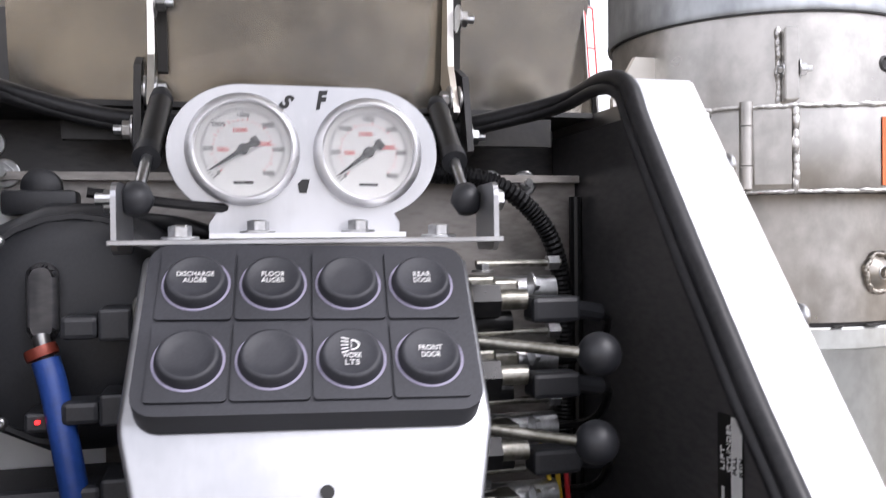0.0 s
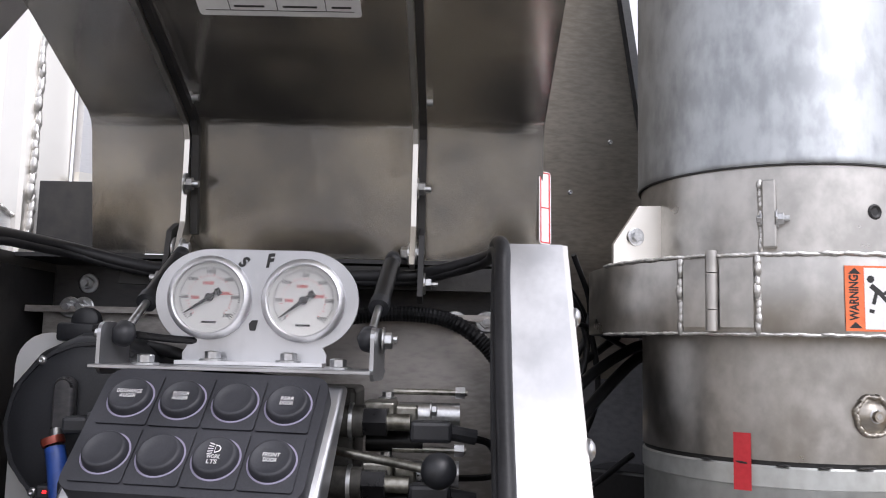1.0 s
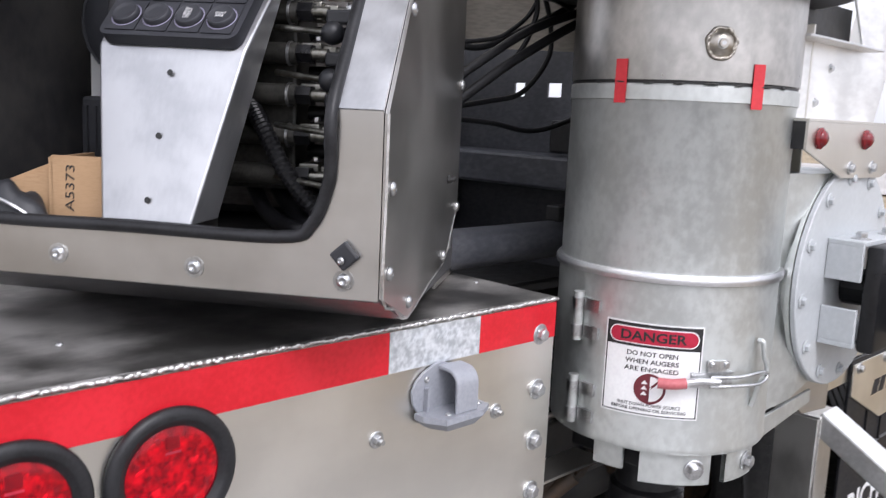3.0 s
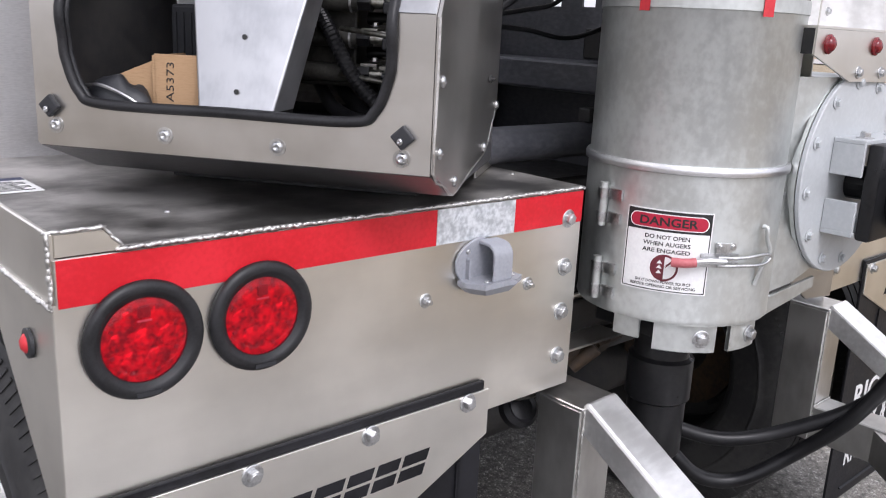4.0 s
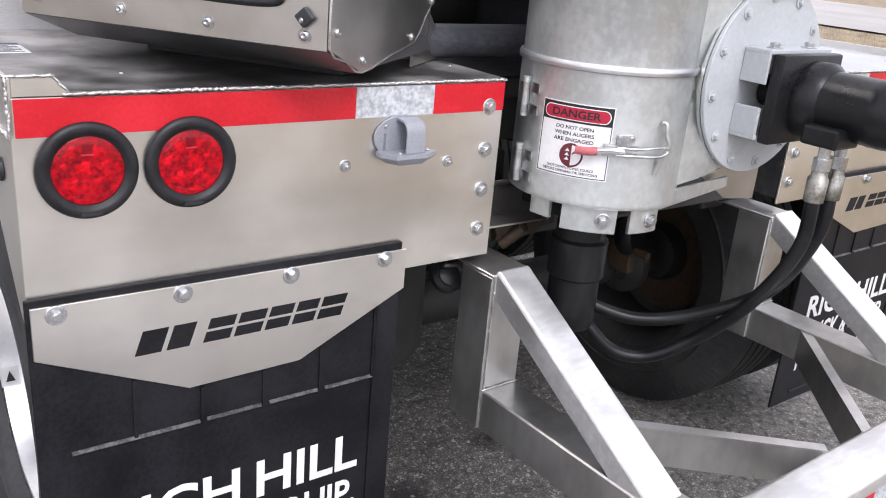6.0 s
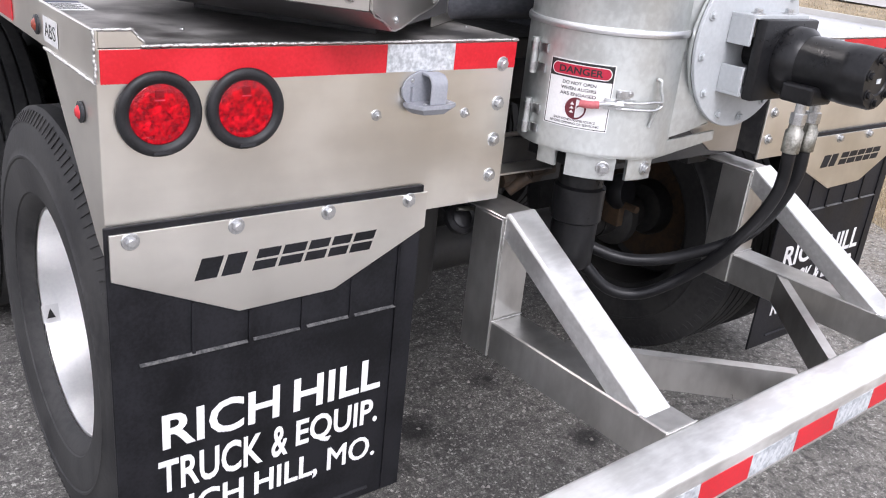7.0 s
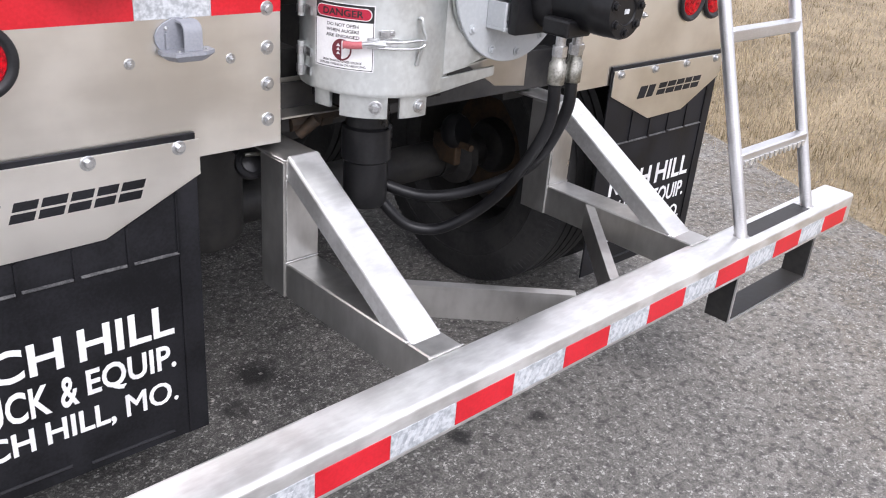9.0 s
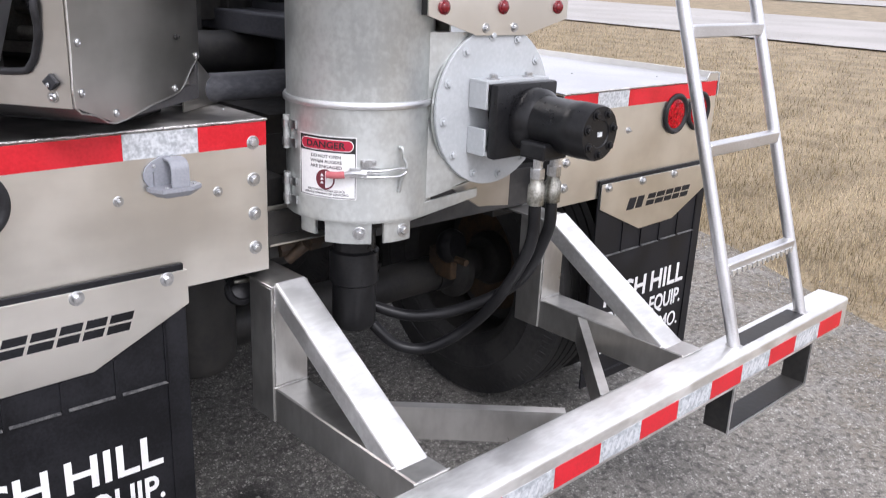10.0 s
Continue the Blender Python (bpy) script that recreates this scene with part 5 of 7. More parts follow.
for xa, ya, xb, yb, wd in strokes:
    run = math.hypot(xb - xa, yb - ya)
    bars.append(block(0, run, -wd / 2, wd / 2, 0, 0.0002, 0, Matrix.Translation((xa, ya, 0)) @ Matrix.Rotation(math.atan2(yb - ya, xb - xa), 4, "Z")))
on_warn(hull(*bars, prism(rounded(0.007, 0.007, 0.0034, 4, 0.024, 0.050), 0.0002)), 0.0009, INK, "pictogram")
on_warn(strips([(0.055 + 0.0045 * i, 0.010 + 0.002 * (i % 3), 0.0565 + 0.0045 * i, 0.055 - 0.003 * (i % 2)) for i in range(6)], 0.0002), 0.0009, INK, "print_lines")

# auger housing beside the tube
AX = (1.268, 1.262)
station(0.0106, 0.021, 0.0113)
housing = thing("auger_housing", (AX[0], 0.1, 1.09), "galvanised auger housing with a round bolted end plate", "auger housing")
part("casing", lathe([(0.170, 0.0), (0.170, 0.38), (0.160, 0.38), (0.160, 0.0)], 72, axis_pose((AX[0], -0.243, AX[1]), (0, 1, 0))), GALV, housing, smooth=40)
web = bmesh.new()
pl = [(1.006, -0.2125), (1.06, -0.214), (1.10, -0.226), (1.13, -0.241), (1.22, -0.241), (1.22, 0.10), (1.02, 0.10)]
lo = [1.048, 1.052, 1.066, 1.078, 1.10, 1.10, 1.05]
vb = [web.verts.new((x, y, z)) for (x, y), z in zip(pl, lo)]
vt = [web.verts.new((x, y, 1.428)) for x, y in pl]
web.faces.new(vb[::-1])
web.faces.new(vt)
for i in range(len(pl)):
    j = (i + 1) % len(pl)
    web.faces.new((vb[i], vb[j], vt[j], vt[i]))
part("side_cheek", web, GALV, housing, smooth=30)
part("bottom_flange", prism([(1.028, 1.018), (1.25, 1.046), (1.25, 1.068), (1.028, 1.054)], 0.006, flat_xz(-0.222), bevel=0.001), GALV, housing, "galvanised strap below the end plate")
part("flange_lip", prism([(1.03, -0.222), (1.25, -0.222), (1.25, -0.18), (1.04, -0.18)], 0.004, Matrix.Translation((0, 0, 0.842)) @ Matrix.Rotation(radians(-8), 4, "Y") @ Matrix.Translation((0, 0, 0.066))), GALV, housing)
part("weld_bead", weld([(1.008, -0.2128, 1.05), (1.008, -0.2128, 1.428)], 0.0016), GALV, housing, smooth=60)
part("end_plate", lathe([(0, 0), (0.178, 0), (0.1795, 0.0015), (0.1795, 0.0075), (0.178, 0.009), (0, 0.009)], 80, axis_pose((AX[0], -0.244, AX[1]), (0, -1, 0))), PAINT_GREY, housing, "grey round end plate", smooth=40)
part("support_plate", prism([(1.18, 1.10), (1.18, 1.075), (1.28, 1.012), (1.385, 1.0), (1.385, 1.10)], 0.006, flat_xz(-0.20), bevel=0.001), ALU_CAB, housing, "aluminium plate below the end plate")
part("end_flange", lathe([(0.168, 0), (0.1795, 0), (0.1795, 0.007), (0.168, 0.007)], 80, axis_pose((AX[0], -0.236, AX[1]), (0, -1, 0)), closed=True), GALV, housing)
for i in range(12):
    a = radians(30 * i + 8)
    bolt(housing, (AX[0] + 0.160 * math.cos(a), -0.2535, AX[1] + 0.160 * math.sin(a)), me=BOLT_G, spin=i)
    bolt(housing, (AX[0] + 0.174 * math.cos(a), -0.225, AX[1] + 0.160 * math.sin(a)), (0, 1, 0), BOLT_S, spin=i)
part("motor_mount", hull(block(1.183, 1.385, -0.3075, -0.2535, 1.165, 1.173, 0.001, segments=1), block(1.183, 1.190, -0.3075, -0.2535, 1.1725, 1.225, 0.001, segments=1)), PAINT_GREY, housing, "grey bracket carrying the motor")
mount = part("motor_mount", hull(block(1.183, 1.385, -0.3075, -0.2535, 1.322, 1.330, 0.001, segments=1), block(1.183, 1.190, -0.3075, -0.2535, 1.268, 1.3225, 0.001, segments=1)), PAINT_GREY, housing, "grey bracket carrying the motor")
part("coupling", rod(0.03, (1.275, -0.33, 1.247), (1.275, -0.255, 1.247), 20), BLACK, housing)
for x in (1.222, 1.335):
    bolt(mount, (x, -0.288, 1.330), (0, 0, 1), BOLT_L)
    bolt(mount, (x, -0.288, 1.165), (0, 0, -1), BOLT_M)

station(0.012, 0.049, 0.006)
motor = thing("hydraulic_motor", (1.282, -0.45, 1.19), "black painted hydraulic motor on the auger end plate", "motor")
part("flange", block(1.190, 1.385, -0.362, -0.336, 1.165, 1.330, 0.006), BLACK, motor, smooth=40)
part("shoulder", lathe([(0.072, 0), (0.072, 0.03), (0.060, 0.045), (0.05, 0.045)], 40, axis_pose((1.300, -0.3625, 1.247), (0, -1, 0))), BLACK, motor, smooth=40)
part("body", lathe([(0.0, 0.04), (0.0595, 0.04), (0.0595, 0.130), (0.0605, 0.132), (0.0605, 0.160), (0.0595, 0.162), (0.0595, 0.190), (0.057, 0.196), (0.030, 0.197), (0.028, 0.194), (0, 0.194)], 48, axis_pose((1.300, -0.362, 1.247), (0, -1, 0))), BLACK, motor, smooth=35)
part("port_block", block(1.226, 1.306, -0.472, -0.400, 1.178, 1.215, 0.006), BLACK, motor)
for i in range(7):
    a = radians(360 / 7 * i + 12)
    bolt(motor, (1.300 + 0.044 * math.cos(a), -0.5585, 1.247 + 0.044 * math.sin(a)), me=bolt_mesh("cap_screw", 0.0062, BLACK), name="cap_screw")
part("rating_plate", block(1.294, 1.310, -0.5568, -0.5560, 1.240, 1.250), SILVER_TAPE, motor)
for x in (1.258, 1.372):
    bolt(motor, (x, -0.362, 1.247), me=BOLT_M)

for k, (fx, fy) in enumerate(((1.240, -0.447), (1.292, -0.449))):
    h = thing("hydraulic_hose", (fx, fy, 1.1), "black hydraulic hose with crimped zinc fitting below the motor", "hose", "motor hoses")
    part("adapter", hull(rod(0.011, (fx, fy, 1.150), (fx, fy, 1.185), 14), prism([(0.016 * math.cos(radians(60 * i)), 0.016 * math.sin(radians(60 * i))) for i in range(6)], 0.022, Matrix.Translation((fx, fy, 1.137)))), ZINC, h)
    part("crimp_ferrule", lathe([(0.012, 0), (0.0185, 0.003), (0.019, 0.046), (0.015, 0.051), (0.0145, 0.062), (0, 0.062)], 20, Matrix.Translation((fx, fy, 1.075))), FITTING, h, smooth=40)
    if k == 0:
        way = [(fx, fy, 1.09), (fx - 0.002, fy + 0.005, 0.98), (fx - 0.018, fy + 0.07, 0.845), (1.215, -0.29, 0.74), (1.155, -0.22, 0.675), (1.095, -0.17, 0.676), (1.05, -0.13, 0.725), (1.02, -0.07, 0.80)]
    else:
        way = [(fx, fy, 1.09), (fx - 0.002, fy + 0.005, 1.00), (fx - 0.030, fy + 0.06, 0.872), (1.20, -0.27, 0.782), (1.12, -0.19, 0.757), (1.05, -0.12, 0.778), (1.01, -0.07, 0.81)]
    part("hose", cable(way, 0.0138, 14, 10), HOSE, h, smooth=60)

station(0.007, -0.007, 0.008)
lower = thing("lower_motor", (1.0, -0.05, 0.75), "black gearbox motor hanging below the discharge tube", "motor")
part("body", lathe([(0, 0.74), (0.045, 0.74), (0.052, 0.75), (0.052, 0.85), (0.058, 0.855), (0.058, 0.93), (0.05, 0.935), (0.05, 1.0), (0, 1.0)], 32, Matrix.Translation((1.0, -0.06, 0))), BLACK, lower, smooth=40)
part("mounting_bar", block(0.90, 1.16, -0.13, 0.02, 0.995, 1.033, 0.003), BLACK, lower)
for a0, a1, ab, z0 in ((205, 243, 233.5, 0.985), (179, 196, None, 0.998), (253, 279, 270.5, 0.985)):
    ear = part("clamp_ear", lathe([(0.148, z0), (0.155, z0), (0.1565, z0 + 0.0015), (0.1565, 1.036), (0.148, 1.036)], 8, TM, closed=True, sweep=a1 - a0, start=a0), GALV, tube, "clamp ear with a bolt" if ab else "clamp ear", smooth=40)
    if ab:
        bolt(ear, on_tube(ab, 0.1568, 1.010), on_tube(ab, 1, 0) - on_tube(ab, 0, 0), BOLT_L)

station(-0.0161, 0.0187, 0.0003)
bar = thing("marker_light_bar", (1.296, -0.25, 1.43), "folded aluminium bar with three small red lights", "light bar")
part("face_plate", prism([(1.078, 1.475), (1.218, 1.433), (1.375, 1.431), (1.514, 1.466), (1.514, 1.515), (1.078, 1.515)], 0.004, flat_xz(-0.2535)), ALU, bar)
part("top_plate", block(1.078, 1.514, -0.2575, -0.17, 1.5155, 1.5195), ALU, bar)
# End return is near-black, unlike the aluminium face and top.
part("end_return", block(1.078, 1.082, -0.253, -0.17, 1.476, 1.515), DARK, bar, "near-black end return")
for x in (1.120, 1.296, 1.478):
    l = part("lamp", lathe([(0.0125, 0), (0.0125, 0.004), (0.011, 0.008), (0.006, 0.011), (0, 0.0115)], 20, axis_pose((x, -0.2576, 1.492), (0, -1, 0))), LAMP_RED, bar, "small round red lamp", smooth=50)
    part("lamp_ring", lathe([(0.0125, 0), (0.0155, 0), (0.0155, 0.003), (0.0125, 0.005)], 20, axis_pose((x, -0.2576, 1.492), (0, -1, 0)), closed=True), LAMP_RED, l)
for x in (1.245, 1.335):
    bolt(bar, (x, -0.2576, 1.448), me=BOLT_M)
back = thing("tube_support", (1.27, -0.2, 1.43), "folded aluminium support plates behind the tube collar", "bracket")
part("side_plate", block(1.186, 1.190, -0.205, 0.10, 1.43, 1.66), ALU, back)
part("rear_plate", prism([(1.10, 1.485), (1.464, 1.50), (1.59, 1.765), (1.411, 1.769), (1.333, 1.80), (1.333, 1.716), (1.389, 1.640), (1.10, 1.634)], 0.004, flat_xz(-0.200), bevel=0.0006), BUMPER, back)
part("shelf", block(1.10, 1.389, -0.238, -0.2045, 1.634, 1.638, 0.001, segments=1), ALU_BRIGHT, back)
part("edge_return", prism([(-0.20, 1.504), (-0.12, 1.50), (-0.12, 1.76), (-0.20, 1.764)], 0.004, Matrix.Translation((1.46, 0, 0)) @ Matrix.Shear("XY", 4, (0.46, 0)) @ Matrix.Translation((-1.505 * 0.46, 0, 0)) @ flat_yz(0)), ALU, back)
# Dark sheet added to stand for the darkness in the notch behind the collar.
part("dark_inner_sheet", block(1.10, 1.40, -0.175, -0.17, 1.638, 1.705), DARK, back)
for x, z in ((1.262, 1.60), (1.215, 1.545)):
    bolt(back, (x, -0.204, z), me=BOLT_S)

# ---- chassis parts behind ----
station()
ch = thing("chassis", (1.3, 1.0, 0.9), "grimy black chassis members and added dark sheets behind the tail frame", "chassis")
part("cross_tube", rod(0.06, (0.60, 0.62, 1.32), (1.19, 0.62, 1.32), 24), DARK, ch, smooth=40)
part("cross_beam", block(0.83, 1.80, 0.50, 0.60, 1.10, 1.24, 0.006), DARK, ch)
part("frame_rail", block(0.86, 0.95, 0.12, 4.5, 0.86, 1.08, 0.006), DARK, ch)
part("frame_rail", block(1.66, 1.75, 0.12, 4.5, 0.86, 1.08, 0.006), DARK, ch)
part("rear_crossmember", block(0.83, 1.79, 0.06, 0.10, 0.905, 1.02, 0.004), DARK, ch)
# Sheet added at the far end to keep the underside dark.
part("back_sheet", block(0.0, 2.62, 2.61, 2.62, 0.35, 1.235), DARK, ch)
# Unseen box added to block light from the ground under the truck.
part("unseen_light_block", block(0.02, 2.60, 2.63, 9.0, 0.42, 1.235), DARK, ch)
# Dark sheet added to fill bright gaps where only darkness belongs.
part("dark_backing", block(0.50, 1.19, 0.80, 0.81, 0.90, 1.66), DARK, ch)
# Two unseen sheets added to keep sky light out from above.
part("light_block_sheet", block(0.83, 1.79, 0.83, 2.6, 1.215, 1.222), DARK, ch)
part("light_block_sheet", block(0.96, 1.65, 0.22, 0.79, 1.205, 1.212), DARK, ch)
# Another dark fill sheet, lower down.
part("lower_dark_backing", block(1.20, 1.95, 0.80, 0.81, 0.90, 1.235), DARK, ch)
web_y = [(0.08, 0.307), (0.342, 0.400), (0.428, 0.95)]
for a, b in web_y:
    part("side_web", block(1.20, 1.206, a, b, 1.20, 1.72), CHASSIS_GREY, ch, "dark grey web plate behind the tube")
for a, b in ((0.307, 0.342), (0.400, 0.428)):
    part("side_web", block(1.20, 1.206, a, b, 1.20, 1.544), CHASSIS_GREY, ch, "dark grey web plate behind the tube")
    part("side_web", block(1.20, 1.206, a, b, 1.571, 1.72), CHASSIS_GREY, ch, "dark grey web plate behind the tube")
part("box_beam", block(1.08, 1.198, 0.10, 0.85, 1.375, 1.435, 0.006), CHASSIS_GREY, ch, "dark grey box beam")
part("junction_box", block(1.10, 1.198, 0.13, 0.25, 1.44, 1.50, 0.005), BLACK, ch)
part("cross_pipe", rod(0.033, (0.70, 0.20, 1.290), (1.195, 0.20, 1.290), 28), CHASSIS_GREY, ch, "dark bluish cross pipe", smooth=40)
part("spacer_block", block(1.06, 1.10, 0.185, 0.215, 1.322, 1.350, 0.003), DARK, ch)
part("angle_plate", hull(block(0.826, 0.985, 0.004, 0.075, 0.957, 0.962, 0.001, segments=1), block(0.826, 0.985, 0.071, 0.076, 0.962, 1.03, 0.001, segments=1)), ALU, ch, "bare aluminium angle below the tube")
part("hydraulic_fitting", hull(rod(0.020, (0.88, 0.06, 0.925), (0.955, 0.055, 0.935), 8), rod(0.026, (0.955, 0.055, 0.935), (0.985, 0.053, 0.938), 6), rod(0.014, (0.90, 0.05, 0.90), (0.93, 0.02, 0.94), 10), rod(0.017, (0.985, 0.053, 0.938), (1.03, 0.05, 0.943), 12)), RUST, ch, "grimy hydraulic fitting", smooth=40)
part("air_coupling", hull(lathe([(0.0, 0.0), (0.030, 0.0), (0.036, 0.006), (0.036, 0.022), (0.028, 0.030), (0.022, 0.026), (0.014, 0.028), (0, 0.028)], 24, axis_pose((0.782, 0.075, 0.838), (-0.15, -0.75, 0.5))), rod(0.010, (0.782, 0.075, 0.838), (0.80, 0.20, 0.86), 12)), RUBBER, ch, "round black air coupling", smooth=40)
part("coupling_clip", rod(0.005, (0.756, 0.050, 0.875), (0.800, 0.046, 0.872), 8), FITTING, ch)
part("air_tank", lathe([(0, 0), (0.09, 0.01), (0.11, 0.04), (0.11, 0.30), (0.09, 0.33), (0, 0.34)], 28, axis_pose((0.78, 0.32, 0.55), (0, 0, 1))), DARK, ch, smooth=40)
part("lift_bracket", hull(block(0.95, 1.02, 0.66, 0.72, 1.20, 1.62, 0.004), block(1.10, 1.16, 0.66, 0.72, 1.20, 1.62, 0.004), block(0.95, 1.4, 0.70, 0.74, 1.40, 1.48, 0.004)), DARK, ch)
for r, pts in (
        (0.0075, [(0.70, 0.13, 1.500), (0.785, 0.13, 1.549), (0.865, 0.13, 1.592), (1.005, 0.125, 1.658), (1.06, 0.115, 1.665)]),
        (0.0070, [(0.70, 0.14, 1.530), (0.798, 0.14, 1.585), (0.899, 0.14, 1.636), (1.013, 0.13, 1.675), (1.06, 0.12, 1.680)]),
        (0.0042, [(0.70, 0.16, 1.780), (0.827, 0.16, 1.765), (0.889, 0.16, 1.740), (0.925, 0.16, 1.706), (0.936, 0.16, 1.665), (0.905, 0.165, 1.603), (0.84, 0.17, 1.560)]),
        (0.0036, [(0.70, 0.16, 1.716), (0.827, 0.16, 1.709), (0.922, 0.155, 1.701), (1.018, 0.15, 1.679), (1.06, 0.14, 1.665)]),
        (0.0042, [(0.70, 0.17, 1.505), (0.838, 0.17, 1.524), (0.923, 0.17, 1.542), (0.983, 0.17, 1.598), (0.987, 0.17, 1.646), (0.964, 0.17, 1.699), (0.924, 0.17, 1.737), (0.84, 0.17, 1.79)]),
        (0.0036, [(0.70, 0.17, 1.600), (0.839, 0.17, 1.618), (0.890, 0.17, 1.637), (0.933, 0.165, 1.674), (0.945, 0.16, 1.73), (0.90, 0.16, 1.79)]),
        (0.0045, [(0.70, 0.20, 1.500), (0.878, 0.20, 1.492), (1.002, 0.20, 1.481), (1.145, 0.19, 1.519)]),
        (0.0055, [(0.70, 0.19, 1.640), (0.82, 0.19, 1.605), (0.93, 0.185, 1.640), (1.03, 0.16, 1.690)])):
    h = thing("hydraulic_hose", pts[1], "black hydraulic hose running from the cabinet behind the tube", "hose", "cabinet hoses")
    part("hose", cable(pts, r, 12, 8), HOSE, h, smooth=60)

# ---- tank body behind the cabinet ----
tank = thing("tank_body", (1.0, 0.6, 1.5), "sheet aluminium tank body rising behind the cabinet", "tank")
WN = Vector((-0.70, -0.65, -0.28)).normalized()
WH, WE = Vector((-0.682, 0.731, 0.0)), Vector((-0.371, 0.0, 0.928))
WALL_M = Matrix(((WH.x, WE.x, WN.x, 1.115), (WH.y, WE.y, WN.y, 0.17), (WH.z, WE.z, WN.z, 2.0), (0, 0, 0, 1)))
part("rear_wall", prism([(0.0, -0.40), (0.74, -0.40), (0.74, 1.4), (0.0, 1.4)], 0.006, WALL_M), ALU_TANK, tank)
part("edge_flange", block(-0.006, 0.0, -0.40, 1.4, -0.030, 0.009, 0, WALL_M), ALU_SHADED, tank)
part("edge_strip", block(-0.030, -0.007, -0.30, 1.4, -0.030, -0.026, 0, WALL_M), ALU_BRIGHT, tank)
for a, b in ((0.045, -0.02), (0.05, 0.20), (0.048, 0.42), (0.12, -0.10), (0.30, 0.05)):
    bolt(tank, WALL_M @ Vector((a, b, 0.006)), WN, SCREW_S, name="rivet")
part("post", block(0.415, 0.475, 0.60, 0.66, 1.25, 3.2, 0.004, segments=1), ALU, tank)
part("post_lip", block(0.476, 0.500, 0.585, 0.60, 1.25, 3.2), ALU_BRIGHT, tank)
part("weld_bead", weld([(0.428, 0.598, 1.78), (0.428, 0.598, 2.4)], 0.008, 0.010), WELD, tank, smooth=60)
part("weld_bead", weld([(0.51, 0.60, 1.80), (0.51, 0.60, 2.3)], 0.008, 0.010), WELD, tank, smooth=60)
part("low_sheet", prism([(-0.9, 1.25), (0.41, 1.25), (0.425, 1.80), (0.35, 1.845), (-0.9, 2.35)], 0.006, flat_xz(0.62)), ALU_BRIGHT, tank)
part("weld_bead", weld([(0.425, 0.612, 1.80), (0.35, 0.612, 1.845), (-0.2, 0.612, 2.066)], 0.005, 0.007), WELD, tank, smooth=60)
part("strap_bar", block(0.47, 0.60, 0.575, 0.585, 1.845, 1.862), ALU, tank)
bolt(tank, (0.459, 0.598, 1.818))
bolt(tank, (0.50, 0.598, 1.852))
part("front_sheet", block(0.0, 1.0, 2.585, 2.60, DECK, 1.42, 0.002, segments=1), ALU_BRIGHT, tank)
part("front_rail", block(0.0, 1.0, 2.55, 2.584, 1.40, 1.44, 0.003, segments=1), ALU_SHADED, tank)

# ---- control cabinet ----
BO = Vector((0.272, 0.017, 1.334))
BANG = radians(-53.5)
MB = Matrix.Translation(BO) @ Matrix.Rotation(BANG, 4, "Z")
M3 = MB.to_3x3()


def B(u, v, w):
    return MB @ Vector((u, v, w))


def bdir(u, v, w):
    return M3 @ Vector((u, v, w))


def flat_uw(v):
    return MB @ flat_xz(v)


def flat_vw(u):
    return MB @ flat_yz(u)


SLOPE = Vector((0, 0.19, 0.247)).normalized()
SN = Vector((1, 0, 0)).cross(SLOPE)


def flat_slope(h=0.0):
    o = Vector((0, 0, 0.16)) + SN * h
    m = Matrix(((1, SLOPE.x, SN.x, o.x), (0, SLOPE.y, SN.y, o.y), (0, SLOPE.z, SN.z, o.z), (0, 0, 0, 1)))
    return MB @ m


station(-0.0077, -0.0028, 0.009, -0.88, (0.346, 0.096, 1.53))
cab = thing("control_cabinet", B(-0.06, 0.25, -0.085), "open aluminium control cabinet standing on the fender deck", "cabinet")
UL, UR, SL = -0.322, 0.187, 0.3116
IL, IR, IB = -0.279, 0.138, 0.036
rc = 0.05
right_fillet = [(IR, IB), (IR, IB + rc)] + [(IR - rc + rc * math.cos(radians(-10 * i)), IB + rc + rc * math.sin(radians(-10 * i))) for i in range(1, 9)] + [(IR - rc, IB)]
left_fillet = [(IL, IB), (IL + rc, IB)] + [(IL + rc + rc * math.cos(radians(270 - 10 * i)), IB + rc + rc * math.sin(radians(270 - 10 * i))) for i in range(1, 9)] + [(IL, IB + rc)]
part("sill", prism([(UL, -0.020), (UR, -0.020), (UR, IB), (UL, IB)], 0.004, flat_uw(0.004)), ALU_CAB, cab)
part("sill_corner", prism(right_fillet, 0.004, flat_uw(0.004)), ALU_CAB, cab)
part("sill_corner", prism(left_fillet, 0.004, flat_uw(0.004)), ALU_CAB, cab)
part("jamb", prism([(IR, IB), (UR, IB), (UR, 0.161), (IR, 0.161)], 0.004, flat_uw(0.004)), ALU_CAB, cab)
part("jamb", prism([(UL, IB), (IL, IB), (IL, 0.161), (UL, 0.161)], 0.004, flat_uw(0.004)), ALU_CAB, cab)
part("sloped_jamb", prism([(IR, 0), (UR, 0), (UR, SL), (IR, SL)], 0.004, flat_slope(-0.002)), CONSOLE, cab, "bright sloped edge of the opening")
part("sloped_jamb", prism([(UL, 0), (IL, 0), (IL, SL), (UL, SL)], 0.004, flat_slope(-0.002)), CONSOLE, cab, "bright sloped edge of the opening")
side = [(0.003, -0.018), (0.118, -0.062), (0.35, -0.034), (0.437, 0.030), (0.437, 0.408), (0.193, 0.408), (0.003, 0.158)]
sp = part("side_plate", prism(side, 0.004, flat_vw(UR + 0.0005)), ALU_CAB, cab)
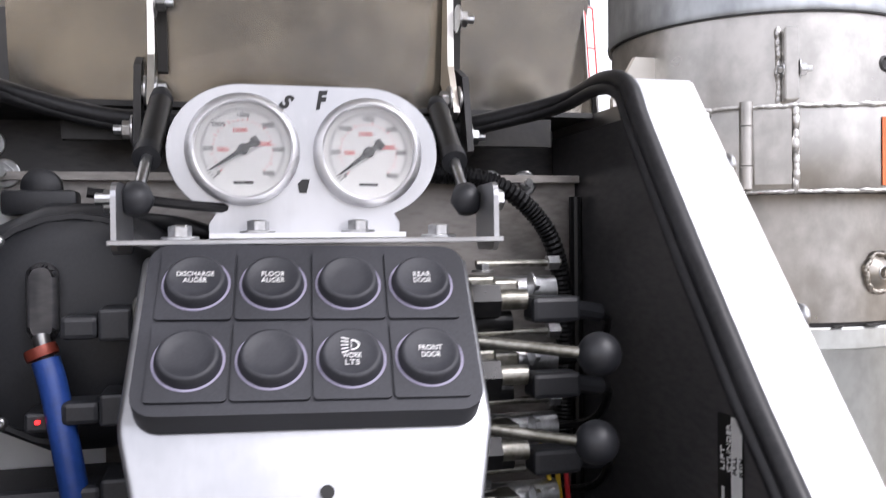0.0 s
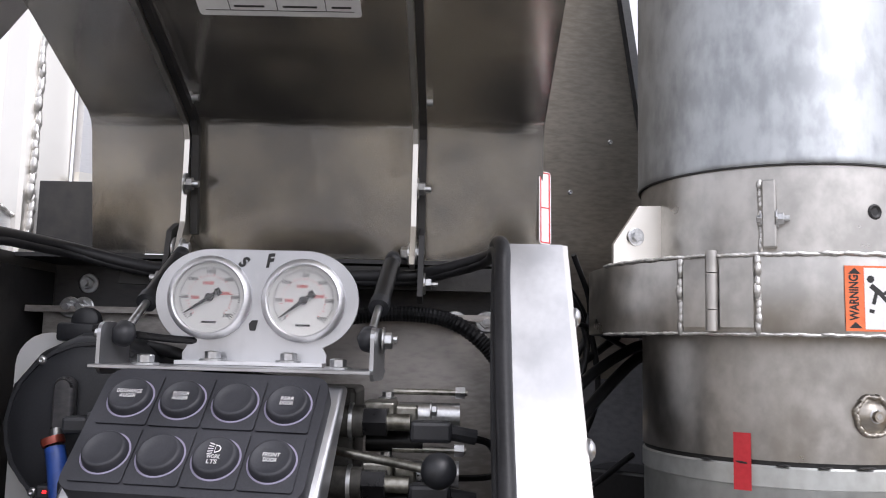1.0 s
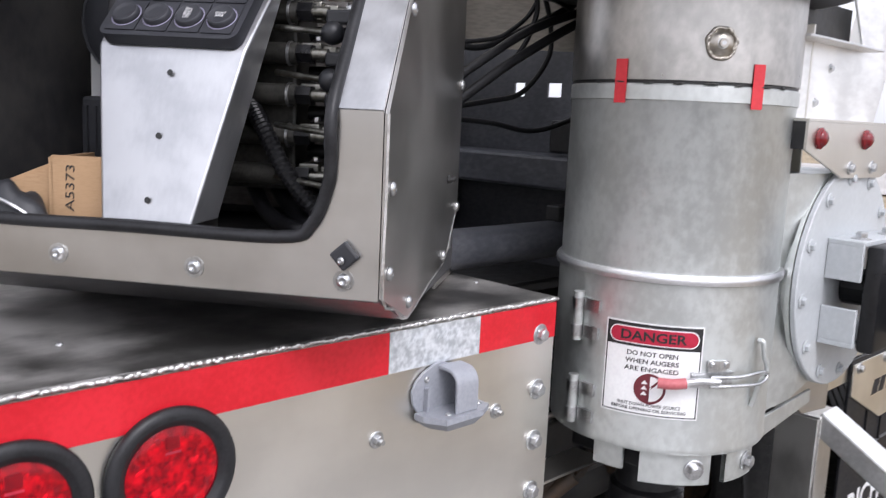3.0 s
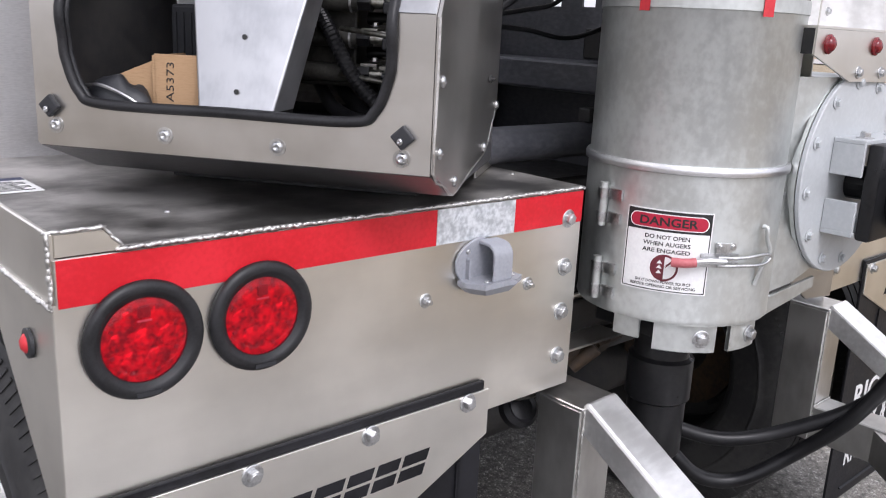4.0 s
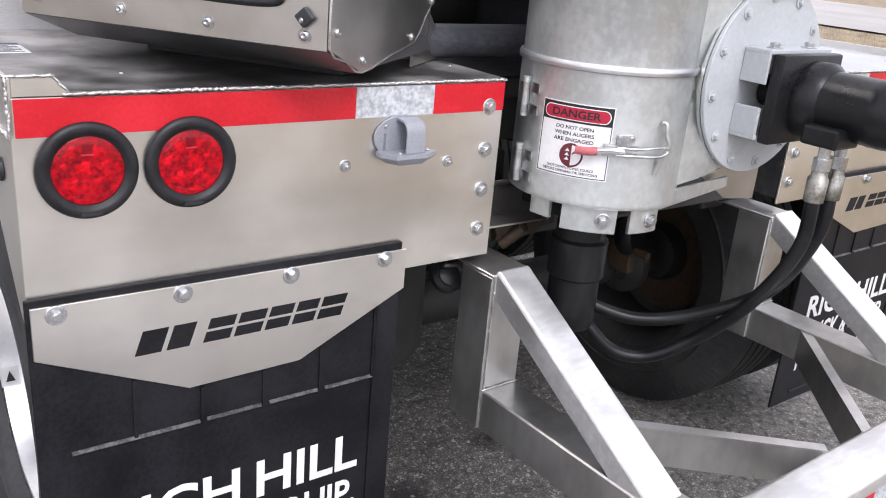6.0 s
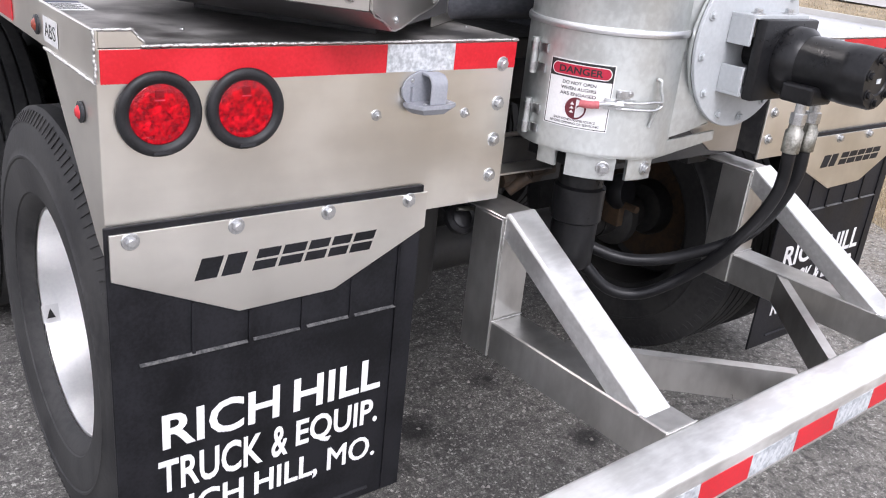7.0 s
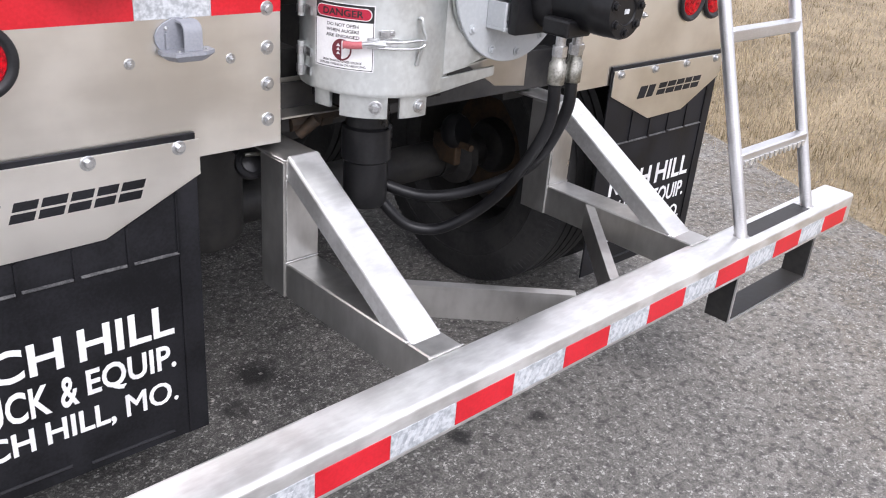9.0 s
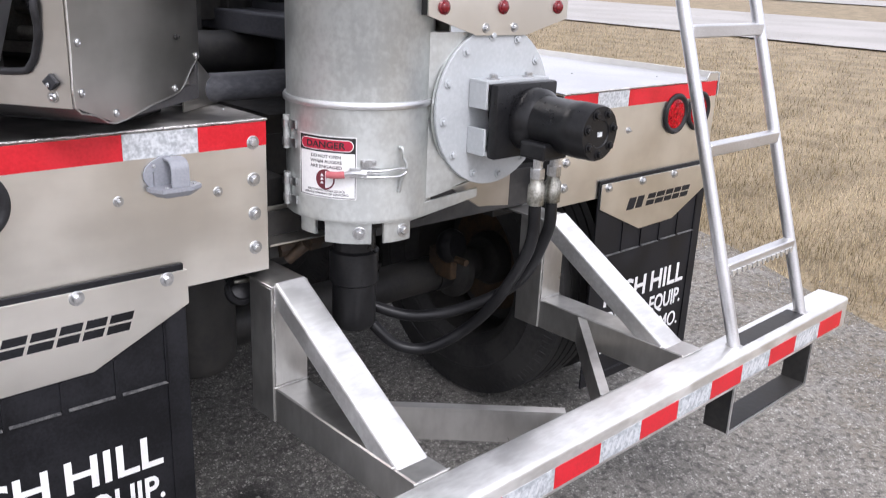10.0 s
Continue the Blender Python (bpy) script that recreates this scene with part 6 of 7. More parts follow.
part("edge_bead", cable([B(UR + 0.004, v, w) for v, w in ((0.003, 0.158), (0.003, 0.07), (0.003, -0.018), (0.06, -0.040), (0.118, -0.062), (0.24, -0.047), (0.35, -0.034), (0.40, 0.004), (0.437, 0.030))], 0.0016, 6, 3), WELD, sp)
part("side_plate", prism(side, 0.004, flat_vw(UL - 0.0045)), ALU_CAB, cab)
# Inner face is dark; the outer side plate is pale.
part("inner_face", prism([(0.012, 0.0), (0.42, 0.03), (0.42, 0.395), (0.195, 0.395), (0.012, 0.155)], 0.002, flat_vw(UR - 0.0035)), DARK_INTERIOR, cab)
# Bare metal face coloured near-black for the shade inside the cabinet.
part("inner_face", prism([(0.012, 0.0), (0.42, 0.03), (0.42, 0.395), (0.195, 0.395), (0.012, 0.155)], 0.002, flat_vw(UL + 0.001)), ALU_SHADED, cab, "bare inner face of the side plate, shade in its colour")
# Floor pan and back wall take the same dark interior colour.
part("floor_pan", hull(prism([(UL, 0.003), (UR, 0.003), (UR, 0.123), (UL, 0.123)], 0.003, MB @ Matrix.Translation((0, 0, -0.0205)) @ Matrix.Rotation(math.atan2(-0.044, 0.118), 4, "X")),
                       block(UL, UR, 0.115, 0.437, -0.060, -0.030, 0, MB)), DARK_INTERIOR, cab)
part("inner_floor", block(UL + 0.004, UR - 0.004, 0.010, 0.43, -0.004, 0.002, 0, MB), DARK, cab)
part("back_wall", block(UL, UR, 0.4275, 0.4375, -0.03, 0.404, 0, MB), DARK_INTERIOR, cab)
part("inner_panel", block(UL + 0.02, UR - 0.006, 0.365, 0.371, 0.02, 0.352, 0, MB), INNER, cab, "bare aluminium inner panel")
part("inner_rail", block(UL + 0.006, UR - 0.006, 0.355, 0.425, 0.352, 0.358, 0, MB), INNER, cab)
part("top_plate", prism([(UL, 0.340), (UR, 0.340), (UR, 0.437), (UL, 0.437)], 0.004, MB @ Matrix.Translation((0, 0, 0.4045))), ALU_SHADED, cab)
part("top_rail", prism([(-0.22, 0.380), (0.150, 0.380), (0.150, 0.402), (-0.22, 0.402)], 0.012, flat_uw(0.352)), DARK, cab)
# Dark panel added to close the bright gap behind the cabinet.
part("dark_gap_panel", block(-0.36, -0.24, 0.455, 0.461, 0.20, 0.500, 0, MB), DARK, cab)
part("mounting_base", block(UL + 0.06, UR - 0.07, 0.22, 0.40, -0.0885, -0.060, 0, MB), DARK, cab)
part("foot_bracket", prism([(0.40, -0.087), (0.56, -0.087), (0.56, -0.05), (0.45, 0.028), (0.40, 0.028)], 0.004, flat_vw(UR - 0.02)), ALU, cab, "aluminium foot bracket bolted to the deck")
for v, w in ((0.022, 0.087), (0.022, 0.004), (0.118, -0.044), (0.330, -0.026), (0.425, 0.030), (0.087, 0.262), (0.155, 0.350), (0.425, 0.20), (0.425, 0.38)):
    bolt(sp, B(UR + 0.0045, v, w), bdir(1, 0, 0), SCREW, name="screw")
bolt(sp, B(UR + 0.0045, 0.339, 0.075), bdir(1, 0, 0), bolt_mesh("stud", 0.005, DARK, washer=False, nut=True), name="stud")
for u, w in ((-0.147, 0.003), (0.0, 0.0), (0.153, -0.002), (-0.297, 0.006)):
    bolt(cab, B(u, 0, w), bdir(0, -1, 0), SCREW, name="screw")
    part("washer", lathe([(0.007, 0), (0.0105, 0), (0.0105, 0.0012), (0.007, 0.0012)], 18, axis_pose(B(u, -0.0002, w), bdir(0, -1, 0)), closed=True), ZINC, cab)
for u, w in ((0.155, 0.023), (-0.300, 0.030)):
    k = thing("latch_knob", B(u, -0.008, w), "black square quarter-turn latch on the cabinet sill", "latch", "cabinet latches")
    part("knob", block(-0.0105, 0.0105, -0.0105, 0.0105, 0.0, 0.009, 0.002, flat_uw(-0.0006) @ Matrix.Translation((u, w, 0)) @ Matrix.Rotation(radians(42), 4, "Z")), PLASTIC, k)
    place("screw", SCREW_S, k, at=axis_pose(B(u - 0.002, -0.011, w - 0.004), bdir(-0.3, -1, 0)))

# rubber seal round the opening
seal = thing("door_seal", B(-0.07, 0.0, IB), "black rubber bulb seal round the cabinet opening", "seal")


def prof(s):
    """Front profile: s below 0.16 is the upright part."""
    return (0.0, s) if s <= 0.16 else (SLOPE.y * (s - 0.16), 0.16 + SLOPE.z * (s - 0.16))


path = []
for u, s in ((-0.07, IB), (IR - 0.05, IB), (IR - 0.018, IB + 0.014), (IR - 0.003, IB + 0.05), (IR, 0.11), (IR, 0.16), (IR, 0.25), (IR, 0.34), (IR + 0.001, 0.43), (IR + 0.002, 0.466)):
    v, w = prof(s)
    path.append(B(u, v - 0.002, w))
path += [B(IR, 0.215, 0.411), B(IR - 0.006, 0.275, 0.406), B(IR - 0.06, 0.325, 0.395), B(0.05, 0.330, 0.392), B(-0.06, 0.330, 0.391), B(-0.16, 0.330, 0.393), B(-0.205, 0.328, 0.398), B(-0.25, 0.305, 0.408), B(IL + 0.010, 0.26, 0.411), B(IL, 0.215, 0.411)]
for u, s in ((IL, 0.466), (IL, 0.43), (IL, 0.34), (IL, 0.25), (IL, 0.16), (IL, 0.11), (IL + 0.003, IB + 0.05), (IL + 0.018, IB + 0.014), (IL + 0.05, IB), (-0.07, IB)):
    v, w = prof(s)
    path.append(B(u, v - 0.002, w))
part("bulb", cable(path, 0.0064, 12, 6), RUBBER, seal, smooth=60)
part("edge_grip", cable([p + bdir(0, 0.004, -0.002) + (B(-0.07, 0.15, 0.22) - p).normalized() * 0.0055 for p in path], 0.0042, 8, 4), RUBBER, seal, smooth=60)

# lid
lid = thing("cabinet_lid", B(-0.03, 0.34, 0.415), "raised polished aluminium cabinet lid with two bent ribs", "lid")
lid_w0, lid_w1, lid_l, lid_r = 0.412, 0.545, -0.258, 0.188
sheet_bm = bmesh.new()
prof_pts = [(0.366, lid_w0), (0.345, 0.530), (0.341, 0.540), (0.333, 0.5475), (0.24, 0.585), (0.10, 0.641), (-0.06, 0.705), (-0.075, 0.700), (-0.082, 0.69)]
rows_ = [[sheet_bm.verts.new((u, v, w)) for v, w in prof_pts] for u in (lid_l, lid_r)]
for i in range(len(prof_pts) - 1):
    sheet_bm.faces.new((rows_[0][i], rows_[1][i], rows_[1][i + 1], rows_[0][i + 1]))
bmesh.ops.solidify(sheet_bm, geom=sheet_bm.faces[:], thickness=0.003)
part("sheet", moved(sheet_bm, MB), ALU_LID, lid, smooth=35)
for u in (-0.158, 0.063):
    rib_o = [(0.322, 0.398), (0.352, 0.43), (0.338, 0.526), (0.332, 0.541), (0.10, 0.634), (-0.02, 0.682), (-0.026, 0.672), (0.10, 0.622), (0.322, 0.533), (0.329, 0.520), (0.329, 0.44), (0.312, 0.402)]
    rib = part("rib", prism(rib_o, 0.005, flat_vw(u - 0.0025)), ALU, lid, "flat bar rib bent to the lid")
    for v, w in ((0.333, 0.475), (0.318, 0.555), (0.17, 0.606)):
        bolt(rib, B(u + 0.003, v - 0.012, w), bdir(1, 0, 0), BOLT_N)
    bolt(rib, B(u - 0.003, 0.322, 0.413), bdir(-1, 0, 0), BOLT_M)
    bolt(rib, B(u + 0.003, 0.322, 0.413), bdir(1, 0, 0), BOLT_M)
    hin = part("hinge_arm", prism([(0.305, 0.372), (0.322, 0.366), (0.340, 0.385), (0.340, 0.44), (0.318, 0.43)], 0.005, flat_vw(u + 0.006 if u > 0 else u - 0.011)), ALU_SHADED, lid)
    bolt(hin, B(u + 0.0115 if u > 0 else u - 0.012, 0.322, 0.385), bdir(1 if u > 0 else -1, 0, 0), BOLT_N)
    # Dark strip along the right of each rib.
    part("dark_rib_strip", prism([(0.350, 0.43), (0.338, 0.53), (0.326, 0.543), (0.10, 0.634), (-0.02, 0.682), (-0.02, 0.675), (0.10, 0.627), (0.321, 0.537), (0.331, 0.525), (0.342, 0.43)], 0.007, flat_vw(u + 0.0035)), DARK, lid)
LV = Vector((0, -0.93, 0.37)).normalized()
LN = Vector((1, 0, 0)).cross(LV)
wing_m = MB @ Matrix(((1, LV.x, LN.x, 0), (0, LV.y, LN.y, 0.24), (0, LV.z, LN.z, 0.5835), (0, 0, 0, 1)))
part("wing", prism([(-0.2585, 0.038), (-0.2585, 0.33), (-0.60, 0.33), (-0.60, -0.12), (-0.50, -0.105), (-0.436, -0.085), (-0.400, -0.072), (-0.371, -0.057), (-0.344, -0.038), (-0.319, -0.019), (-0.290, 0.008)], 0.003, wing_m @ Matrix.Translation((0, 0, -0.0045))), ALU_LID, lid, "wide side of the lid with a curved edge")
for u0, s0, wd, ink in ((-0.330, 0.080, 0.080, NAVY), (-0.425, 0.050, 0.078, RED_INK)):
    sticker("lid_sticker", wd, 0.09, wing_m @ Matrix.Translation((u0, s0, 0.0005)), [(strips([(0.003, 0.003, wd - 0.003, 0.006), (0.003, 0.084, wd - 0.003, 0.087), (0.003, 0.003, 0.006, 0.087), (wd - 0.006, 0.003, wd - 0.003, 0.087)] + [(0.012, 0.014 + 0.012 * q, wd - 0.014, 0.018 + 0.012 * q) for q in range(5)], 0.0003), ink, "border_and_print")], "white sticker with a coloured border inside the lid")
lid_m = MB @ Matrix(((1, LV.x, LN.x, -0.112), (0, LV.y, LN.y, 0.203), (0, LV.z, LN.z, 0.5998), (0, 0, 0, 1)))
tab = [(0.006, 0.006, 0.128, 0.0066), (0.006, 0.020, 0.128, 0.0206), (0.006, 0.034, 0.128, 0.0346), (0.006, 0.048, 0.128, 0.0486), (0.026, 0.006, 0.0266, 0.06), (0.065, 0.006, 0.0656, 0.06), (0.105, 0.006, 0.1056, 0.06)]
tab += [(0.030, 0.010 + 0.014 * i, 0.055, 0.012 + 0.014 * i) for i in range(4)] + [(0.070, 0.010 + 0.014 * i, 0.098, 0.012 + 0.014 * i) for i in range(4)] + [(0.110, 0.010 + 0.014 * i, 0.126, 0.012 + 0.014 * i) for i in range(4)]
sticker("lid_chart", 0.134, 0.075, lid_m @ Matrix.Translation((0, 0, 0.0045)), [(strips(tab, 0.0003), INK, "table_lines")], "white printed chart stuck inside the cabinet lid")

edge_m = MB @ Matrix.Translation((0.184, 0.342, 0.428)) @ Matrix.Rotation(radians(-8), 4, "X") @ Matrix.Rotation(radians(24), 4, "Z") @ flat_xz(0)
sticker("edge_sticker", 0.013, 0.074, edge_m, [(strips([(0.001, 0.001, 0.012, 0.0022), (0.001, 0.0718, 0.012, 0.073), (0.001, 0.001, 0.0022, 0.073), (0.0105, 0.001, 0.012, 0.073), (0.001, 0.036, 0.012, 0.0372)], 0.0003), RED_INK, "red_border")], "narrow white sticker with a red border on the lid edge")

# gas struts
for u, s in ((-0.158, -1), (0.037, 1)):
    g = thing("gas_strut", B(u, 0.20, 0.335), "short black gas strut with ball ends holding the lid", "gas strut", "lid struts")
    a, b = B(u, 0.200, 0.331), B(-0.150 if s < 0 else 0.046, 0.305, 0.404)
    part("cylinder", rod(0.0078, a.lerp(b, 0.40), a.lerp(b, 0.95), 16), BLACK, g, smooth=40)
    part("rod", rod(0.0035, a, a.lerp(b, 0.42), 12), ZINC, g, smooth=40)
    part("end_cap", rod(0.0088, a.lerp(b, 0.36), a.lerp(b, 0.44), 16), PLASTIC, g, smooth=40)
    part("ball_socket", lathe([(0, -0.010), (0.007, -0.008), (0.010, 0), (0.007, 0.008), (0, 0.010)], 16, axis_pose(a, bdir(0, 0.4, 0.6))), PLASTIC, g, smooth=60)
    part("ball_socket", lathe([(0, -0.009), (0.006, -0.007), (0.008, 0), (0.006, 0.007), (0, 0.009)], 16, axis_pose(b, bdir(0, 0.4, 0.6))), PLASTIC, g, smooth=60)
    part("stud", rod(0.0035, a, a + bdir(0.022 * s, 0, 0), 10), ZINC, g)

# gauge panel
gp = thing("gauge_panel", B(-0.06, 0.2, 0.305), "bright aluminium gauge plate on a folded shelf", "gauge panel")
MG = MB @ Matrix.Translation((-0.06, 0.19, 0)) @ Matrix.Rotation(radians(-4.9), 4, "Z") @ Matrix.Translation((0.06, -0.19, 0))
part("shelf", prism([(-0.168, 0.155), (0.047, 0.155), (0.047, 0.222), (-0.168, 0.222)], 0.003, MG @ Matrix.Translation((0, 0, 0.3045)), bevel=0.0005), CONSOLE, gp)
for u in (-0.168, 0.044):
    part("shelf_end", prism(rounded(0.050, 0.040, 0.008, 4, 0.192, 0.3195), 0.003, MG @ flat_yz(u)), CONSOLE, gp)
out = []
for i in range(19):
    a = radians(-68 + 158 * i / 18)
    out.append((-0.0205 + 0.0455 * math.cos(a), 0.3615 + 0.0415 * math.sin(a)))
for i in range(19):
    a = radians(90 + 158 * i / 18)
    out.append((-0.098 + 0.0455 * math.cos(a), 0.3615 + 0.0415 * math.sin(a)))
out += [(-0.119, 0.317), (-0.1185, 0.3075), (-0.0005, 0.3075), (0.0, 0.317)]
part("face_plate", prism(out, 0.003, flat_uw(0.2285), bevel=0.0004), CONSOLE, gp)
part("fold", prism([(-0.1185, 0.205), (-0.0005, 0.205), (-0.0005, 0.2285), (-0.1185, 0.2285)], 0.003, MB @ Matrix.Translation((0, 0, 0.308))), ALU_BRIGHT, gp)
for u in (-0.090, -0.029):
    bolt(gp, B(u, 0.214, 0.311), bdir(0, 0, 1), BOLT_M)
for u in (-0.134, 0.015):
    bolt(gp, B(u, 0.185, 0.3075), bdir(0, 0, 1), BOLT_M)
for u in (-0.1695, 0.0485):
    bolt(gp, MG @ Vector((u, 0.196, 0.330)), bdir(-1 if u < 0 else 1, 0, 0), BOLT_M)
for txt, u, w, sz, rot in (("S", -0.0765, 0.3895, 0.0098, -24), ("F", -0.0530, 0.3880, 0.0115, 6)):
    part("cut_out_letter", moved(lettering(txt, sz * 0.75, sz, 0.0006, 0.35, bold=0.05), flat_uw(0.2252) @ Matrix.Translation((u, w, 0)) @ Matrix.Rotation(radians(rot), 4, "Z")), INK, gp)

part("cut_out_mark", prism([(-0.0640, 0.336), (-0.0595, 0.336), (-0.0575, 0.3445), (-0.0622, 0.3445), (-0.0650, 0.3415)], 0.0006, flat_uw(0.2252)), INK, gp)


def gauge(u, w, needle):
    g = thing("pressure_gauge", B(u, 0.222, w), "round pressure gauge with white dial and steel bezel", "gauge", "pressure gauges")
    m = flat_uw(0.2255) @ Matrix.Translation((u, w, 0))
    part("bezel", lathe([(0.0288, 0.002), (0.0288, 0.0075), (0.030, 0.0085), (0.0325, 0.0075), (0.0345, 0.004), (0.0345, 0.0)], 56, m), ALU_BRIGHT, g, smooth=50)
    part("case_back", lathe([(0, 0.0), (0.030, 0.0), (0.030, -0.03), (0, -0.03)], 32, m), BLACK, g)
    part("dial", lathe([(0, 0.0022), (0.0290, 0.0022)], 40, m), DIAL, g)
    ticks, red = [], []
    for i in range(61):
        a = radians(225 - 270 * i / 60)
        r0 = 0.0218 if i % 10 == 0 else 0.0235
        ticks.append(block(r0, 0.0255, -0.00022, 0.00022, 0.0023, 0.0025, 0, m @ Matrix.Rotation(a, 4, "Z")))
        if i % 2 == 0:
            red.append(block(0.0172, 0.0185 if i % 8 else 0.0195, -0.0002, 0.0002, 0.0023, 0.0025, 0, m @ Matrix.Rotation(a, 4, "Z")))
    part("scale", hull(*ticks), INK, g)
    part("inner_scale", hull(*red), RED_INK, g)
    for k, txt in enumerate(("0", "500", "1000", "1500", "2000", "2500", "3000")):
        a = radians(225 - 45 * k)
        wd = 0.0016 * len(txt)
        part("figure", moved(lettering(txt, wd * 1.15, 0.0028, 0.0002, bold=0.02), m @ Matrix.Translation((0.0208 * math.cos(a) - wd / 2, 0.0208 * math.sin(a) - 0.0012, 0.0023))), INK, g)
    for k, txt in ((1, "5000"), (3, "10000"), (5, "20000")):
        a = radians(225 - 45 * k * 0.93)
        wd = 0.0015 * len(txt)
        part("figure", moved(lettering(txt, wd * 1.15, 0.0028, 0.0002, bold=0.02), m @ Matrix.Translation((0.0125 * math.cos(a) - wd / 2, 0.0115 * math.sin(a) - 0.001, 0.0023))), RED_INK, g)
    part("maker_bar", block(-0.006, 0.006, -0.0212, -0.0195, 0.0023, 0.0025, 0, m), INK, g)
    nd = m @ Matrix.Rotation(radians(needle), 4, "Z")
    part("needle", hull(prism([(0.0, -0.0016), (0.0235, -0.0005), (0.0235, 0.0005), (0.0, 0.0016)], 0.0006, nd @ Matrix.Translation((0, 0, 0.0040))),
                        prism([(0.001, -0.0016), (0.001, 0.0016), (-0.006, 0.0016), (-0.007, 0.0034), (-0.0110, 0.0027), (-0.0110, -0.0027), (-0.007, -0.0034), (-0.006, -0.0016)], 0.0006, nd @ Matrix.Translation((0, 0, 0.0040))),
                        lathe([(0, 0.0058), (0.0034, 0.0058), (0.0034, 0.0030), (0, 0.0030)], 14, m)), INK, g)
    gl = part("glass", lathe([(0, 0.0066), (0.0289, 0.0066), (0.0289, 0.0072), (0, 0.0072)], 40, m), GLASS, g)
    gl.visible_shadow = False


gauge(-0.098, 0.3625, 213)
gauge(-0.0205, 0.3615, 217)

# console with keypad
KL = Matrix.Translation((-0.0684, 0.1224, 0.2528)) @ Matrix.Rotation(radians(-4.9), 4, "Z") @ Matrix.Rotation(radians(1.05), 4, "Y") @ Matrix.Rotation(radians(48.0), 4, "X")
con = thing("switch_console", B(-0.07, 0.1, 0.03), "tapered bright aluminium console standing in the cabinet", "console")
cv = [Vector((-0.122, 0.036, 0.036)), Vector((-0.021, 0.036, 0.036))] + [KL @ Vector(p) for p in ((0.089, -0.046, -0.001), (-0.089, -0.046, -0.001), (-0.089, 0.060, -0.001), (0.089, 0.060, -0.001))]
cb = bmesh.new()
f_ = [cb.verts.new(p) for p in cv]
bk = [cb.verts.new((p[0], max(p[1] + 0.05, 0.10) if i < 4 else p[1] + 0.02, p[2])) for i, p in enumerate(cv)]
cb.faces.new((f_[0], f_[1], f_[2], f_[3]))
cb.faces.new((f_[3], f_[2], f_[5], f_[4]))
cb.faces.new((f_[1], bk[1], bk[2], f_[2]))
cb.faces.new((f_[2], bk[2], bk[5], f_[5]))
cb.faces.new((f_[0], f_[3], bk[3], bk[0]))
cb.faces.new((f_[3], f_[4], bk[4], bk[3]))
cb.faces.new((f_[4], f_[5], bk[5], bk[4]))
bmesh.ops.bevel(cb, geom=[e for e in cb.edges if len(e.link_faces) == 2], offset=0.004, segments=3, affect="EDGES", profile=0.5)
part("shell", moved(cb, MB), CONSOLE, con, smooth=35)
for u, w in ((-0.066, 0.190), (-0.069, 0.124), (-0.0715, 0.058)):
    v = 0.034 + (w - 0.036) * 0.300
    part("screw_hole", lathe([(0, 0), (0.0034, 0)], 14, axis_pose(B(u, v - 0.0006, w), bdir(0, -0.987, 0.16))), INK, con)
part("pedestal", block(-0.12, -0.03, 0.06, 0.12, 0.002, 0.05, 0, MB), DARK, con)

KM = MB @ KL
pad = thing("keypad", KM @ Vector((0, 0, 0)), "black rubber keypad with eight round push buttons", "keypad")
kb = prism(rounded(0.164, 0.103, 0.012, 5, 0.0, 0.0035), 0.015, KM)
part("housing", kb, KEYPAD, pad, smooth=40)
labels = {(0, 1): ("DISCHARGE", "AUGER"), (1, 1): ("FLOOR", "AUGER"), (3, 1): ("REAR", "DOOR"), (2, 0): ("WORK", "LTS"), (3, 0): ("FRONT", "DOOR")}
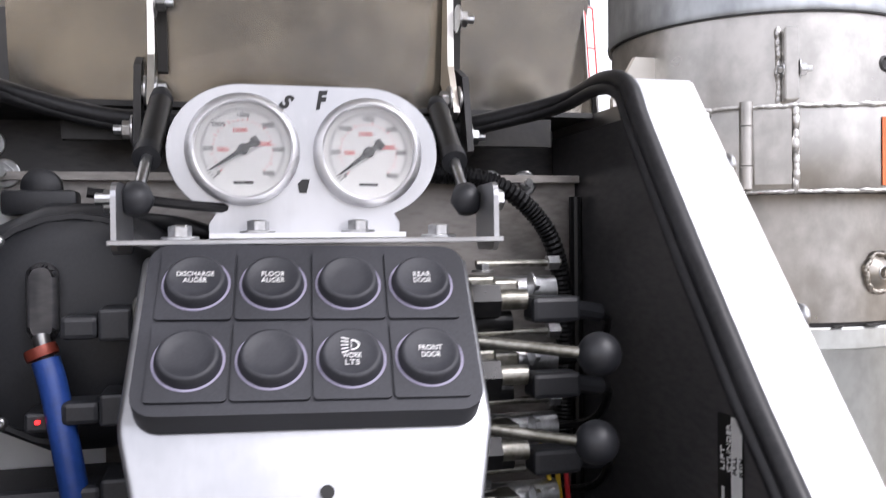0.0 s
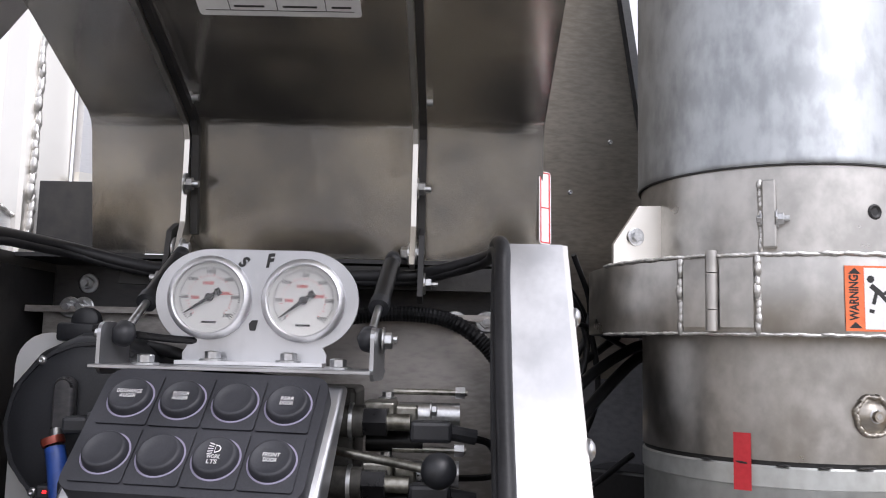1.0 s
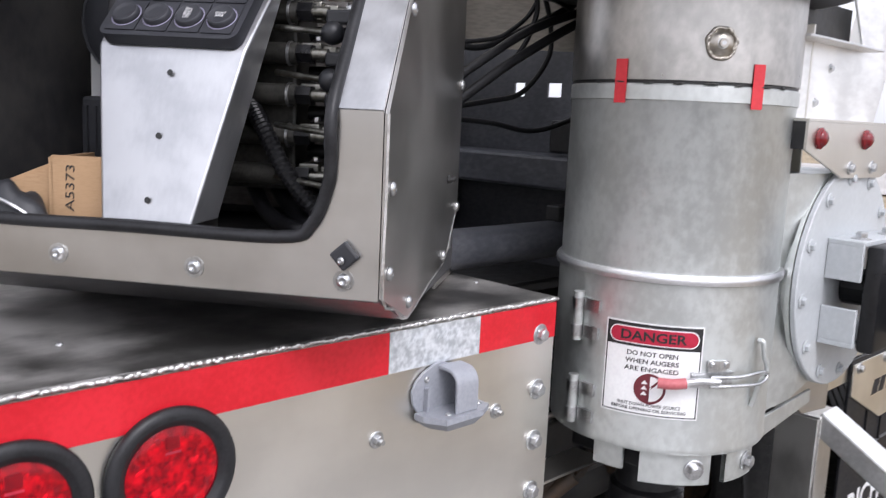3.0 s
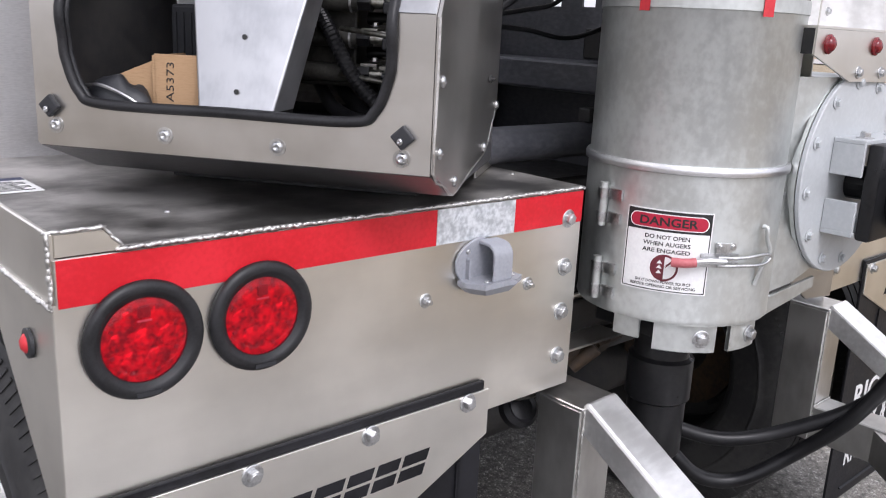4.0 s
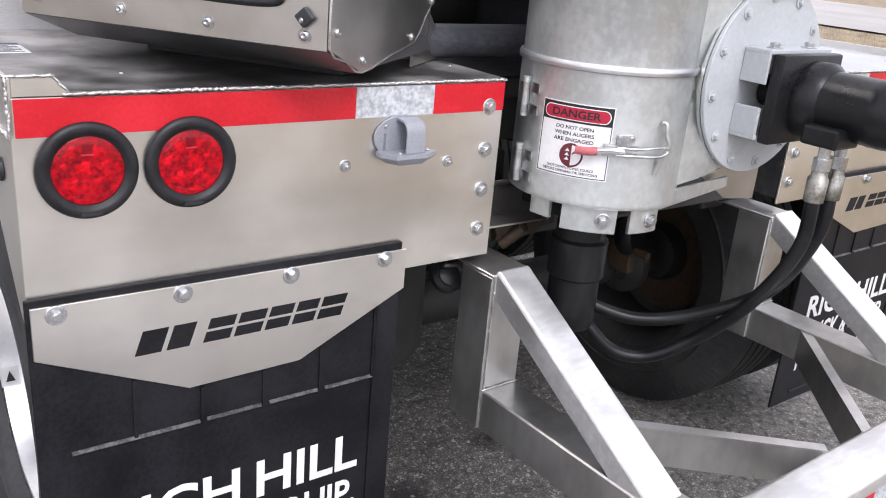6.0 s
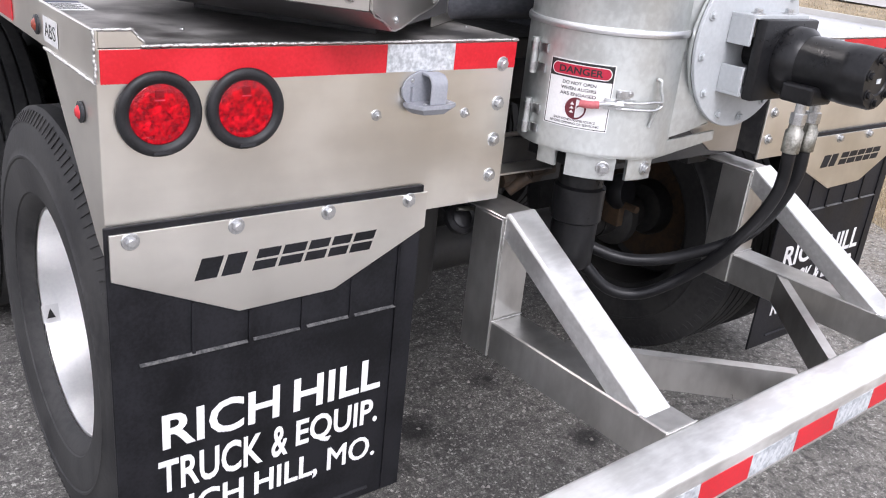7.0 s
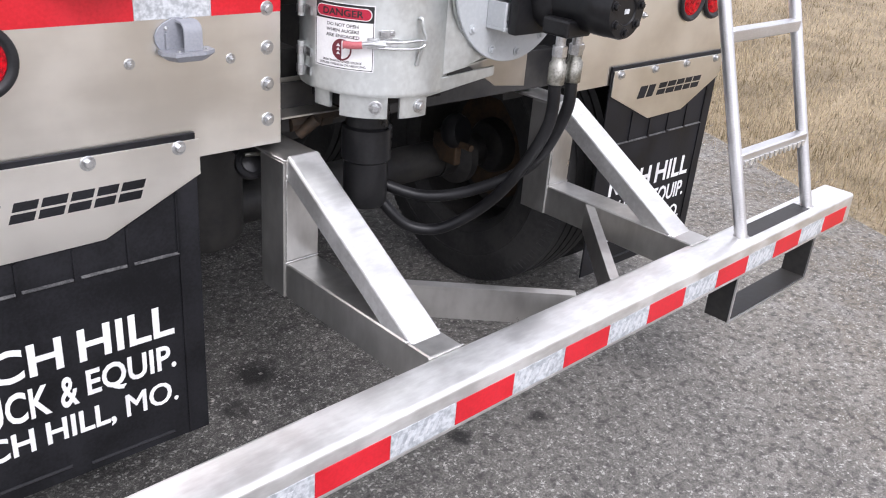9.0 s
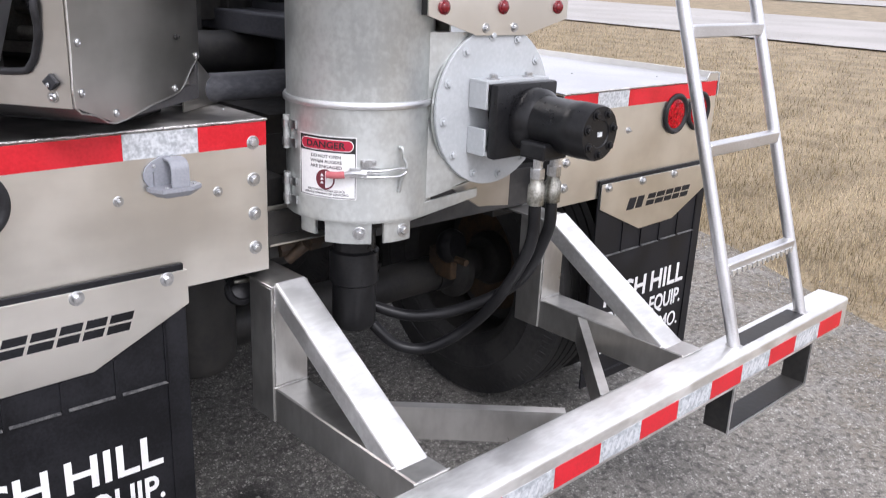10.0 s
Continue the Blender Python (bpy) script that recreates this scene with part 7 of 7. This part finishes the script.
for c in range(4):
    for r in range(2):
        x, y = -0.0572 + 0.0381 * c, -0.0195 + 0.0465 * r
        cell = part("cell", prism(rounded(0.0366, 0.0443, 0.002, 3, x, y), 0.0016, KM @ Matrix.Translation((0, 0, 0.0150))), KEYPAD, pad)
        b = part("button", lathe([(0.0156, 0.0), (0.0154, 0.002), (0.0144, 0.0056), (0.0134, 0.0066), (0.0122, 0.0066), (0.0110, 0.0056), (0.006, 0.0052), (0, 0.0051)], 36, KM @ Matrix.Translation((x, y, 0.0162))), KEYPAD, pad, smooth=50)
        part("halo_ring", lathe([(0.0157, 0), (0.0171, 0), (0.0169, 0.0006), (0.0157, 0.0006)], 40, KM @ Matrix.Translation((x, y, 0.0162)), closed=True), HALO, b, "pale translucent ring")
        for k, txt in enumerate(labels.get((c, r), ())):
            wd = min(0.0023 * len(txt), 0.0182)
            part("lettering", moved(lettering(txt, wd, 0.0030, 0.0002), KM @ Matrix.Translation((x - wd / 2, y + (0.0006 - 0.0040 * k if r == 1 or c == 3 else -0.0032 - 0.0040 * k), 0.0222))), WHITE, b)
        if (c, r) == (2, 0):
            sym = KM @ Matrix.Translation((x, y, 0.0222))
            rays = [moved(strips([(-0.0052, -0.0003, -0.0016, 0.0003)], 0.0002), sym @ Matrix.Translation((0, 0.0014 + 0.0014 * i, 0)) @ Matrix.Rotation(radians(9 * (2 - i)), 4, "Z")) for i in range(5)]
            bowl = [(-0.0004, 0.0010)] + [(-0.0004 + 0.0042 * math.sin(radians(15 * i)), 0.0042 - 0.0032 * math.cos(radians(15 * i))) for i in range(13)] + [(-0.0004, 0.0074)]
            inner = [(p * 0.72 + 0.0002, 0.0042 + (q - 0.0042) * 0.72) for p, q in bowl]
            rim_bm = bmesh.new()
            va, vb_ = [rim_bm.verts.new((p, q, 0.0002)) for p, q in bowl], [rim_bm.verts.new((p, q, 0.0002)) for p, q in inner]
            for i in range(len(va)):
                j = (i + 1) % len(va)
                rim_bm.faces.new((va[i], va[j], vb_[j], vb_[i]))
            part("lamp_symbol", hull(*rays, moved(rim_bm, sym)), WHITE, b)

# ---- inside the cabinet ----
pump = thing("reel_cover", B(-0.24, 0.25, 0.18), "black moulded cover on a white backing plate in the cabinet", "cover")
part("backing_plate", prism(rounded(0.100, 0.282, 0.030, 6, -0.238, 0.190), 0.004, flat_uw(0.294)), WHITE_PAINT, pump)
cover_m = flat_uw(0.289) @ Matrix.Translation((-0.197, 0.254, 0))
part("body", lathe([(0.079, 0.0), (0.079, 0.030), (0.075, 0.044), (0.066, 0.052), (0.050, 0.056), (0.0, 0.059)], 14, cover_m), PLASTIC, pump, smooth=40)
part("step_rib", lathe([(0.066, 0.0), (0.071, 0.0), (0.070, 0.006), (0.067, 0.006)], 14, cover_m @ Matrix.Translation((0, 0, 0.046)), closed=True, sweep=205, start=60), PLASTIC, pump, smooth=40)
part("spout", prism(rounded(0.017, 0.046, 0.0082, 6, -0.213, 0.272), 0.012, flat_uw(0.233), bevel=0.0025), DARK_INTERIOR, pump, "oblong raised boss", smooth=50)
for a in (128, 232):
    bolt(pump, B(-0.197 + 0.068 * math.cos(radians(a)), 0.2375, 0.254 + 0.068 * math.sin(radians(a))), bdir(0, -1, 0), SCREW_S, name="screw")
box_ = thing("relay_box", B(-0.235, 0.24, 0.06), "ribbed black relay box below the moulded cover", "relay box")
part("body", block(-0.262, -0.175, 0.225, 0.288, 0.060, 0.162, 0.005, MB), PLASTIC, box_)
part("ribs", hull(*[block(-0.258 + 0.012 * i, -0.252 + 0.012 * i, 0.221, 0.226, 0.070, 0.150, 0, MB) for i in range(7)]), PLASTIC, box_)
bolt(box_, B(-0.272, 0.2895, 0.136), bdir(0, -1, 0), SCREW_S, name="screw")
lamp_ = thing("indicator_lamp", B(-0.212, 0.21, 0.200), "small lit red indicator beside the blue hose", "indicator")
part("holder", block(-0.219, -0.203, 0.200, 0.232, 0.201, 0.212, 0.002, MB), PLASTIC, lamp_)
part("lamp", block(-0.2130, -0.2104, 0.1985, 0.2002, 0.2060, 0.2082, 0, MB), BEACON, lamp_)
bh = thing("blue_hose", B(-0.182, 0.2, 0.1), "blue coolant hose running down beside the console", "hose")
part("hose", cable([B(-0.2075, 0.203, 0.241), B(-0.203, 0.200, 0.225), B(-0.196, 0.195, 0.19), B(-0.190, 0.195, 0.15), B(-0.186, 0.20, 0.10), B(-0.186, 0.21, 0.04)], 0.0078, 12, 8), BLUE_HOSE, bh, smooth=60)
part("ring_nut", lathe([(0.0055, 0), (0.0088, 0), (0.0092, 0.003), (0.0088, 0.006), (0.0055, 0.006)], 20, axis_pose(B(-0.211, 0.205, 0.248), bdir(0.35, -0.15, -0.9)), closed=True), RED_RUST, bh, "red-brown ring nut", smooth=40)
part("hose_tail", rod(0.0048, B(-0.2115, 0.212, 0.253), B(-0.207, 0.203, 0.239), 12), ZINC, bh, "zinc hose tail", smooth=40)

valve = thing("valve_bank", B(0.02, 0.22, 0.05), "hydraulic control valve bank with solenoid plugs", "valve bank")
part("manifold", block(-0.10, 0.026, 0.215, 0.290, 0.060, 0.292, 0.004, MB), VALVE, valve)
for i in range(5):
    w = 0.272 - 0.047 * i
    sec = part("section", hull(block(0.033, 0.058, 0.206, 0.250, w - 0.011, w + 0.010, 0.002, MB), block(0.058, 0.076, 0.212, 0.236, w - 0.007, w + 0.007, 0.002, MB)), FITTING, valve, "valve section")
    bolt(sec, B(0.052, 0.215, w + 0.0125), bdir(0, 0, 1), BOLT_S)
    port = part("port_body", rod(0.0125, B(-0.045, 0.196, w - 0.004), B(0.036, 0.192, w - 0.004), 20), VALVE, valve, "dark round port body", smooth=40)
    part("port_ring", rod(0.0142, B(0.0245, 0.1925, w - 0.004), B(0.0275, 0.1925, w - 0.004), 24), ZINC, port, "bright ring", smooth=40)
    part("port_nut", rod(0.0115, B(0.036, 0.192, w - 0.004), B(0.054, 0.191, w - 0.004), 6), BLACK, port)
    part("port_stem", rod(0.0065, B(0.054, 0.191, w - 0.004), B(0.072, 0.190, w - 0.004), 16), FITTING, port, smooth=40)
    bolt(sec, B(0.086, 0.218, w + 0.004), bdir(1, 0, 0), BOLT_S)
    part("tie_rod", rod(0.0026, B(0.055, 0.240, w + 0.017), B(0.116, 0.240, w + 0.017), 10), FITTING, valve)
    part("tie_nut", rod(0.0055, B(0.106, 0.240, w + 0.017), B(0.114, 0.240, w + 0.017), 6), ZINC, valve)
    part("spool_cap", rod(0.0105, B(0.060, 0.240, w - 0.002), B(0.110, 0.240, w - 0.002), 18), ZINC, valve, "bright zinc spool cap", smooth=40)
    part("plug", hull(block(0.072, 0.104, 0.176, 0.196, w - 0.018, w - 0.002, 0.003, MB), rod(0.006, B(0.100, 0.186, w - 0.010), B(0.122, 0.190, w - 0.014), 10)), PLASTIC, valve)
    part("coil", rod(0.009, B(0.033, 0.245, w - 0.024), B(0.080, 0.245, w - 0.024), 16), BLACK, valve, smooth=40)
    part("solenoid", hull(block(-0.198, -0.178, 0.188, 0.212, w - 0.019, w - 0.006, 0.003, MB), block(-0.178, -0.160, 0.185, 0.218, w - 0.020, w - 0.002, 0.002, MB)), PLASTIC, valve)
    part("end_body", block(-0.160, -0.100, 0.185, 0.235, w - 0.021, w + 0.004, 0.003, MB), CONNECTOR, valve)
    part("lead", cable([B(0.118, 0.190, w - 0.014), B(0.135, 0.205, w - 0.022), B(0.140, 0.25, w - 0.05), B(0.10, 0.29, w - 0.06)], 0.003, 8, 6), HOSE, valve)
for k, (u, w) in enumerate(((0.095, 0.240), (0.093, 0.190), (0.111, 0.131), (0.109, 0.072))):
    lv = thing("valve_lever", B(0.07, 0.2, w), "steel valve lever with a black ball knob", "lever", "valve levers")
    part("rod", rod(0.0034, B(0.018, 0.168, w + 0.008), B(u - 0.010, 0.134, w + 0.001), 12), FITTING, lv, smooth=40)
    ball = bmesh.new()
    bmesh.ops.create_uvsphere(ball, u_segments=24, v_segments=16, radius=0.0128, matrix=Matrix.Translation(B(u, 0.132, w)))
    part("ball", ball, PLASTIC, lv, smooth=80)
loom = thing("wiring_loom", B(0.1, 0.28, 0.3), "corrugated black wiring loom looping through the cabinet", "cable")
part("conduit", cable([B(-0.01, 0.325, 0.350), B(0.04, 0.338, 0.357), B(0.091, 0.344, 0.354), B(0.125, 0.345, 0.337), B(0.150, 0.345, 0.307), B(0.160, 0.345, 0.268), B(0.163, 0.345, 0.20), B(0.158, 0.345, 0.12), B(0.14, 0.33, 0.03)], 0.0080, 12, 8, rings=0.0032), HOSE, loom)
part("conduit", cable([B(-0.02, 0.19, 0.16), B(0.005, 0.17, 0.13), B(0.035, 0.16, 0.085), B(0.075, 0.15, 0.045), B(0.12, 0.15, 0.012), B(0.15, 0.18, 0.008)], 0.0105, 12, 8, rings=0.005), HOSE, loom)
part("riser", rod(0.0055, B(0.176, 0.352, 0.02), B(0.176, 0.352, 0.340), 12), BLACK, loom)
for k, mat_ in enumerate((YELLOW, YELLOW, RED_DULL)):
    part("wire", cable([B(0.098 + 0.008 * k, 0.235, 0.165), B(0.108 + 0.006 * k, 0.24, 0.13), B(0.114 + 0.005 * k, 0.25, 0.08), B(0.10, 0.26, 0.02)], 0.0018, 6, 6), mat_, loom)
for k in range(4):
    part("hose", cable([B(-0.05 + 0.03 * k, 0.27, 0.06), B(0.0 + 0.03 * k, 0.20, 0.03 + 0.008 * k), B(0.06 + 0.02 * k, 0.16, 0.02), B(0.14, 0.2 + 0.04 * k, 0.03)], 0.010, 10, 8), HOSE, loom, smooth=60)
for k in range(3):
    part("hose", cable([B(-0.16, 0.27, 0.32 - 0.02 * k), B(-0.13, 0.25, 0.315 - 0.02 * k), B(-0.09, 0.26, 0.30 - 0.02 * k), B(-0.03, 0.29, 0.29)], 0.0055, 10, 6), HOSE, loom, smooth=60)
part("wire", cable([B(-0.185, 0.205, 0.335), B(-0.13, 0.215, 0.328), B(-0.08, 0.25, 0.326)], 0.0032, 8, 6), HOSE, loom)
handle = thing("cable_clamp", B(-0.23, 0.28, 0.33), "black plastic cable clamp bolted inside the cabinet", "clamp")
part("body", hull(lathe([(0, 0), (0.012, 0), (0.012, 0.010), (0.008, 0.013), (0, 0.013)], 20, flat_uw(0.285) @ Matrix.Translation((-0.222, 0.342, 0))), block(-0.245, -0.20, 0.270, 0.290, 0.324, 0.340, 0.003, MB)), PLASTIC, handle, smooth=40)
for u, w in ((-0.285, 0.385), (-0.275, 0.357), (-0.262, 0.357), (0.105, 0.352), (0.135, 0.352)):
    bolt(cab, B(u, 0.364 if w < 0.36 else 0.427, w), bdir(0, -1, 0), BOLT_N)
# lever labels on the inner wall
wall_m = MB @ Matrix(((0, 0, -1, UR - 0.0045), (-1, 0, 0, 0.151), (0, 1, 0, 0.121), (0, 0, 0, 1)))
for k, words in enumerate((("LIFT", "CYLINDER", "PULL", "PUSH"), ("", "", "", ""))):
    dr = []
    y0 = 0.038 - 0.038 * k
    for j, wd in enumerate(words):
        if wd:
            dr.append((moved(lettering(wd, 0.0055 * len(wd) * (0.75 if j > 1 else 1), 0.0055, 0.0012), Matrix.Translation((0.0115 + 0.010 * j, 0.008, 0)) @ Matrix.Rotation(radians(90), 4, "Z")), WHITE if j < 2 else INK, "lettering"))
    dr.append((strips([(0.0225, 0.001, 0.0390, 0.059)], 0.0006), WHITE, "white_half")) if k == 0 else None
    dr = dr[::-1]
    if k == 1:
        dr = [(strips([(0.0225, 0.001, 0.0390, 0.059)], 0.0006), WHITE, "white_half"), (strips([(0.006, 0.008, 0.011, 0.05), (0.014, 0.008, 0.019, 0.04)], 0.0002), WHITE, "print_bars")]
    sticker("lever_label", 0.040, 0.060, wall_m @ Matrix.Translation((0, y0, 0)) @ Matrix.Scale(0.66, 4), dr, "black and white lever label on the cabinet wall", INK)

carton = thing("cardboard_carton", B(-0.225, 0.09, 0.002), "torn open brown cardboard carton on the cabinet floor", "carton")
cm = MB @ Matrix.Translation((-0.190, 0.058, 0.0025)) @ Matrix.Rotation(radians(8), 4, "Z")
part("front_panel", block(-0.002, 0.062, 0.0, 0.004, 0, 0.095, 0, cm), CARD, carton)
part("side_panel", block(-0.005, -0.001, 0.0, 0.105, 0, 0.093, 0, cm), CARD, carton)
part("back_panel", block(-0.075, 0.062, 0.103, 0.107, 0, 0.070, 0, cm), CARD, carton)
part("flap", prism([(-0.006, 0.0), (-0.068, 0.012), (-0.064, 0.066), (-0.006, 0.092)], 0.003, cm @ Matrix.Rotation(radians(-14), 4, "X") @ flat_xz(0.006)), CARD, carton)
part("torn_edge", prism([(-0.066, 0.012), (-0.074, 0.050), (-0.064, 0.068), (-0.054, 0.054), (-0.042, 0.058), (-0.047, 0.036), (-0.058, 0.022)], 0.003, cm @ Matrix.Rotation(radians(-24), 4, "X") @ flat_xz(0.002)), CARD, carton)
part("marker_writing", moved(lettering("A5373", 0.050, 0.0098, 0.0003), cm @ flat_xz(-0.0002) @ Matrix.Translation((0.022, 0.035, 0)) @ Matrix.Rotation(radians(88), 4, "Z")), INK, carton)
pouch = thing("tool_pouch", B(-0.23, 0.045, 0.003), "dark rolled tool pouch lying beside the carton", "pouch")
pb = bmesh.new()
bmesh.ops.create_uvsphere(pb, u_segments=20, v_segments=12, radius=1, matrix=Matrix.Translation((-0.226, 0.036, 0.033)) @ Matrix.Rotation(radians(20), 4, "Y") @ Matrix.Diagonal((0.048, 0.024, 0.030, 1)))
for v in pb.verts:
    v.co += Vector((0, 0.004, 0.012)) * noise.noise(v.co * 55)
part("body", moved(pb, MB), PLASTIC, pouch, smooth=80)
part("zip", cable([B(-0.265, 0.018, 0.056), B(-0.24, 0.012, 0.058), B(-0.21, 0.012, 0.048), B(-0.188, 0.018, 0.034)], 0.0022, 6, 6), ZINC, pouch)
